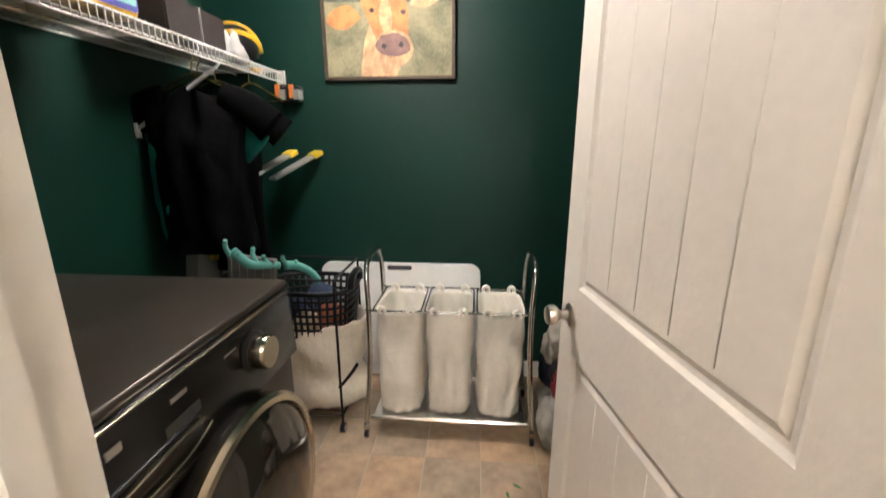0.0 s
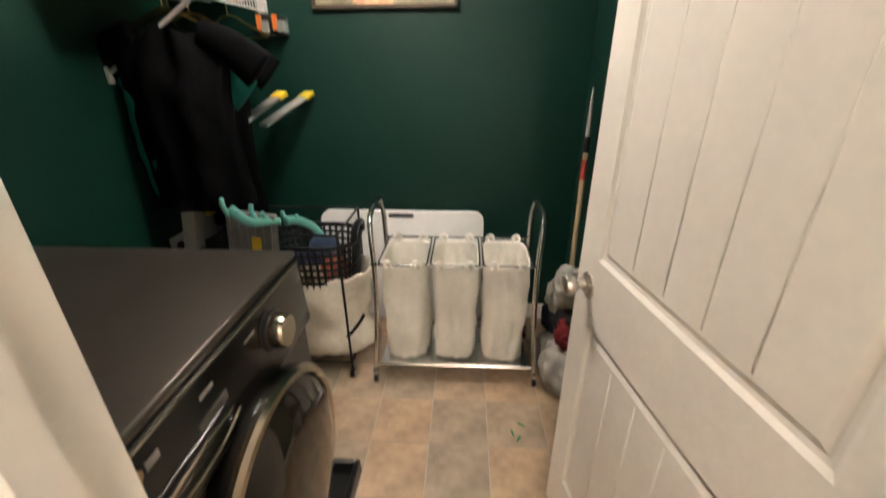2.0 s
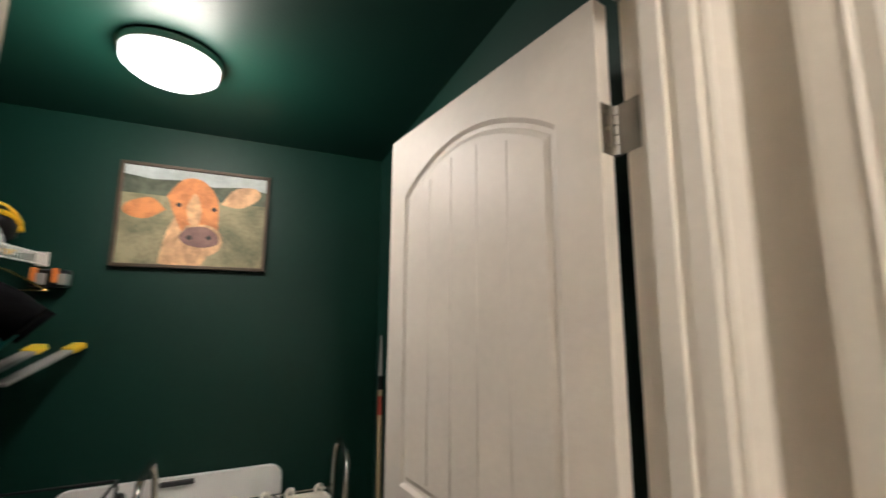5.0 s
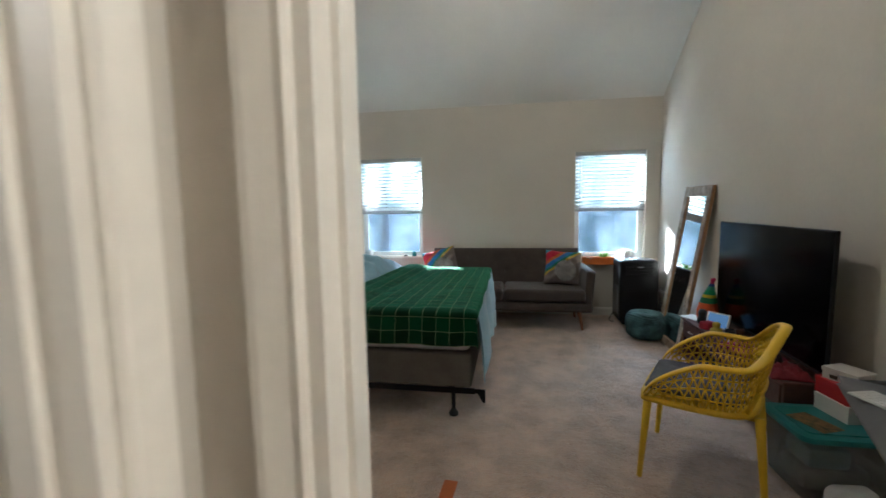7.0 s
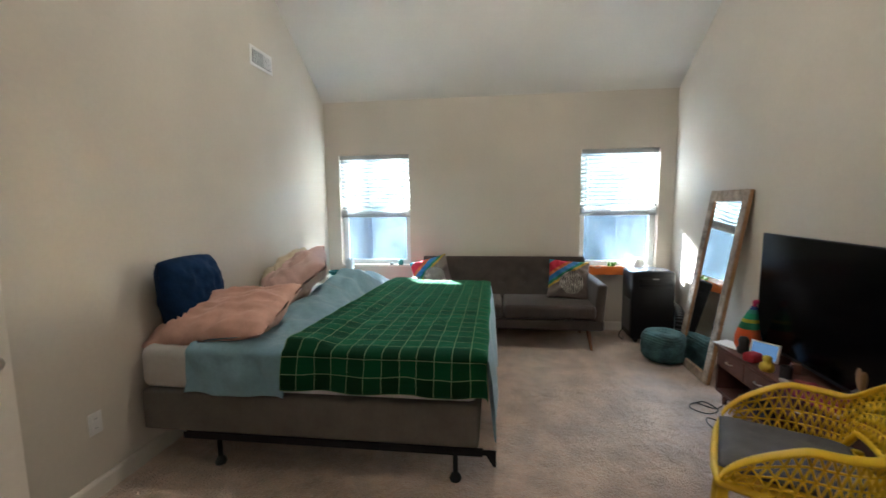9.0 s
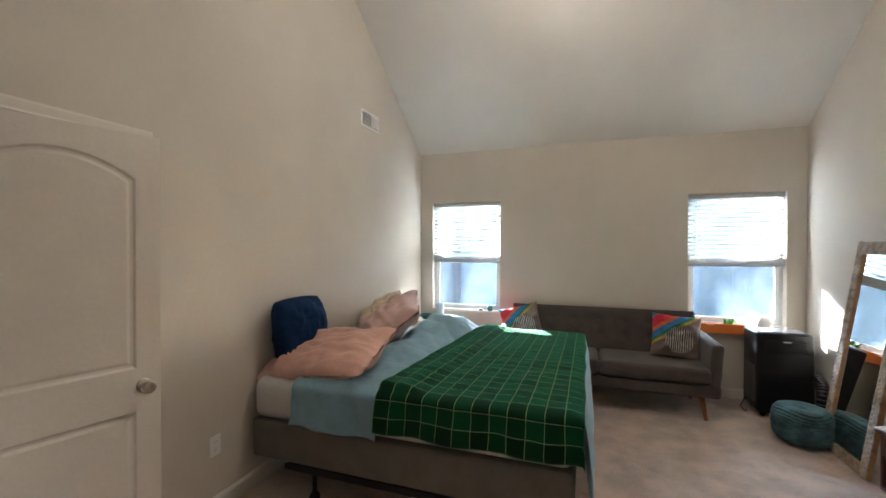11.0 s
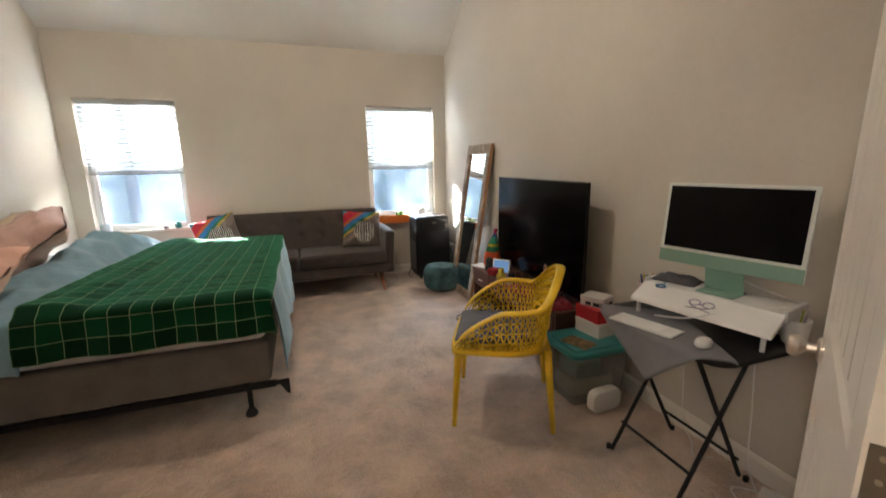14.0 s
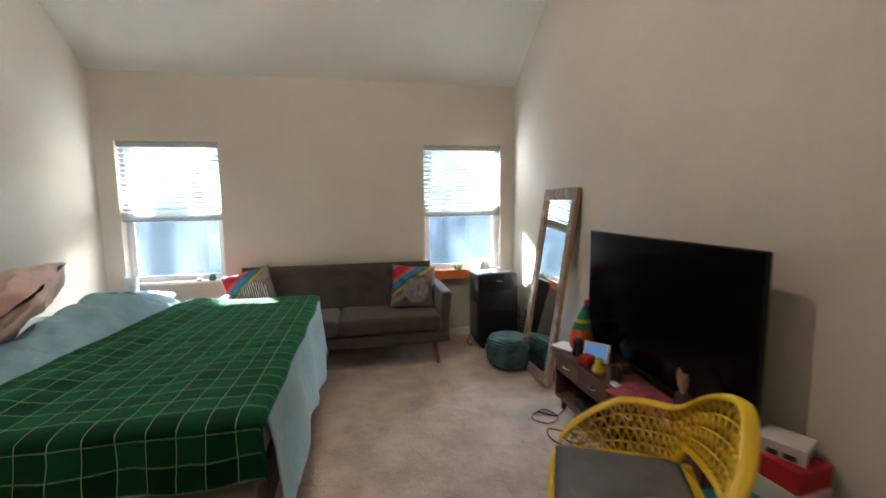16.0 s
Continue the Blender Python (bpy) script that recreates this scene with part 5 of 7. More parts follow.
    for x, y in ((-1, -1), (1, -1), (-1, 1), (1, 1)):
        a = Vector((x * .245, y * .235 + (.0 if y < 0 else -.015), .455))
        b = Vector((x * .258, y * .262, .0))
        part("leg", TUBE([a, a.lerp(b, .5), b], lambda k: .021 - .008 * k, 10), YELLOW, ob, smooth="all")
    def pad(sgn):
        def g(u, v):
            x, y = 2 * u - 1, 2 * v - 1
            prof = max(0.0, (1 - abs(x) ** 4) * (1 - abs(y) ** 4)) ** .5
            tuft = .016 * sum(math.exp(-((x - a) ** 2 + (y - b) ** 2) / .03) for a in (-.45, .45) for b in (-.45, .45))
            return (x * .222, -.035 + y * .225, .486 + sgn * (.036 * prof - tuft * .8) + .006 * nz(x, y, 4, 3))
        return g
    bm = GRID(28, 28, pad(1))
    GRID(28, 28, pad(-1), bm=bm)
    bmesh.ops.remove_doubles(bm, verts=bm.verts, dist=.002)
    o = solid("seat_pad", bm, SEATG, "tufted grey seat pad on the yellow chair", "cushion", m=pose(ctr.x, ctr.y, -.006, 0, 0, ang), smooth="all")


armchair()

# ---------- storage bin and boxes ----------
CLEARP = bpy.data.materials.new("clear_bin_plastic")
CLEARP.use_nodes = True
_b = CLEARP.node_tree.nodes["Principled BSDF"]
_b.inputs["Base Color"].default_value = (.80, .84, .84, 1)
_b.inputs["Roughness"].default_value = .22
_b.inputs["Transmission Weight"].default_value = .85
_b.inputs["IOR"].default_value = 1.1
LIDT = mat("teal_lid_plastic", (0.035, 0.265, 0.265), 0.4, var=0.06)


def bin_():
    ob = thing("storage_bin", pose(3.800, 1.735, 0), "clear plastic storage bin with a teal lid", "storage bin")
    out = [(-.195, -.165), (.195, -.165), (.195, .165), (-.195, .165)]

    def tub(inset, z0):
        t = bmesh.new()
        lo = [t.verts.new((x - math.copysign(.02 + inset, x), y - math.copysign(.02 + inset, y), z0)) for x, y in out]
        hi = [t.verts.new((x - math.copysign(inset, x), y - math.copysign(inset, y), .305)) for x, y in out]
        for i in range(4):
            j = (i + 1) % 4
            t.faces.new((lo[i], lo[j], hi[j], hi[i]))
        t.faces.new(lo[::-1])
        bmesh.ops.bevel(t, geom=[e for e in t.edges if abs(e.verts[0].co.z - e.verts[1].co.z) > .1], offset=.03, segments=4, profile=.5, affect='EDGES')
        return t
    bm = tub(0, .002)
    bmesh.ops.solidify(bm, geom=bm.faces[:], thickness=.003)
    part("tub", bm, CLEARP, ob, smooth=True)
    part("lid", EXTR(rrect(.425, .37, .05), .028, pose(0, 0, .302), bev=.004), LIDT, ob, "teal plastic lid", smooth=True)
    part("lid_panel", EXTR(rrect(.34, .28, .03), .006, pose(0, 0, .330), bev=.002), LIDT, ob)
    part("contents", B(-.15, .15, -.10, .10, .012, .13, bev=.03), mat("pale_cloth", (.50, .50, .47), .9, var=.25, scale=14), ob, "pale folded contents", smooth=True)
    part("contents", B(-.14, .05, -.11, .08, .13, .24, bev=.03), mat("mint_cloth", (.20, .34, .34), .9, var=.25, scale=14), ob, smooth=True)


bin_()
solid("foam_block", EXTR(rrect(.20, .13, .045), .06, pose(0, 0, 0, 90, 0, 0), bev=.01), WHITEP, "white moulded handle piece beside the bin", "foam block", m=pose(3.76, 1.535, .07, 0, 0, 4), smooth=True)


def carton(name, x, y, z, w, d, h, a, material, label, stripes=()):
    ob = thing(name, pose(x, y, z, 0, 0, a), label, "box")
    part("box", B(-w / 2, w / 2, -d / 2, d / 2, 0, h - .022, bev=.001), material, ob)
    part("lid", B(-w / 2 - .002, w / 2 + .002, -d / 2 - .002, d / 2 + .002, h - .022, h, bev=.001), material, ob)
    for x0, x1, z0, z1, mm in stripes:
        part("printed_panel", B(x0, x1, -d / 2 - .0035, -d / 2 - .0018, z0, z1), mm, ob)
        part("printed_panel", xf(B(x0, x1, -w / 2 - .0035, -w / 2 - .0018, z0, z1), pose(0, 0, 0, 0, 0, -90)), mm, ob)


CARDW = mat("white_card", (.70, .68, .64), .6, var=.05)
CARDR = mat("red_card", (.48, .012, .018), .5, var=.08)
INK = mat("black_ink", (.03, .025, .025), .6)
carton("white_carton", 3.93, 1.80, .337, .17, .19, .085, 8, CARDW, "white cardboard carton stacked on the bin")
carton("red_carton", 3.935, 1.81, .4225, .17, .19, .085, 5, CARDR, "red cardboard carton in the stack")
carton("small_carton", 3.94, 1.825, .5085, .13, .15, .06, 24, CARDW, "small white carton with dark printing on top", [(-.04, -.005, .008, .028, INK), (.01, .05, .008, .028, INK)])
solid("mail_flyer", B(-.06, .06, -.09, .09, 0, .002), mat("printed_flyer", (.35, .18, .07), .5, var=.6, scale=22, col2=(.03, .05, .02)), "glossy printed flyer on the bin lid", "flyer", m=pose(3.72, 1.70, .337, 0, 0, 20))

# ---------- folding desk with computer ----------
FELT = mat("grey_felt", (0.20, 0.20, 0.215), 0.95, var=0.08, scale=7, bump=.2, bscale=300)
MINT = mat("mint_aluminium", (0.24, 0.40, 0.33), 0.4, 0.3, var=0.03)
PALEF = mat("pale_bezel", (0.74, 0.78, 0.74), 0.4, var=0.02)
DZ = .695


def desk():
    ob = thing("folding_desk", pose(0, 0, 0), "small folding table with black top and crossed legs", "desk")
    part("tabletop", EXTR(rrect(.48, .66, .10, 8), .020, pose(3.775, 1.045, DZ - .02), bev=.004), BLACKP, ob, smooth=True)
    for y in (.86, 1.225):
        part("leg", ROD((3.57, y - .01, .005), (3.95, y, DZ - .02), .0095), BLACKM, ob)
        part("leg", ROD((3.98, y + .02, .005), (3.62, y + .02, DZ - .02), .0095), BLACKM, ob)
        part("pivot", CYL(.010, -.006, .026, pose(3.772, y, .345, -90, 0, 0), seg=12), NICKEL, ob)
    for x, z in ((3.64, .13), (3.92, .12)):
        part("crossbar", ROD((x, .855, z), (x, 1.235, z), .007), BLACKM, ob)
    for x in (3.57, 3.98):
        for y in (.85, 1.235):
            part("foot", CYL(.012, 0, .02, pose(x, y, 0), seg=12), BLACKP, ob)


desk()


def desk_mat():
    def f(u, v):
        # a square laid crosswise, one corner over the front edge
        p = Vector((3.60, 1.00)) + Vector((-.20, -.30)) * (u - .5) * 1.15 + Vector((.26, -.24)) * (v - .5) * 1.0 + Vector((0, .10)) * (1 - u)
        x, y = p
        z = DZ + .004
        over = max(0.0, 3.54 - x)
        if over > 0:
            x = 3.54 - .022 - .35 * over
            z -= max(0, over - .01) * .9
        if y < .722:
            z -= (.722 - y) * .55
        return (x, y, z + .002 * nz(u, v, 2, 4))
    bm = GRID(30, 30, f)
    o = solid("desk_mat", bm, FELT, "grey felt desk mat drooping over the table edge", "desk mat", smooth="all")
    md = o.modifiers.new("thick", 'SOLIDIFY')
    md.thickness, md.offset = .003, 1


desk_mat()


def riser():
    ob = thing("monitor_riser", pose(3.865, 1.02, DZ) @ pose(0, 0, 0, 0, 0, 12), "white plastic monitor riser on the desk", "monitor riser")
    prof = [(-.155, .062), (-.150, .075), (-.06, .128), (-.05, .135), (.135, .135), (.14, .125), (-.045, .122), (-.14, .066)]
    bm = EXTR(prof, .56, pose(0, -.28, 0) @ pose(0, 0, 0, 90, 0, 0) @ pose(0, 0, -.56))
    part("shelf", bm, WHITEP, ob)
    part("raised_edge", B(-.05, .14, -.285, -.27, .10, .15, bev=.004), WHITEP, ob)
    part("raised_edge", B(-.05, .14, .27, .285, .10, .15, bev=.004), WHITEP, ob)
    for y in (-.25, .25):
        part("foot", ROD((-.13, y, .001), (-.13, y, .068), .009), WHITEP, ob)
        part("foot", ROD((.12, y, .001), (.12, y, .124), .009), WHITEP, ob)


riser()


def computer():
    ob = thing("desktop_computer", pose(3.905, 1.015, DZ + .136) @ pose(0, 0, 0, 0, 0, 14), "mint green all-in-one computer with dark screen", "computer")
    part("foot", EXTR(rrect(.13, .15, .008), .005, bev=.001), MINT, ob)
    bm = xf(B(-.0025, .0025, -.075, .075, 0, .16), pose(.03, 0, .003, 0, -12, 0))
    part("neck", bm, MINT, ob)
    m = pose(-.012, 0, .10, 0, 5, 0)
    part("casing", xf(B(0, .0115, -.2735, .2735, 0, .365, bev=.003), m), PALEF, ob)
    part("chin", xf(B(-.0012, .002, -.2725, .2725, .001, .058), m), MINT, ob, "mint aluminium chin")
    part("bezel", xf(B(-.0008, .001, -.2725, .2725, .058, .364), m), PALEF, ob)
    part("screen", xf(B(-.0016, .0, -.258, .258, .072, .351), m), SCREEN, ob, "dark glossy screen")
    part("cable", TUBE(curve_pts([(.03, .0, .12), (.09, -.05, .05), (.10, -.15, .02), (.06, -.27, .01)]), .003, 6), WHITEP, ob)


computer()


def keyboard():
    ob = thing("keyboard", pose(3.575, 1.085, DZ + .008) @ pose(0, 0, 0, 0, 0, 14), "slim white wireless keyboard on the felt mat", "keyboard")
    part("base", B(-.055, .055, -.14, .14, 0, .006, bev=.002), PALEF, ob)
    key = B(-.0082, .0082, -.0082, .0082, 0, .003, bev=.001)
    first = None
    for r in range(5):
        for c in range(14):
            if first is None:
                first = part("key", key, WHITEP, ob)
                o = first
            else:
                o = new("key", first.data)
                o.parent = ob
            o.matrix_basis = pose(-.044 + r * .0195, -.127 + c * .0195, .0058)
    return ob


keyboard()
solid("mouse", LATHE([(0, 0), (.028, 0), (.030, .006), (.026, .016), (.014, .022), (0, .023)], 26, Matrix.Diagonal((1.75, 1, 1, 1))), WHITEP, "white wireless mouse on the felt mat", "mouse", m=pose(3.635, .86, DZ + .008, 0, 0, 25), smooth="all")


def glasses():
    ob = thing("eyeglasses", pose(3.765, .985, DZ + .108, 0, 0, 100) @ pose(0, 0, 0, -28, 0, 0) @ Matrix.Scale(.82, 4), "folded purple-rimmed eyeglasses on the riser", "glasses")
    pm = mat("purple_acetate", (.14, .09, .30), .3)
    for x in (-.034, .034):
        part("rim", TUBE([(x + .027 * math.cos(a / 20 * 2 * math.pi), .020 * math.sin(a / 20 * 2 * math.pi), .006) for a in range(20)], .0022, 6, closed=True), pm, ob, smooth="all")
    part("bridge", TUBE([(-.008, .006, .006), (0, .010, .008), (.008, .006, .006)], .002, 6), pm, ob)
    for s in (-1, 1):
        part("temple", TUBE([(s * .062, .004, .006), (s * .03, .03, .006), (-s * .06, .045, .004)], .002, 6), mat("dark_temple", (.05, .05, .06), .4) if s < 0 else pm, ob)


glasses()


def pot(name, m, colr, label, fill):
    ob = thing(name, m, label, "pen pot")
    bm = LATHE([(0, 0), (.036, 0), (.039, .004), (.046, .095), (.0435, .095), (.037, .007), (0, .006)], 26)
    part("pot", bm, mat(name + "_plastic", colr, .4, var=.03), ob, smooth=True)
    rng = random.Random(len(name))
    for k, c in enumerate(fill):
        a = k * 2.4
        part("pen", ROD((.012 * math.cos(a), .012 * math.sin(a), .008), (.032 * math.cos(a), .032 * math.sin(a), rng.uniform(.115, .15)), .0042, 8), mat("pen_%d_%d" % (len(name), k), c, .4), ob)


pot("pen_pot", pose(3.955, .745, DZ + .012), (.76, .75, .72), "white pen pot with scissors and pens", [(.35, .38, .05), (.05, .05, .05), (.5, .5, .5), (.12, .22, .06)])
pot("pencil_pot", pose(3.83, 1.335, DZ + .012), (.70, .58, .60), "pale pink pot of coloured pencils", [(.55, .24, .03), (.06, .14, .30), (.45, .06, .05), (.05, .20, .12), (.5, .4, .05)])
crumple("grey_pouch", pose(3.885, 1.22, DZ + .136, 0, 0, 20), .13, .20, .035, mat("grey_pouch_cloth", (.10, .10, .115), .8), "crumpled dark grey pouch on the riser", "pouch", 5)
solid("blue_scissors", TUBE(curve_pts([(0, 0, .005), (.05, .01, .006), (.08, .03, .006), (.10, .01, .006), (.08, -.01, .006), (.05, .005, .006)]), .004, 6), mat("blue_plastic", (.03, .16, .34), .4), "blue-handled scissors on the riser", "scissors", m=pose(3.80, 1.20, DZ + .138, 0, 0, 200), smooth="all")
cables("white_cables", [
    [(3.94, .78, .84), (3.80, .90, .80), (3.68, .98, .76), (3.64, 1.10, .735)],
    [(4.03, .92, .60), (4.035, .90, .30), (4.02, .88, .10), (3.98, .82, .012), (3.90, .72, .006), (3.84, .76, .006), (3.88, .84, .006), (3.98, .76, .01)],
    [(4.03, 1.25, .40), (4.03, 1.22, .06), (3.98, 1.12, .008), (3.90, 1.04, .006), (3.98, 1.0, .008)]], .003, WHITEP, "white charging cables hanging by the desk")
solid("power_adapter", B(-.04, .04, -.04, .04, 0, .028, bev=.006), WHITEP, "white power adapter on the carpet", "adapter", m=pose(3.965, .735, .001, 0, 0, 25), smooth=True)
solid("orange_paper", B(-.035, .035, -.12, .12, 0, .004, bev=.001), mat("orange_card", (.62, .16, .03), .6, var=.2), "small orange card lying on the carpet", "card", m=pose(1.93, 1.36, .003, 0, 0, -4))


# ---------- laundry: floor ----------
def tile_material():
    m = mat("stone_vinyl_tile", (0.52, 0.40, 0.275), 0.42, var=0.25, scale=7, bump=.12, bscale=40, col2=(.37, .285, .20), fine=26, ramp=(.50, .88))
    nt = m.node_tree
    b = nt.nodes["Principled BSDF"]
    src = b.inputs["Base Color"].links[0].from_socket
    oi = nt.nodes.new("ShaderNodeObjectInfo")
    r = nt.nodes.new("ShaderNodeValToRGB")
    els = r.color_ramp.elements
    els[0].color, els[1].color = (.80, .84, .90, 1), (1.12, .98, .86, 1)
    e = els.new(.5)
    e.color = (1.0, .95, .92, 1)
    nt.links.new(oi.outputs["Random"], r.inputs[0])
    mx = nt.nodes.new("ShaderNodeMix")
    mx.data_type, mx.blend_type = 'RGBA', 'MULTIPLY'
    mx.inputs[0].default_value = 1
    nt.links.new(src, mx.inputs[6])
    nt.links.new(r.outputs[0], mx.inputs[7])
    nt.links.new(mx.outputs[2], b.inputs["Base Color"])
    return m


TILE = tile_material()
GROUT = mat("pale_grout", (.50, .46, .38), .8, var=.1)
fl = solid("floor_laundry", B(LX0, LX1 + .10, LY0, -.119, -.03, -.0035), GROUT, "beige stone-look tile laundry floor", "floor", "structure")


# ---------- washing machine ----------
GRAPH = mat("graphite_steel", (0.066, 0.056, 0.045), 0.36, 0.5, var=0.10, scale=3)
GRAPH2 = mat("black_gloss_panel", (0.012, 0.011, 0.010), 0.22, var=0.1)
CHAMP = mat("champagne_ring", (0.50, 0.44, 0.34), 0.22, 1.0, var=0.05)
DARKG = mat("smoked_door_glass", (0.020, 0.017, 0.012), 0.06, var=0.1, spec=0.6)
WX0, WX1, WYF, WYB, WZ = 1.015, 1.70, -1.185, -1.98, .995


def washer():
    ob = thing("washing_machine", pose(0, 0, 0), "graphite front-loading washing machine with round door", "washing machine")
    part("body", B(WX0, WX1, WYB, WYF, .085, WZ - .018, bev=.012, seg=3), GRAPH, ob, smooth=True)
    part("top_plate", B(WX0 - .002, WX1 + .002, WYB, WYF + .004, WZ - .020, WZ, bev=.008, seg=3), GRAPH, ob, smooth=True)
    # control strip, a little proud of the front
    bm = B(WX0 + .004, WX1 - .004, WYF - .01, WYF + .022, .775, WZ - .024, bev=.008, seg=3)
    for v in bm.verts:
        if v.co.y > WYF:
            v.co.y -= .016 * (v.co.z - .775) / .2
    panel = part("control_panel", bm, GRAPH2, ob, "glossy black control panel", smooth=True)
    part("chrome_line", TUBE([(WX0 + .01, WYF + .009, WZ - .030), (WX1 - .01, WYF + .009, WZ - .030)], .0035, 8), CHAMP, panel, smooth=True)
    part("chrome_line", TUBE(curve_pts([(WX1 - .01, WYF + .018, .800), (1.46, WYF + .018, .790), (1.25, WYF + .018, .785), (WX0 + .01, WYF + .018, .800)]), .003, 8), GRAPH, panel, smooth=True)
    kb = pose(1.232, WYF + .008, .885, -90, 0, 0)
    k1 = part("dial_base", LATHE([(0, 0), (.052, 0), (.052, .008), (.045, .014), (0, .014)], 36, kb), BLACKP, panel, smooth=True)
    part("dial", LATHE([(0, .012), (.040, .012), (.042, .016), (.040, .046), (.037, .050), (0, .050)], 36, kb), CHAMP, panel, "champagne control dial", smooth=True)
    for k, (x, z) in enumerate(((1.315, .925), (1.315, .905), (1.315, .885), (1.315, .865), (1.315, .845), (1.150, .915), (1.150, .895), (1.150, .875))):
        part("printed_text", B(x - .022, x + .022, WYF + .0075, WYF + .0105, z - .0022, z + .0022), mat("grey_print", (.32, .31, .28), .5) if k == 0 else bpy.data.materials["grey_print"], panel)
    part("start_button", LATHE([(0, 0), (.016, 0), (.016, .004), (0, .005)], 22, pose(1.345, WYF + .012, .825, -90, 0, 0)), CHAMP, panel, smooth=True)
    part("badge", LATHE([(0, 0), (.014, 0), (.013, .002), (0, .003)], 22, pose(1.648, WYF + .011, .925, -90, 0, 0)), CHAMP, panel, "plain round silver badge", smooth=True)
    part("badge_bar", B(1.600, 1.628, WYF + .009, WYF + .0125, .918, .932), bpy.data.materials["grey_print"], panel)
    part("printed_text", B(1.455, 1.495, WYF + .009, WYF + .0115, .922, .930), bpy.data.materials["grey_print"], panel)
    part("display", B(1.43, 1.52, WYF + .011, WYF + .0145, .862, .890), mat("display_glass", (.06, .062, .06), .2), panel)
    # detergent drawer with its long handle scoop
    part("drawer_front", xf(EXTR(rrect(.22, .058, .02), .006, bev=.002), pose(1.545, WYF + .012, .838, -90, 0, 0)), GRAPH2, panel, smooth=True)
    part("drawer_lip", TUBE(curve_pts([(1.650, WYF + .024, .850), (1.545, WYF + .026, .858), (1.440, WYF + .024, .856)]), .004, 8), CHAMP, panel, smooth=True)
    part("drawer_lip", TUBE(curve_pts([(1.640, WYF + .022, .815), (1.50, WYF + .024, .812), (1.420, WYF + .024, .832)]), .0035, 8), CHAMP, panel, smooth=True)
    # door
    dm = pose(1.362, WYF, .495, -90, 0, 0)
    R = .302
    door = part("door", LATHE([(R - .10, .0), (R, .0), (R + .006, .02), (R + .004, .040), (R - .004, .046)], 64, dm), GRAPH2, ob, smooth=True)
    part("chrome_ring", LATHE([(R - .004, .040), (R + .008, .044), (R + .009, .056), (R, .066), (R - .014, .068), (R - .018, .060)], 64, dm), CHAMP, door, "champagne door ring", smooth=True)
    part("door_glass", LATHE([(R - .014, .056), (R - .05, .078), (R - .12, .098), (R - .20, .108), (0, .111)], 64, dm), DARKG, door, "smoked bulging door glass", smooth="all")
    part("door_grip", xf(B(-.012, .012, -.05, .05, 0, .02, bev=.006), pose(1.362 + R * .92, WYF + .05, .40, -90, 0, 0)), GRAPH2, door, smooth=True)
    lab = part("energy_label", B(1.585, 1.622, WYF + .0005, WYF + .002, .700, .765), CARDW, ob, "small blue and orange sticker")
    part("label_band", B(1.588, 1.619, WYF + .002, WYF + .003, .705, .735), mat("label_orange", (.50, .10, .03), .5), lab)
    part("label_band", B(1.588, 1.619, WYF + .002, WYF + .003, .740, .762), mat("label_blue", (.10, .22, .32), .5), lab)
    part("plinth", B(WX0 + .02, WX1 - .02, WYB + .02, WYF - .01, .060, .10), BLACKP, ob)
    for x in (WX0 + .06, WX1 - .06):
        for y in (WYB + .06, WYF - .06):
            part("foot", CYL(.025, .012, .065, pose(x, y, 0), seg=14), BLACKP, ob)


washer()


def drain_pan():
    ob = thing("drain_pan", pose(0, 0, 0), "black plastic drain pan under the washing machine", "drain pan")
    x0, x1, y0, y1 = .92, 1.745, -2.06, -1.105
    part("floor_plate", B(x0, x1, y0, y1, .002, .010), BLACKP, ob)
    for b in ((x0, x1, y1 - .022, y1), (x0, x1, y0, y0 + .022), (x0, x0 + .022, y0 + .022, y1 - .022), (x1 - .022, x1, y0 + .022, y1 - .022)):
        part("rim", B(b[0], b[1], b[2], b[3], .002, .060, bev=.008), BLACKP, ob, smooth=True)


drain_pan()

# ---------- laundry sorter ----------
CANVAS = mat("cream_canvas", (0.86, 0.82, 0.73), 0.9, var=0.08, scale=6, bump=.35, bscale=26)
CANVAS2 = mat("natural_canvas", (0.82, 0.76, 0.64), 0.9, var=0.1, scale=6, bump=.3, bscale=26)


def bag(y0, y1, x0, x1, z0, z1, parent, seed, name="canvas_bag"):
    cx, cy = (x0 + x1) / 2, (y0 + y1) / 2

    def f(u, v):
        a = 2 * math.pi * u
        c, s = math.cos(a), math.sin(a)
        p = 5.0 if v > .1 else 3.2
        rr = (abs(c) ** p + abs(s) ** p) ** (-1 / p)
        w = 1 - .07 * (1 - v) + .035 * math.sin(v * 6 + seed) * (1 - abs(2 * v - 1))
        x = cx + rr * c * (x1 - x0) / 2 * w
        y = cy + rr * s * (y1 - y0) / 2 * w
        k = .010 * nz(c * 2, s * 2, v * 3 + seed, 1.6) * (1 - v ** 4)
        return (x + k * c * 2, y + k * s * 2, z0 + (z1 - z0) * v)
    bm = GRID(56, 26, f, closed_u=True)
    # floor of the bag
    lo = [v for v in bm.verts if abs(v.co.z - z0) < 1e-5]
    ctr = bm.verts.new((cx, cy, z0 + .012))
    es = [e for e in bm.edges if e.verts[0] in set(lo) and e.verts[1] in set(lo)]
    for e in es:
        bm.faces.new((e.verts[0], e.verts[1], ctr))
    o = part(name, bm, CANVAS, parent, "cream canvas bag", smooth="all")
    md = o.modifiers.new("thick", 'SOLIDIFY')
    md.thickness = .004
    return o


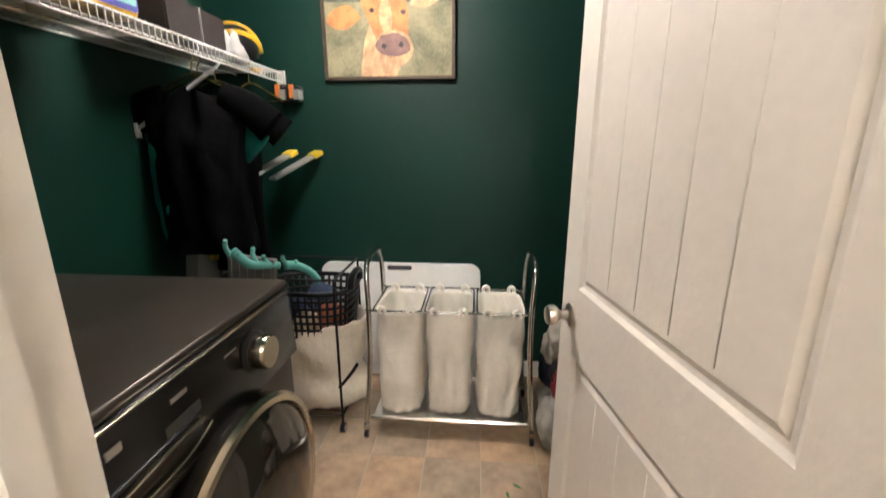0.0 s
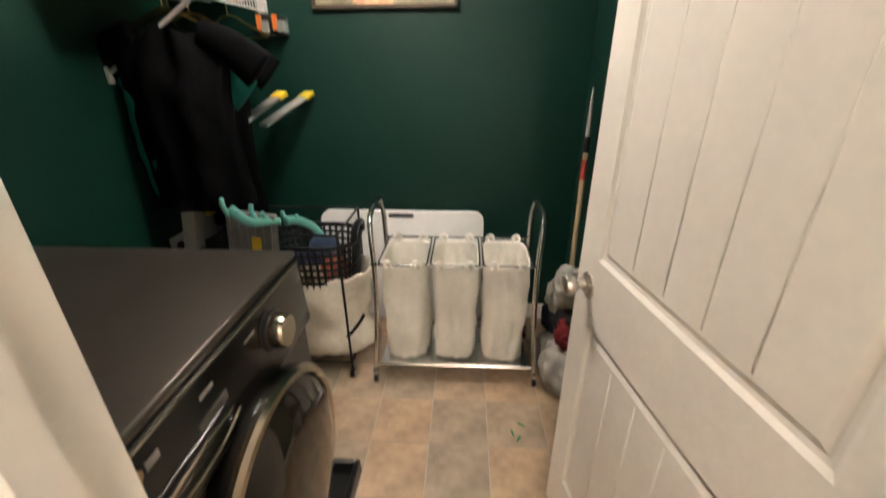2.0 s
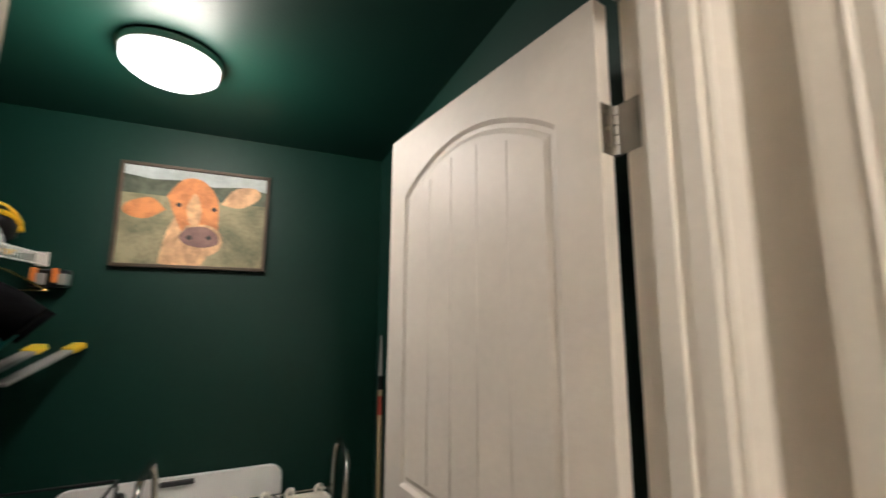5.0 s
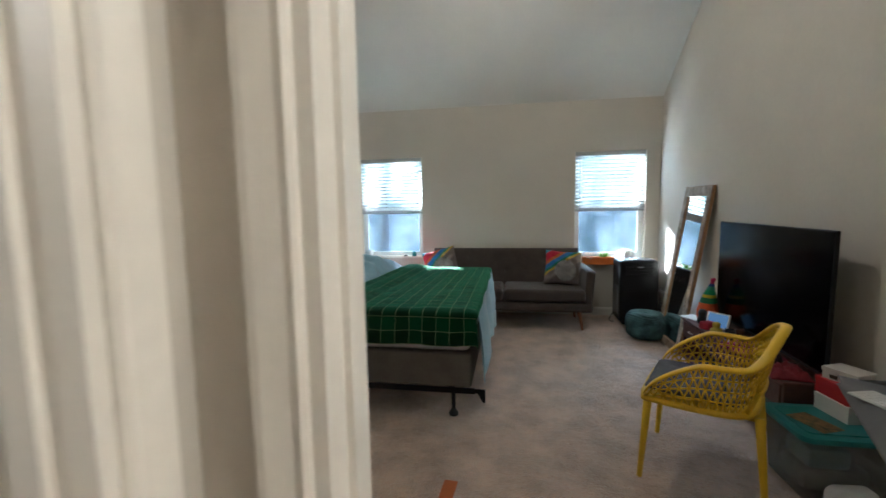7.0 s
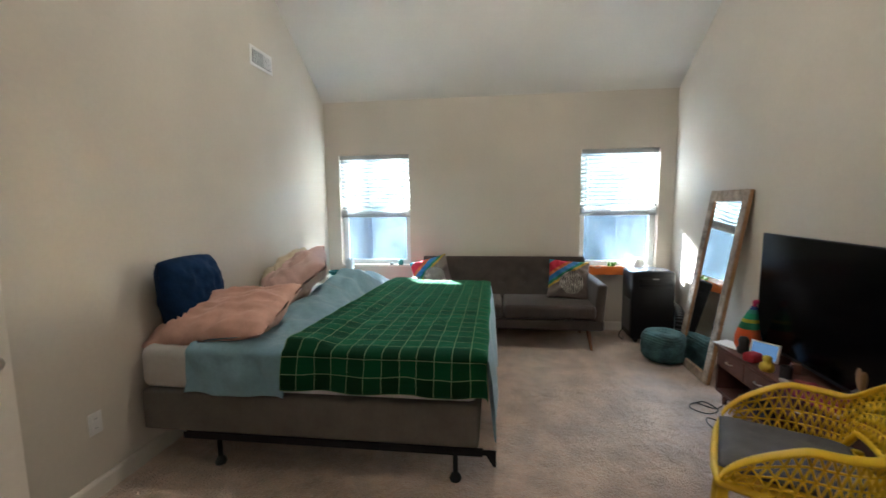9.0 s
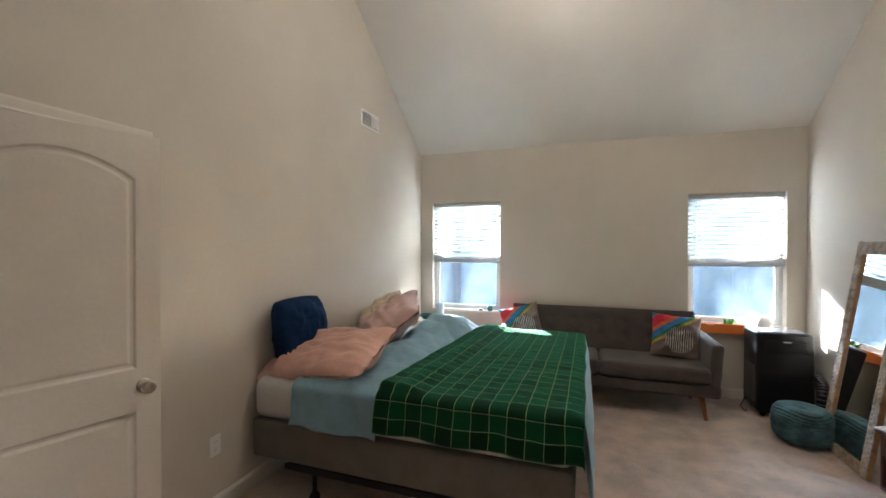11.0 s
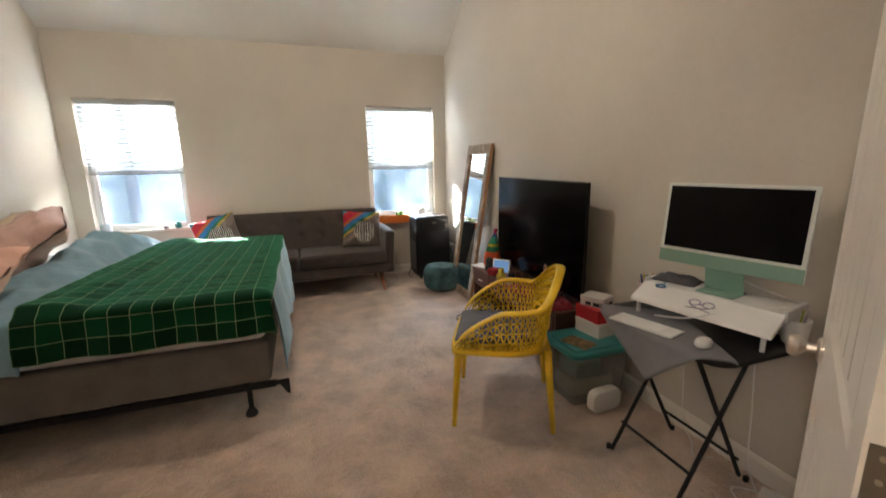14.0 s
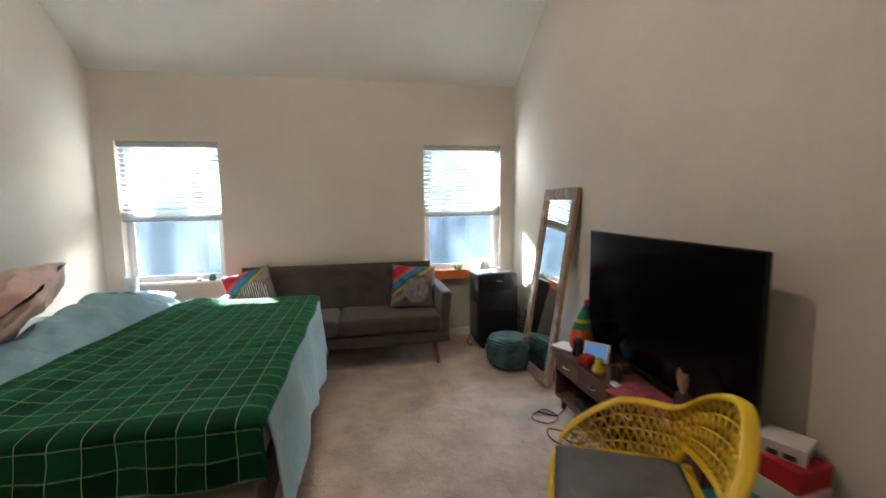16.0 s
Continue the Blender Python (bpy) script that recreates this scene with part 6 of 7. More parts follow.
def sorter():
    ob = thing("laundry_sorter", pose(0, 0, 0), "three-bag laundry sorter on a chrome wheeled frame", "laundry sorter")
    y0, y1, xb, xf_ = -1.125, -.385, .055, .405
    for y, tilt in ((y0, -1), (y1, 1)):
        # bent side tube with its high handle
        pts = curve_pts([(xf_ + .02, y + tilt * .02, .07), (xf_ - .01, y, .35), (xf_ - .02, y - tilt * .005, .62), (xf_ - .04, y + tilt * .004, .78), (xf_ - .10, y + tilt * .012, .845), (xb + .10, y + tilt * .012, .865), (xb + .03, y + tilt * .01, .84), (xb + .01, y, .72), (xb, y, .35), (xb - .02, y + tilt * .015, .07)], 6)
        part("side_tube", TUBE(pts, .0125, 10), CHROME, ob, smooth="all")
        for x in (xf_ + .02, xb - .02):
            c = part("caster", CYL(.024, -.010, .010, pose(x, y + tilt * .02, .024, 90, 0, 0), seg=18, bev=.003), BLACKP, ob)
            part("hub", CYL(.012, -.012, .012, pose(x, y + tilt * .02, .024, 90, 0, 0), seg=14), CHROME, c)
            part("fork", B(x - .012, x + .012, y + tilt * .02 - .013, y + tilt * .02 + .013, .045, .075, bev=.003), CHROME, c)
    for x in (xf_ + .012, xb - .008):
        part("bottom_rail", ROD((x, y0, .105), (x, y1, .105), .011), CHROME, ob)
    part("bottom_shelf", B(xb, xf_, y0 + .01, y1 - .01, .095, .101), CHROME, ob)
    wire = .0045
    dy = (y1 - y0 - .03) / 3
    for k in range(3):
        a, b = y0 + .015 + dy * k + .008, y0 + .015 + dy * (k + 1) - .008
        ring = [(p, q, .640) for p, q in rrect(xf_ - xb - .02, b - a, .03, 4, (xb + xf_) / 2, (a + b) / 2)]
        rg = part("bag_hoop", TUBE(ring, wire, 8, closed=True), CHROME, ob, smooth="all")
        bg = bag(a + .004, b - .004, xb + .02, xf_ - .014, .112, .632, ob, k * 2.3)
        for yy in (a + .045, b - .045):
            for xx in (xf_ - .012, xb + .02):
                part("loop", TUBE(curve_pts([(xx, yy - .013, .625), (xx, yy - .012, .648), (xx + .006, yy, .660), (xx, yy + .012, .648), (xx, yy + .013, .625)]), .010, 6), CANVAS, bg, smooth="all")
        if k < 2:
            part("hoop_spacer", ROD((xf_ - .012, b, .64), (xf_ - .012, b + .016, .64), wire), CHROME, rg)
    for x in (xf_ - .012, xb + .01):
        part("hoop_bar", ROD((x, y0 - .01, .640), (x, y1 + .01, .640), .005), CHROME, ob)


sorter()


def leaning_board():
    ob = thing("folding_table", pose(LX0 + .045, -1.07, .01) @ pose(0, 0, 0, 0, -1.5, 0), "folded white plastic table leaning on the wall", "folding table")
    part("tabletop", xf(EXTR(rrect(.92, .70, .06, 6), .035, bev=.006), pose(0, 0, .35, 0, 0, 0) @ pose(0, 0, 0, 90, 0, 90)), WHITEP, ob, smooth=True)
    part("carry_handle", B(.034, .046, -.07, .07, .665, .69, bev=.006), mat("dark_grey_grip", (.05, .05, .055), .5), ob)


leaning_board()


# ---------- black wheeled cart with basket and canvas bag ----------
def cart():
    ob = thing("wire_cart", pose(0, 0, 0), "black steel wheeled hamper frame", "cart")
    x0, x1, y0, y1 = .02, .40, -1.80, -1.27
    for x in (x0, x1):
        for y in (y0, y1):
            part("post", ROD((x, y, .05), (x, y, .78), .006), BLACKM, ob)
            c = part("caster", CYL(.024, -.010, .010, pose(x, y, .024, 90, 0, 0), seg=18), BLACKP, ob)
            part("hub", CYL(.011, -.012, .012, pose(x, y, .024, 90, 0, 0), seg=12), NICKEL, c)
    for z in (.09, .78):
        for a, b in (((x0, y0), (x1, y0)), ((x1, y0), (x1, y1)), ((x1, y1), (x0, y1)), ((x0, y1), (x0, y0))):
            part("rail", ROD((*a, z), (*b, z), .006), BLACKM, ob)
    for k in range(5):
        x = x0 + (x1 - x0) * (k + .5) / 5
        part("floor_wire", ROD((x, y0, .09), (x, y1, .09), .003), BLACKM, ob)


cart()


def slouch_bag():
    def f(u, v):
        a = 2 * math.pi * u
        c, s = math.cos(a), math.sin(a)
        z = .105 + .40 * v
        r = 1 + .10 * math.sin(v * 9 + .6) * (1 - v) + .10 * nz(c, s, v * 2.2, 1.5) - .10 * (v - .3) ** 2
        x = .215 + c * .165 * r
        y = -1.425 + s * .225 * r
        if v > .8:
            y += .06 * (v - .8) / .2 * max(0, s)
            z += .06 * max(0, s) * (v - .8) / .2
        return (x, y, z - .02 * nz(c * 2, s * 2, v, 2))
    bm = GRID(60, 30, f, closed_u=True)
    ob = thing("canvas_hamper_bag", pose(0, 0, 0), "slouching cream canvas bag inside the black cart", "laundry bag")
    o = part("bag", bm, CANVAS2, ob, smooth="all")
    md = o.modifiers.new("thick", 'SOLIDIFY')
    md.thickness = .005
    part("bag_bottom", EXTR(rrect(.28, .40, .12, 6), .01, pose(.215, -1.425, .098)), CANVAS2, ob)
    part("strap", TUBE(curve_pts([(.36, -1.29, .22), (.385, -1.26, .26), (.375, -1.22, .31), (.34, -1.20, .34)]), .008, 6), BLACKP, ob, "dark printed strap", smooth="all")


slouch_bag()


def perforated_basket():
    ob = thing("laundry_basket", pose(.215, -1.45, .42), "black perforated laundry basket full of clothes", "laundry basket")
    n, rows = 44, 7

    def ringpt(i, z, k=1.0):
        a = 2 * math.pi * i / n
        p = 3.0
        c, s = math.cos(a), math.sin(a)
        rr = (abs(c) ** p + abs(s) ** p) ** (-1 / p)
        g = .86 + .14 * z / .30
        return Vector((rr * c * .165 * g * k, rr * s * .225 * g * k, z))
    for j in range(rows + 1):
        z = .02 + .26 * j / rows
        part("hoop", TUBE([ringpt(i, z) for i in range(n)], .0075 if j < rows else .012, 6, closed=True), BLACKP, ob, smooth="all")
    for i in range(n):
        part("rib", TUBE([ringpt(i, .01), ringpt(i, .15), ringpt(i, .285)], .0072, 5), BLACKP, ob, smooth="all")
    for s in (-1, 1):
        pts = curve_pts([(-.08, s * .222, .285), (-.065, s * .226, .335), (0, s * .228, .352), (.065, s * .226, .335), (.08, s * .222, .285)])
        part("handle", TUBE(pts, .016, 8), BLACKP, ob, smooth="all")
    part("bottom", EXTR(rrect(.27, .38, .10, 6), .006, pose(0, 0, .004)), BLACKP, ob)
    for k, (dx, dy, dz, c) in enumerate(((0, -.08, .06, (.02, .035, .09)), (.02, .09, .05, (.30, .07, .03)), (-.05, .02, .13, (.03, .05, .10)), (.06, -.02, .02, (.42, .34, .22)))):
        t = bmesh.new()
        bmesh.ops.create_icosphere(t, subdivisions=3, radius=.085)
        for v in t.verts:
            v.co *= 1 + .28 * nz(*v.co, s=14)
            v.co += Vector((dx, dy, dz + .05))
        part("clothes", t, mat("clothes_%d" % k, c, .9, var=.2, bump=.3, bscale=20), ob, "rumpled clothes", smooth="all")


perforated_basket()
def rubber_glove(path, fingers, label):
    """A limp glove: a thick cuff and palm with a row of fingers."""
    bm = TUBE(curve_pts(path, 6), lambda k: .021 - .004 * k, 10)
    for x, y, z, dx, dz in fingers:
        TUBE(curve_pts([(x, y, z), (x + dx * .6, y - .012, z + dz * .6), (x + dx, y - .006, z + dz)], 4), lambda k: .011 - .002 * k, 8, bm=bm)
    solid("rubber_glove", bm, MINT, label, "glove", smooth="all")


MINT = mat("mint_rubber", (.13, .40, .35), .6, var=.12, scale=8)
rubber_glove([(.56, -1.62, .95), (.52, -1.58, .885), (.46, -1.54, .865), (.42, -1.50, .852)], ((.57, -1.625, .93, .01, .07), (.53, -1.59, .90, .03, .045), (.49, -1.56, .875, .012, .075), (.45, -1.53, .865, .03, .045)), "mint green rubber glove draped on the basket")
rubber_glove([(.40, -1.485, .845), (.36, -1.455, .835), (.31, -1.41, .79), (.29, -1.38, .735)], ((.39, -1.48, .85, .02, .04), (.35, -1.44, .825, .02, .035)), "mint green rubber glove hanging over the basket rim")


# ---------- wire shelf and what stands on it ----------
SHZ, SHY = 1.735, -1.685
WIREW = mat("white_coated_wire", (0.62, 0.61, 0.58), 0.4, var=0.04)


def wire_shelf():
    ob = thing("wire_shelf", pose(0, 0, 0), "white coated wire shelf along the wall", "shelf")
    xa, xb = LX0 + .01, 1.70
    for y, z in ((LY0 + .02, SHZ), (LY0 + .15, SHZ - .004), (SHY - .10, SHZ - .004), (SHY, SHZ), (SHY + .002, SHZ - .048)):
        part("long_wire", ROD((xa, y, z), (xb, y, z), .0040), WIREW, ob)
    first = None
    n = 72
    for k in range(n):
        x = xa + (xb - xa) * (k + .5) / n
        if first is None:
            first = part("cross_wire", TUBE([(0, LY0 + .02, SHZ + .004), (0, SHY, SHZ + .004), (0, SHY + .004, SHZ), (0, SHY + .004, SHZ - .050)], .0022, 5), WIREW, ob)
            o = first
        else:
            o = new("cross_wire", first.data)
            o.parent = ob
        o.matrix_basis = pose(x, 0, 0)
    for x in (.39, 1.45):
        br = part("brace", TUBE([(x, SHY + .0, SHZ - .05), (x - .0, SHY - .02, SHZ - .07), (x - .01, LY0 + .012, SHZ - .30)], .0085, 6), WIREW, ob)
        part("brace_foot", B(x - .022, x + .004, LY0, LY0 + .012, SHZ - .34, SHZ - .28, bev=.002), WIREW, br)
    part("end_bracket", B(LX0, LX0 + .02, SHY - .03, SHY + .015, SHZ - .055, SHZ + .012, bev=.003), WIREW, ob)


wire_shelf()
YJUG = mat("yellow_jug_plastic", (0.72, 0.40, 0.01), 0.38, var=0.05)
LABELB = mat("blue_label", (0.045, 0.045, 0.22), 0.45, var=0.15)
LABELG = mat("green_label", (0.18, 0.42, 0.34), 0.45, var=0.15)
SZ = SHZ + .0065


def jug(m, w, d, h, label, cap=None):
    ob = thing("detergent_jug", m, label, "detergent jug")
    bm = B(-w / 2, w / 2, -d / 2, d / 2, 0, h * .70, bev=.028, seg=4)
    part("body", bm, YJUG, ob, smooth=True)
    bm = B(-w * .5, w * .12, -d * .36, d * .36, h * .62, h * .86, bev=.03, seg=4)
    part("shoulder", bm, YJUG, ob, smooth=True)
    part("handle", TUBE(curve_pts([(-w * .10, 0, h * .83), (w * .10, 0, h * .87), (w * .30, 0, h * .80), (w * .34, 0, h * .68)]), .017, 10), YJUG, ob, smooth="all")
    part("cap", LATHE([(0, 0), (.038, 0), (.040, .005), (.036, h * .15), (0, h * .15)], 22, pose(-w * .28, 0, h * .85)), cap or mat("purple_cap", (.10, .05, .20), .4), ob, smooth=True)
    lb = part("label", xf(EXTR(rrect(w * .56, h * .50, .012), .0015), pose(-w * .16, d / 2 - .0002, h * .33, -90, 0, 0)), LABELB, ob, "blue printed label")
    part("label_band", xf(EXTR(rrect(w * .52, h * .13, .006), .0012), pose(-w * .16, d / 2 + .0012, h * .22, -90, 0, 0)), LABELG, lb)
    for k in range(3):
        part("label_text", B(-w * .36, w * .04, d / 2 + .0012, d / 2 + .0022, h * (.34 + .045 * k), h * (.355 + .045 * k)), bpy.data.materials["grey_print"], lb)
    return ob


jug(pose(.85, -1.79, SZ, 0, 0, -6), .26, .14, .25, "yellow detergent jug with a blue label")
jug(pose(1.10, -1.90, SZ, 0, 0, 6), .18, .15, .33, "tall yellow detergent jug with a handle", YJUG)


def bottle(m, label):
    ob = thing("spray_bottle", m, label, "bottle")
    part("body", LATHE([(0, 0), (.036, 0), (.040, .006), (.040, .12), (.032, .16), (.016, .185), (.015, .20), (0, .20)], 24), WHITEP, ob, smooth=True)
    part("label", LATHE([(.0405, .02), (.0405, .105)], 24), mat("purple_label", (.26, .05, .34), .45), ob)
    part("cap", LATHE([(0, .20), (.018, .20), (.018, .235), (0, .24)], 20), WHITEP, ob, smooth=True)


bottle(pose(1.045, -1.725, SZ), "white bottle with a purple label on the shelf")


def framed_card():
    ob = thing("framed_print", pose(.88, LY0 + .075, SZ) @ pose(0, 0, 0, 8, 0, 0), "white framed bright abstract print on the shelf", "picture")
    part("backing", B(-.17, .17, -.012, 0, 0, .50, bev=.002), mat("dark_grey_back", (.08, .08, .085), .6), ob)
    part("mount", B(-.155, .155, 0, .004, .01, .47), CARDW, ob)
    pr = part("print", B(-.08, .08, .004, .006, .14, .40), mat("abstract_print", (.42, .05, .03), .5, var=.6, scale=9, col2=(.06, .03, .16), ramp=(.55, .75)), ob)


framed_card()
solid("glass_jar", LATHE([(0, 0), (.035, 0), (.038, .01), (.038, .07), (.030, .085), (.030, .10), (0, .10)], 22), mat("cloudy_glass_jar", (.55, .50, .46), .2, var=.1), "cloudy glass jar behind the jug", "jar", m=pose(.80, -1.97, SZ + .0), smooth=True)


def fabric_bin():
    ob = thing("fabric_bin", pose(.42, -1.86, SZ), "dark brown fabric storage bin on the shelf", "bin")
    mm = mat("dark_brown_fabric", (.020, .014, .012), .8, var=.2, scale=10, bump=.2, bscale=200)
    for b in ((-.17, .17, .125, .135, 0, .135), (-.17, .17, -.135, -.125, 0, .135), (-.17, -.16, -.125, .125, 0, .135), (.16, .17, -.125, .125, 0, .135), (-.16, .16, -.125, .125, 0, .006)):
        part("panel", B(*b, bev=.002), mm, ob)
    part("corner_piping", ROD((-.01, .137, 0), (-.01, .137, .135), .004), mat("grey_piping", (.16, .15, .15), .7), ob)


fabric_bin()


# stands for a yellow and black drill-like tool, shaped as a helmet
def helmet():
    ob = thing("helmet_shaped_tool", pose(-.05, -1.86, SZ + .09) @ pose(0, 0, 0, 10, 20, 30), "yellow and black drill-like tool, shaped as a helmet, on the shelf", "helmet")
    part("shell", LATHE([(.105, -.05), (.115, -.01), (.108, .04), (.08, .085), (.04, .108), (0, .114)], 26), BLACKP, ob, smooth="all")
    for a in (-40, 0, 40):
        pts = [(.118 * math.cos(radians(k)) , 0, .118 * math.sin(radians(k)) - .01) for k in range(-10, 191, 20)]
        part("yellow_rib", xf(TUBE(pts, .015, 8), pose(0, 0, 0, 0, 0, 90) @ pose(0, 0, 0, a, 0, 0)), YJUG, ob, smooth="all")
    part("strap", TUBE(curve_pts([(.09, .04, -.04), (.10, .07, -.09), (.08, .09, -.085)]), .012, 6), YJUG, ob, smooth="all")


helmet()
crumple("white_rag", pose(.16, -1.76, SZ, 0, 0, 10), .14, .12, .13, mat("grey_white_cloth", (.50, .50, .50), .9), "grey-white striped cloth bundle on the shelf", "cloth", 12)


# ---------- hanging clothes ----------
BLACKC = mat("black_cotton", (0.0025, 0.0025, 0.003), 0.95, var=0.3, scale=6, bump=.3, bscale=18, spec=.08)
TEALC = mat("teal_scrub_cloth", (0.02, 0.25, 0.22), 0.85, var=0.15, scale=6, bump=.3, bscale=18)
GOLD = mat("gold_wire", (0.80, 0.55, 0.22), 0.25, 1.0, var=0.05)


def shirt_mesh(seed, w, ln):
    def f(u, v):
        a = 2 * math.pi * u
        c, s = math.cos(a), math.sin(a)
        z = -.03 - ln * v
        half = w * (.42 + .58 * min(1, v * 5) ** .5) * (1 - .10 * v)
        th = .025 + .075 * min(1, v * 3)
        x = c * half * (1 + .05 * math.sin(v * 7 + seed)) + .02 * nz(s, v, seed, 3)
        y = s * th * (1 + .3 * nz(c * 2, v * 3, seed, 2)) + .012 * math.sin(c * 9 + seed)
        return (x, y, z - .05 * abs(c) * max(0, 1 - v * 6))
    return GRID(48, 26, f, closed_u=True)


def hanging(m, seed, w, ln, cloth, label):
    ob = thing("hanging_shirt", m, label, "shirt", "clothes hanging under the shelf")
    o = part("cloth", shirt_mesh(seed, w, ln), cloth, ob, smooth="all")
    for sg in (-1, 1):
        bm = TUBE(curve_pts([(sg * w * .62, 0, -.075), (sg * (w + .03), 0, -.125), (sg * (w + .115), .01, -.20)]), lambda k: .055 + .022 * k, 14)
        for v in bm.verts:
            v.co.y = v.co.y * .55 + .010 * nz(v.co.x * 9, v.co.z * 9, seed)
        part("sleeve", bm, cloth, ob, smooth="all")
    return ob


def hanger(m):
    ob = thing("clothes_hanger", m, "gold wire clothes hanger under the shelf", "hanger", "gold hangers")
    part("hook", TUBE(curve_pts([(0, 0, -.02), (0, 0, .02), (.010, 0, .035), (.018, 0, .055), (.006, 0, .070), (-.010, 0, .062)]), .0028, 6), GOLD, ob, smooth="all")
    part("shoulder_bar", TUBE(curve_pts([(-.20, 0, -.105), (-.10, 0, -.055), (0, 0, -.018), (.10, 0, -.055), (.20, 0, -.105)]), .005, 6), GOLD, ob, smooth="all")
    part("lower_bar", ROD((-.20, 0, -.105), (.20, 0, -.105), .003), GOLD, ob)


HZ0 = SHZ - .07
hanging(pose(.37, -1.825, HZ0 - .03, 0, 0, 87), 1, .215, .70, BLACKC, "black short-sleeved shirt on a gold hanger")
hanging(pose(.325, -1.90, HZ0 - .12, 0, 0, 88), 4, .20, .56, TEALC, "teal scrub top mostly behind a black shirt")
hanging(pose(.19, -1.83, HZ0 - .05, 0, 0, 92), 7, .17, .80, BLACKC, "long black shirt on a gold hanger")
for k, (x, a) in enumerate(((.19, 92), (.29, 90), (.37, 87), (.10, 70))):
    hanger(pose(x, (-1.83, -1.845, -1.815, -1.72)[k], HZ0, 0, 0, a))


def folded_stool():
    """A folded ribbed plastic step stool, on its edge behind the washer."""
    ob = thing("folded_step_stool", pose(.435, -1.705, 0, -6, 0, 0), "folded grey ribbed plastic step stool behind the washer", "step stool")
    part("panel", B(-.018, .018, -.105, .105, .0, .90, bev=.006, seg=2), STOOLG, ob)
    for k in range(6):
        y = -.088 + .035 * k
        part("rib", B(.017, .024, y - .006, y + .006, .02, .885, bev=.002), STOOLG, ob)
    part("strap", B(.0235, .0265, .005, .045, .45, .80, bev=.001), YELLOWT, ob, "yellow strip")


STOOLG = mat("grey_ribbed_plastic", (0.17, 0.165, 0.155), 0.6, var=0.2, scale=14)
YELLOWT = mat("yellow_strip", (0.72, 0.50, 0.02), 0.5, var=0.1)
folded_stool()


# ---------- tools on the back wall, pole, picture ----------
TOOLG = mat("grey_tool_plastic", (0.26, 0.26, 0.25), 0.5, var=0.1)


def scraper(m, label):
    ob = thing("putty_knife", m, label, "hand tool", "grey and yellow tools on the wall")
    part("blade", B(0, .27, -.03, .03, -.008, .008, bev=.004), TOOLG, ob)
    part("grip", B(.27, .33, -.032, .032, -.014, .014, bev=.006), mat("tool_yellow", (.70, .50, .02), .45) if "tool_yellow" not in bpy.data.materials else bpy.data.materials["tool_yellow"], ob, "yellow end cap", smooth=True)


def place(a, b):
    a, b = Vector(a), Vector(b)
    return Matrix.Translation(a) @ (b - a).to_track_quat("X", "Z").to_matrix().to_4x4()


scraper(place((.20, -1.72, 1.215), (-.09, -1.62, 1.33)), "long grey tool with a yellow cap, hung on the wall")
scraper(place((.09, -1.66, 1.20), (-.16, -1.52, 1.32)), "long dark grey tool with yellow cap, hung up")


def charger():
    ob = thing("wall_charger", pose(LX0 + .002, -1.66, 1.64), "orange and black battery charger on the wall", "charger")
    part("housing", B(0, .07, -.045, .085, -.055, .025, bev=.010), BLACKP, ob, smooth=True)
    for y in (-.03, .045):
        part("orange_band", B(.065, .078, y - .012, y + .012, -.035, .030, bev=.003), ORANGE, ob)
        part("tool_head", B(.03, .09, y + .014, y + .044, -.045, .005, bev=.004), TOOLG, ob)
    part("cord", TUBE(curve_pts([(.01, -.04, -.05), (.012, -.045, -.20), (.01, -.04, -.34)]), .003, 6), BLACKP, ob)


charger()


def sandpaper_box():
    ob = thing("caulk_tool", pose(.30, -1.90, 1.0), "grey plastic tool case standing behind the washer", "tool case")
    part("case", xf(B(-.09, .09, -.03, .03, -.30, .02, bev=.008), pose(0, 0, 0, 0, -14, 0)), TOOLG, ob, smooth=True)
    part("yellow_clip", xf(B(-.025, .025, .03, .05, -.16, -.02, bev=.008), pose(0, 0, 0, 0, -10, 0)), bpy.data.materials["tool_yellow"], ob, smooth=True)
    part("rib", xf(B(-.085, -.065, .03, .045, -.28, .01, bev=.004), pose(0, 0, 0, 0, -14, 0)), mat("tool_rib", (.12, .12, .12), .5), ob)
    part("base", B(-.10, .10, -.05, .05, -1.0, -.25, bev=.01), BLACKP, ob, "black stand", smooth=True)


sandpaper_box()
pl = thing("valve_plate", pose(.28, LY0 + .001, .665, 0, 0, 0), "white wall plate with a round dark hole", "wall plate")
part("plate", B(-.055, .055, 0, .008, -.055, .055, bev=.003), WHITEP, pl)
part("hole", CYL(.026, 0, .003, pose(0, .0075, 0, -90, 0, 0), seg=22), BLACKGAP, pl)


def pole():
    ob = thing("cleaning_pole", place((.30, -.21, .002), (.07, -.165, 1.36)), "wooden pole with a grey metal tip, leaning", "pole")
    part("shaft", ROD((0, 0, 0), (1.10, 0, 0), .0125), mat("pale_wood_pole", (.52, .40, .24), .6, var=.15), ob)
    part("grip_band", ROD((.98, 0, 0), (1.07, 0, 0), .0132), mat("red_band", (.40, .06, .04), .5), ob)
    part("collar", ROD((1.10, 0, 0), (1.17, 0, 0), .014), BLACKP, ob)
    part("tip", ROD((1.17, 0, 0), (1.375, 0, 0), .0125, r2=.004), TOOLG, ob, "grey metal tip")


pole()


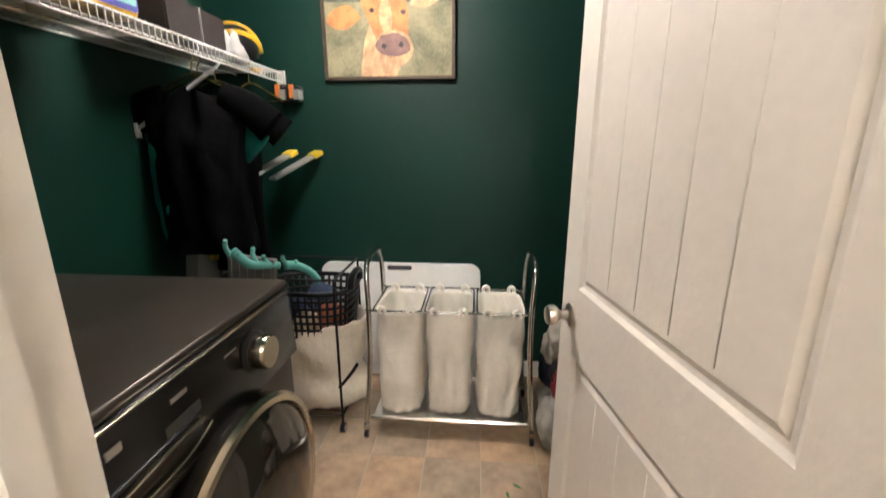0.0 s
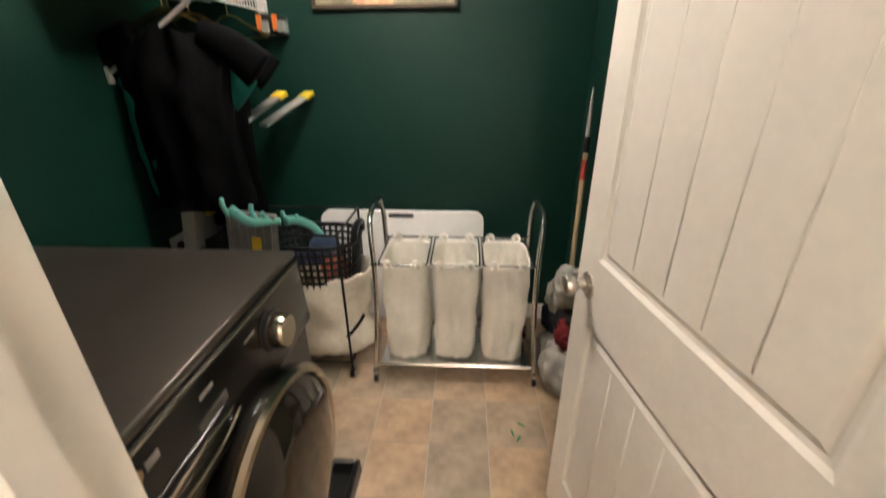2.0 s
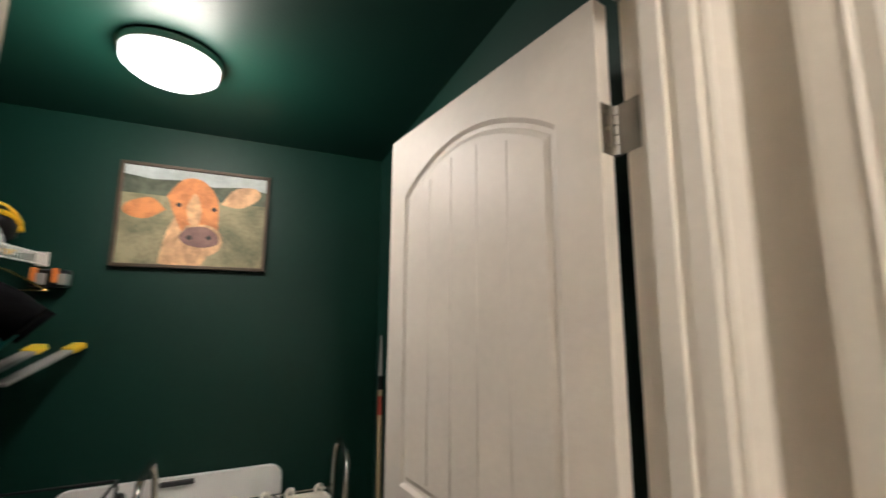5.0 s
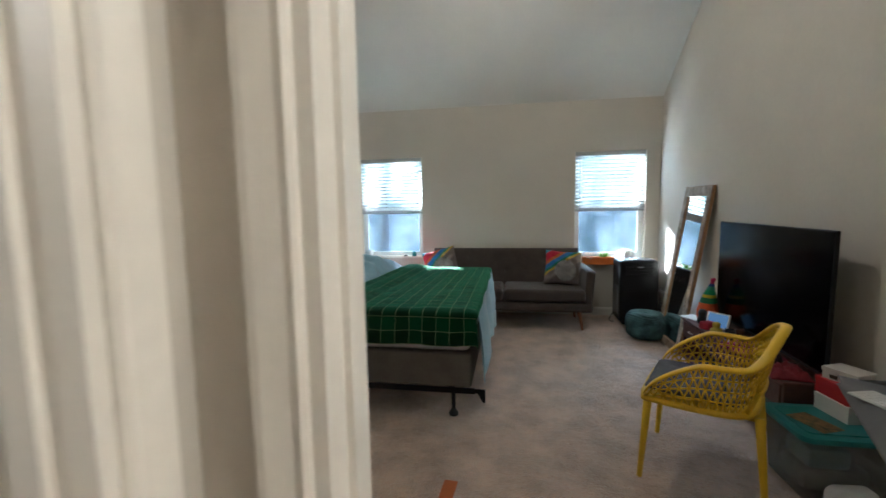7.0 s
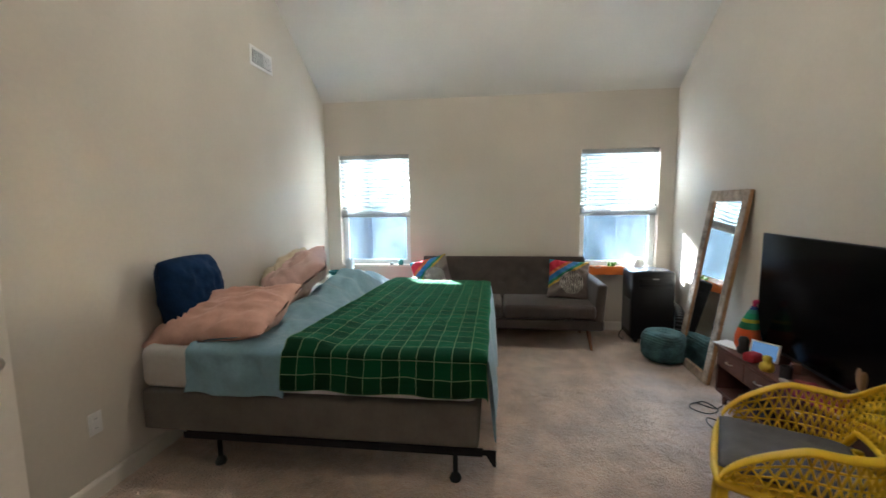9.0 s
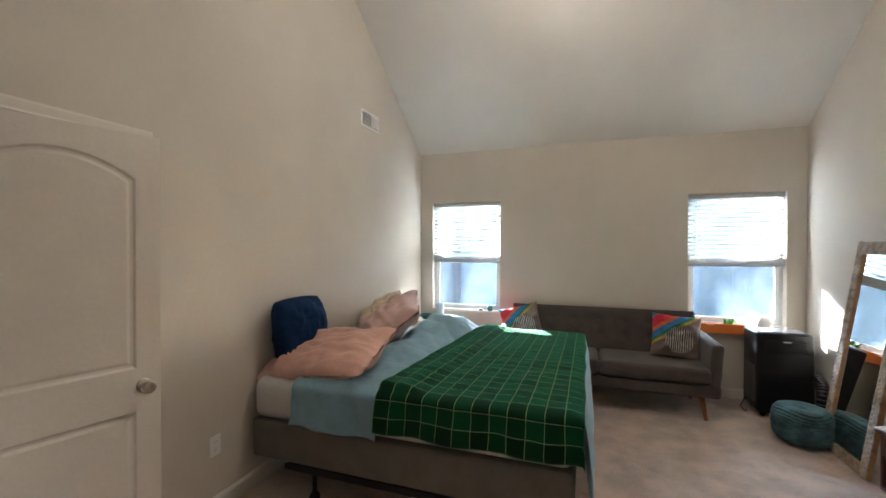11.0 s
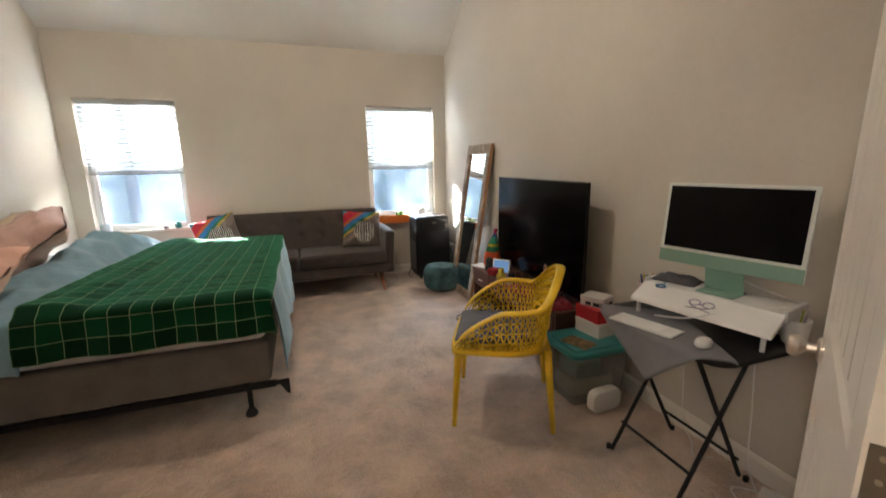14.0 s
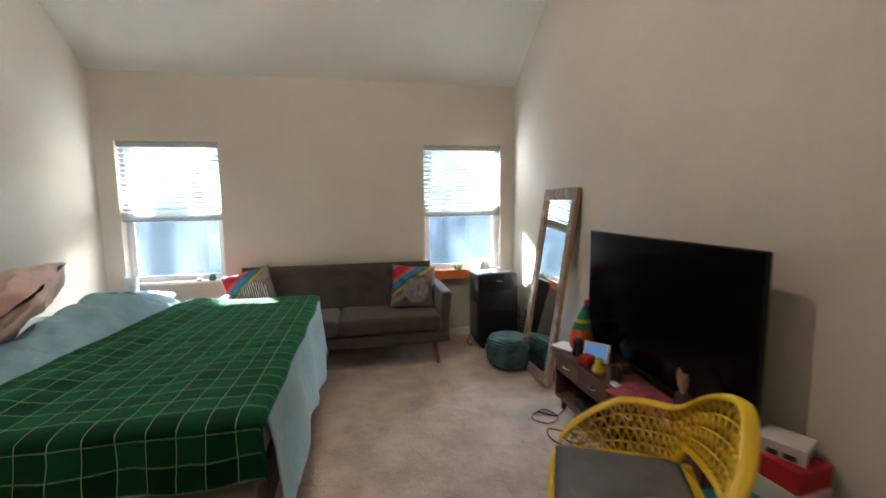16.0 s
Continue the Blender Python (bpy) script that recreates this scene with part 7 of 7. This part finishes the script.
def clothes_pile():
    ob = thing("clothes_pile", pose(.42, -.245, 0), "heap of laundry between sorter and door", "laundry pile")
    rng = random.Random(9)
    cols = ((.42, .40, .36), (.46, .45, .42), (.01, .01, .012), (.20, .01, .015), (.36, .34, .30), (.02, .03, .06), (.48, .46, .42))
    for k, (x, y, z, r) in enumerate(((.02, 0, .13, .13), (-.08, .01, .16, .12), (-.04, .02, .36, .10), (.03, .0, .33, .07), (-.10, 0, .45, .10), (-.16, -.0, .30, .10), (-.04, .0, .55, .085))):
        t = bmesh.new()
        bmesh.ops.create_icosphere(t, subdivisions=4, radius=r)
        for v in t.verts:
            q = v.co.normalized()
            v.co *= 1 + .22 * nz(q.x, q.y, q.z + k, 2.2) + .12 * nz(q.x, q.y, q.z + k, 6)
            v.co = Vector((v.co.x + x, v.co.y * .75 + y, max(.003, v.co.z + z)))
        part("garment", t, mat("garment_%d" % k, cols[k], .9, var=.15, scale=12, bump=.3, bscale=24), ob, smooth="all")


clothes_pile()


def picture():
    """A canvas of a brown cow's face in a field, drawn as plain shapes."""
    y0, y1, z0, z1 = -1.445, -.763, 1.695, 2.222
    cy, cz = (y0 + y1) / 2, (z0 + z1) / 2
    ob = thing("framed_picture", pose(LX0, cy, cz), "framed canvas of a brown cow in a meadow", "picture")
    w, h = y1 - y0, z1 - z0
    fm = mat("weathered_brown_frame", (.075, .050, .030), .6, var=.3, scale=9)
    for b in ((-w / 2, -w / 2 + .016, -h / 2, h / 2), (w / 2 - .016, w / 2, -h / 2, h / 2), (-w / 2 + .016, w / 2 - .016, h / 2 - .016, h / 2), (-w / 2 + .016, w / 2 - .016, -h / 2, -h / 2 + .016)):
        part("frame_bar", B(0, .034, b[0], b[1], b[2], b[3], bev=.002), fm, ob)
    field = mat("painted_meadow", (.24, .22, .13), .7, var=.4, scale=8, fine=60, col2=(.13, .13, .075), ramp=(.5, .85))
    cv = part("canvas", B(.004, .020, -w / 2 + .016, w / 2 - .016, -h / 2 + .016, h / 2 - .016), field, ob)
    sky_ = mat("painted_sky", (.45, .50, .50), .7, var=.2, scale=6)
    part("painted_sky", B(.020, .0206, -w / 2 + .016, w / 2 - .016, h * .33, h / 2 - .016), sky_, cv)
    part("painted_treeline", EXTR([(-w / 2 + .016, h * .20), (w / 2 - .016, h * .18), (w / 2 - .016, h * .33), (w * .3, h * .36), (w * .1, h * .33), (-w * .1, h * .37), (-w * .3, h * .35), (-w / 2 + .016, h * .38)], .0006, pose(.0208, 0, 0) @ Matrix(((0, 0, 1, 0), (1, 0, 0, 0), (0, 1, 0, 0), (0, 0, 0, 1)))), mat("painted_treeline", (.10, .12, .08), .7, var=.4, scale=14), cv)
    fur = mat("painted_fur", (.56, .22, .07), .7, var=.35, scale=16, fine=90, col2=(.36, .13, .045), ramp=(.5, .85))
    furl = mat("painted_pale_fur", (.62, .38, .20), .7, var=.3, scale=18, ramp=(.5, .85))
    nose = mat("painted_nose", (.21, .115, .10), .6, var=.25, scale=20)
    P = Matrix(((0, 0, 1, 0), (1, 0, 0, 0), (0, 1, 0, 0), (0, 0, 0, 1)))

    def shape(name, pts, lift, mm, n=5):
        q = [Vector((a * w, b * h, 0)) for a, b in pts]
        line = curve_pts(q + [q[0]], n)[:-1]
        part(name, EXTR([(p.x, p.y) for p in line], .0005, pose(lift, 0, 0) @ P), mm, cv)
    shape("painted_neck", [(-.22, -.46), (-.17, -.10), (-.06, .10), (.10, -.05), (.06, -.46)], .0216, furl)
    shape("painted_ear", [(-.20, .06), (-.30, .17), (-.44, .10), (-.45, .0), (-.32, -.04)], .0222, fur)
    shape("painted_ear", [(.16, .16), (.25, .33), (.40, .36), (.43, .26), (.30, .14)], .0222, furl)
    shape("painted_head", [(-.20, .20), (-.10, .38), (.03, .38), (.13, .22), (.15, .02), (.13, -.20), (-.04, -.22), (-.12, -.05)], .0228, fur)
    shape("painted_muzzle", [(-.06, -.08), (.08, -.06), (.17, -.14), (.18, -.28), (.08, -.38), (-.06, -.36), (-.11, -.24)], .0234, furl)
    shape("painted_nose", [(-.05, -.10), (.06, -.08), (.14, -.14), (.16, -.24), (.06, -.29), (-.06, -.26), (-.10, -.18)], .0240, nose)
    for a, b in ((-.035, -.20), (.095, -.19)):
        shape("painted_nostril", [(a - .022, b), (a, b + .03), (a + .02, b), (a, b - .022)], .0246, INK, 3)
    for a, b in ((-.12, .12), (.115, .10)):
        shape("painted_eye", [(a - .022, b), (a, b + .025), (a + .022, b), (a, b - .025)], .0236, INK, 3)
    shape("painted_blaze", [(-.07, .10), (-.02, .25), (.03, .10), (.02, -.06), (-.04, -.06)], .0233, furl, 4)


picture()


# ---------- lamps ----------
def dome_light():
    ob = thing("ceiling_light", pose(.56, -1.13, LZ), "round white glass flush ceiling light, lit", "ceiling light")
    part("rim", LATHE([(0, -.002), (.165, -.002), (.170, -.012), (.165, -.035), (.155, -.035)], 40), NICKEL, ob, smooth=True)
    part("glass_shade", LATHE([(.158, -.030), (.155, -.060), (.120, -.088), (.06, -.103), (0, -.107)], 40), glow("laundry_shade", (1.0, .95, .84), 0.055), ob, smooth="all")


dome_light()


# fixture added out of view round the assumed hall lamp
def assumed_hall_light():
    ob = thing("ceiling_light", pose(3.45, -0.48, HZ), "assumed round white glass hall ceiling light, out of view, lit", "ceiling light")
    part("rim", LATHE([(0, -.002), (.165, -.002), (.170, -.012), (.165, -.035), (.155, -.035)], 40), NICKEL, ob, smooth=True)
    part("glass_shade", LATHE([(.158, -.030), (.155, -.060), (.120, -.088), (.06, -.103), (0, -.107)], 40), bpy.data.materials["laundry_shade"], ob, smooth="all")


assumed_hall_light()

# small torn green leaves of tape on the tiles
for k, (x, y, a) in enumerate(((.70, -.50, 20), (.66, -.47, 60), (.73, -.46, -30))):
    solid("paper_scrap", EXTR([(0, 0), (.012, .006), (.03, .002), (.045, .0), (.03, -.006), (.012, -.007)], .0012), mat("green_scrap_%d" % k, (.04, .22, .08), .6), "small green plant scrap on the tile floor", "scrap", m=pose(x, y, .001, 0, 0, a), group="green scraps on the floor")

# ---------- floor tiles, last ----------
T = .2485
tile = B(0, T - .004, 0, T - .004, -.006, 0, bev=.0012, seg=1)
first = None
for i in range(-5, 5):
    for j in range(-6, 5):
        x, y = .788 + T * i, -.849 + T * j
        xa, xb, ya, yb = max(x, LX0 + .001), min(x + T - .004, LX1 + .09), max(y, LY0 + .001), min(y + T - .004, -.121)
        if xb - xa < .02 or yb - ya < .02:
            continue
        if first is None:
            first = part("tile", tile, TILE, fl)
            o = first
        else:
            o = new("tile", first.data)
            o.parent = fl
        o.matrix_basis = Matrix.Translation((xa, ya, 0)) @ Matrix.Diagonal(((xb - xa) / (T - .004), (yb - ya) / (T - .004), 1, 1))
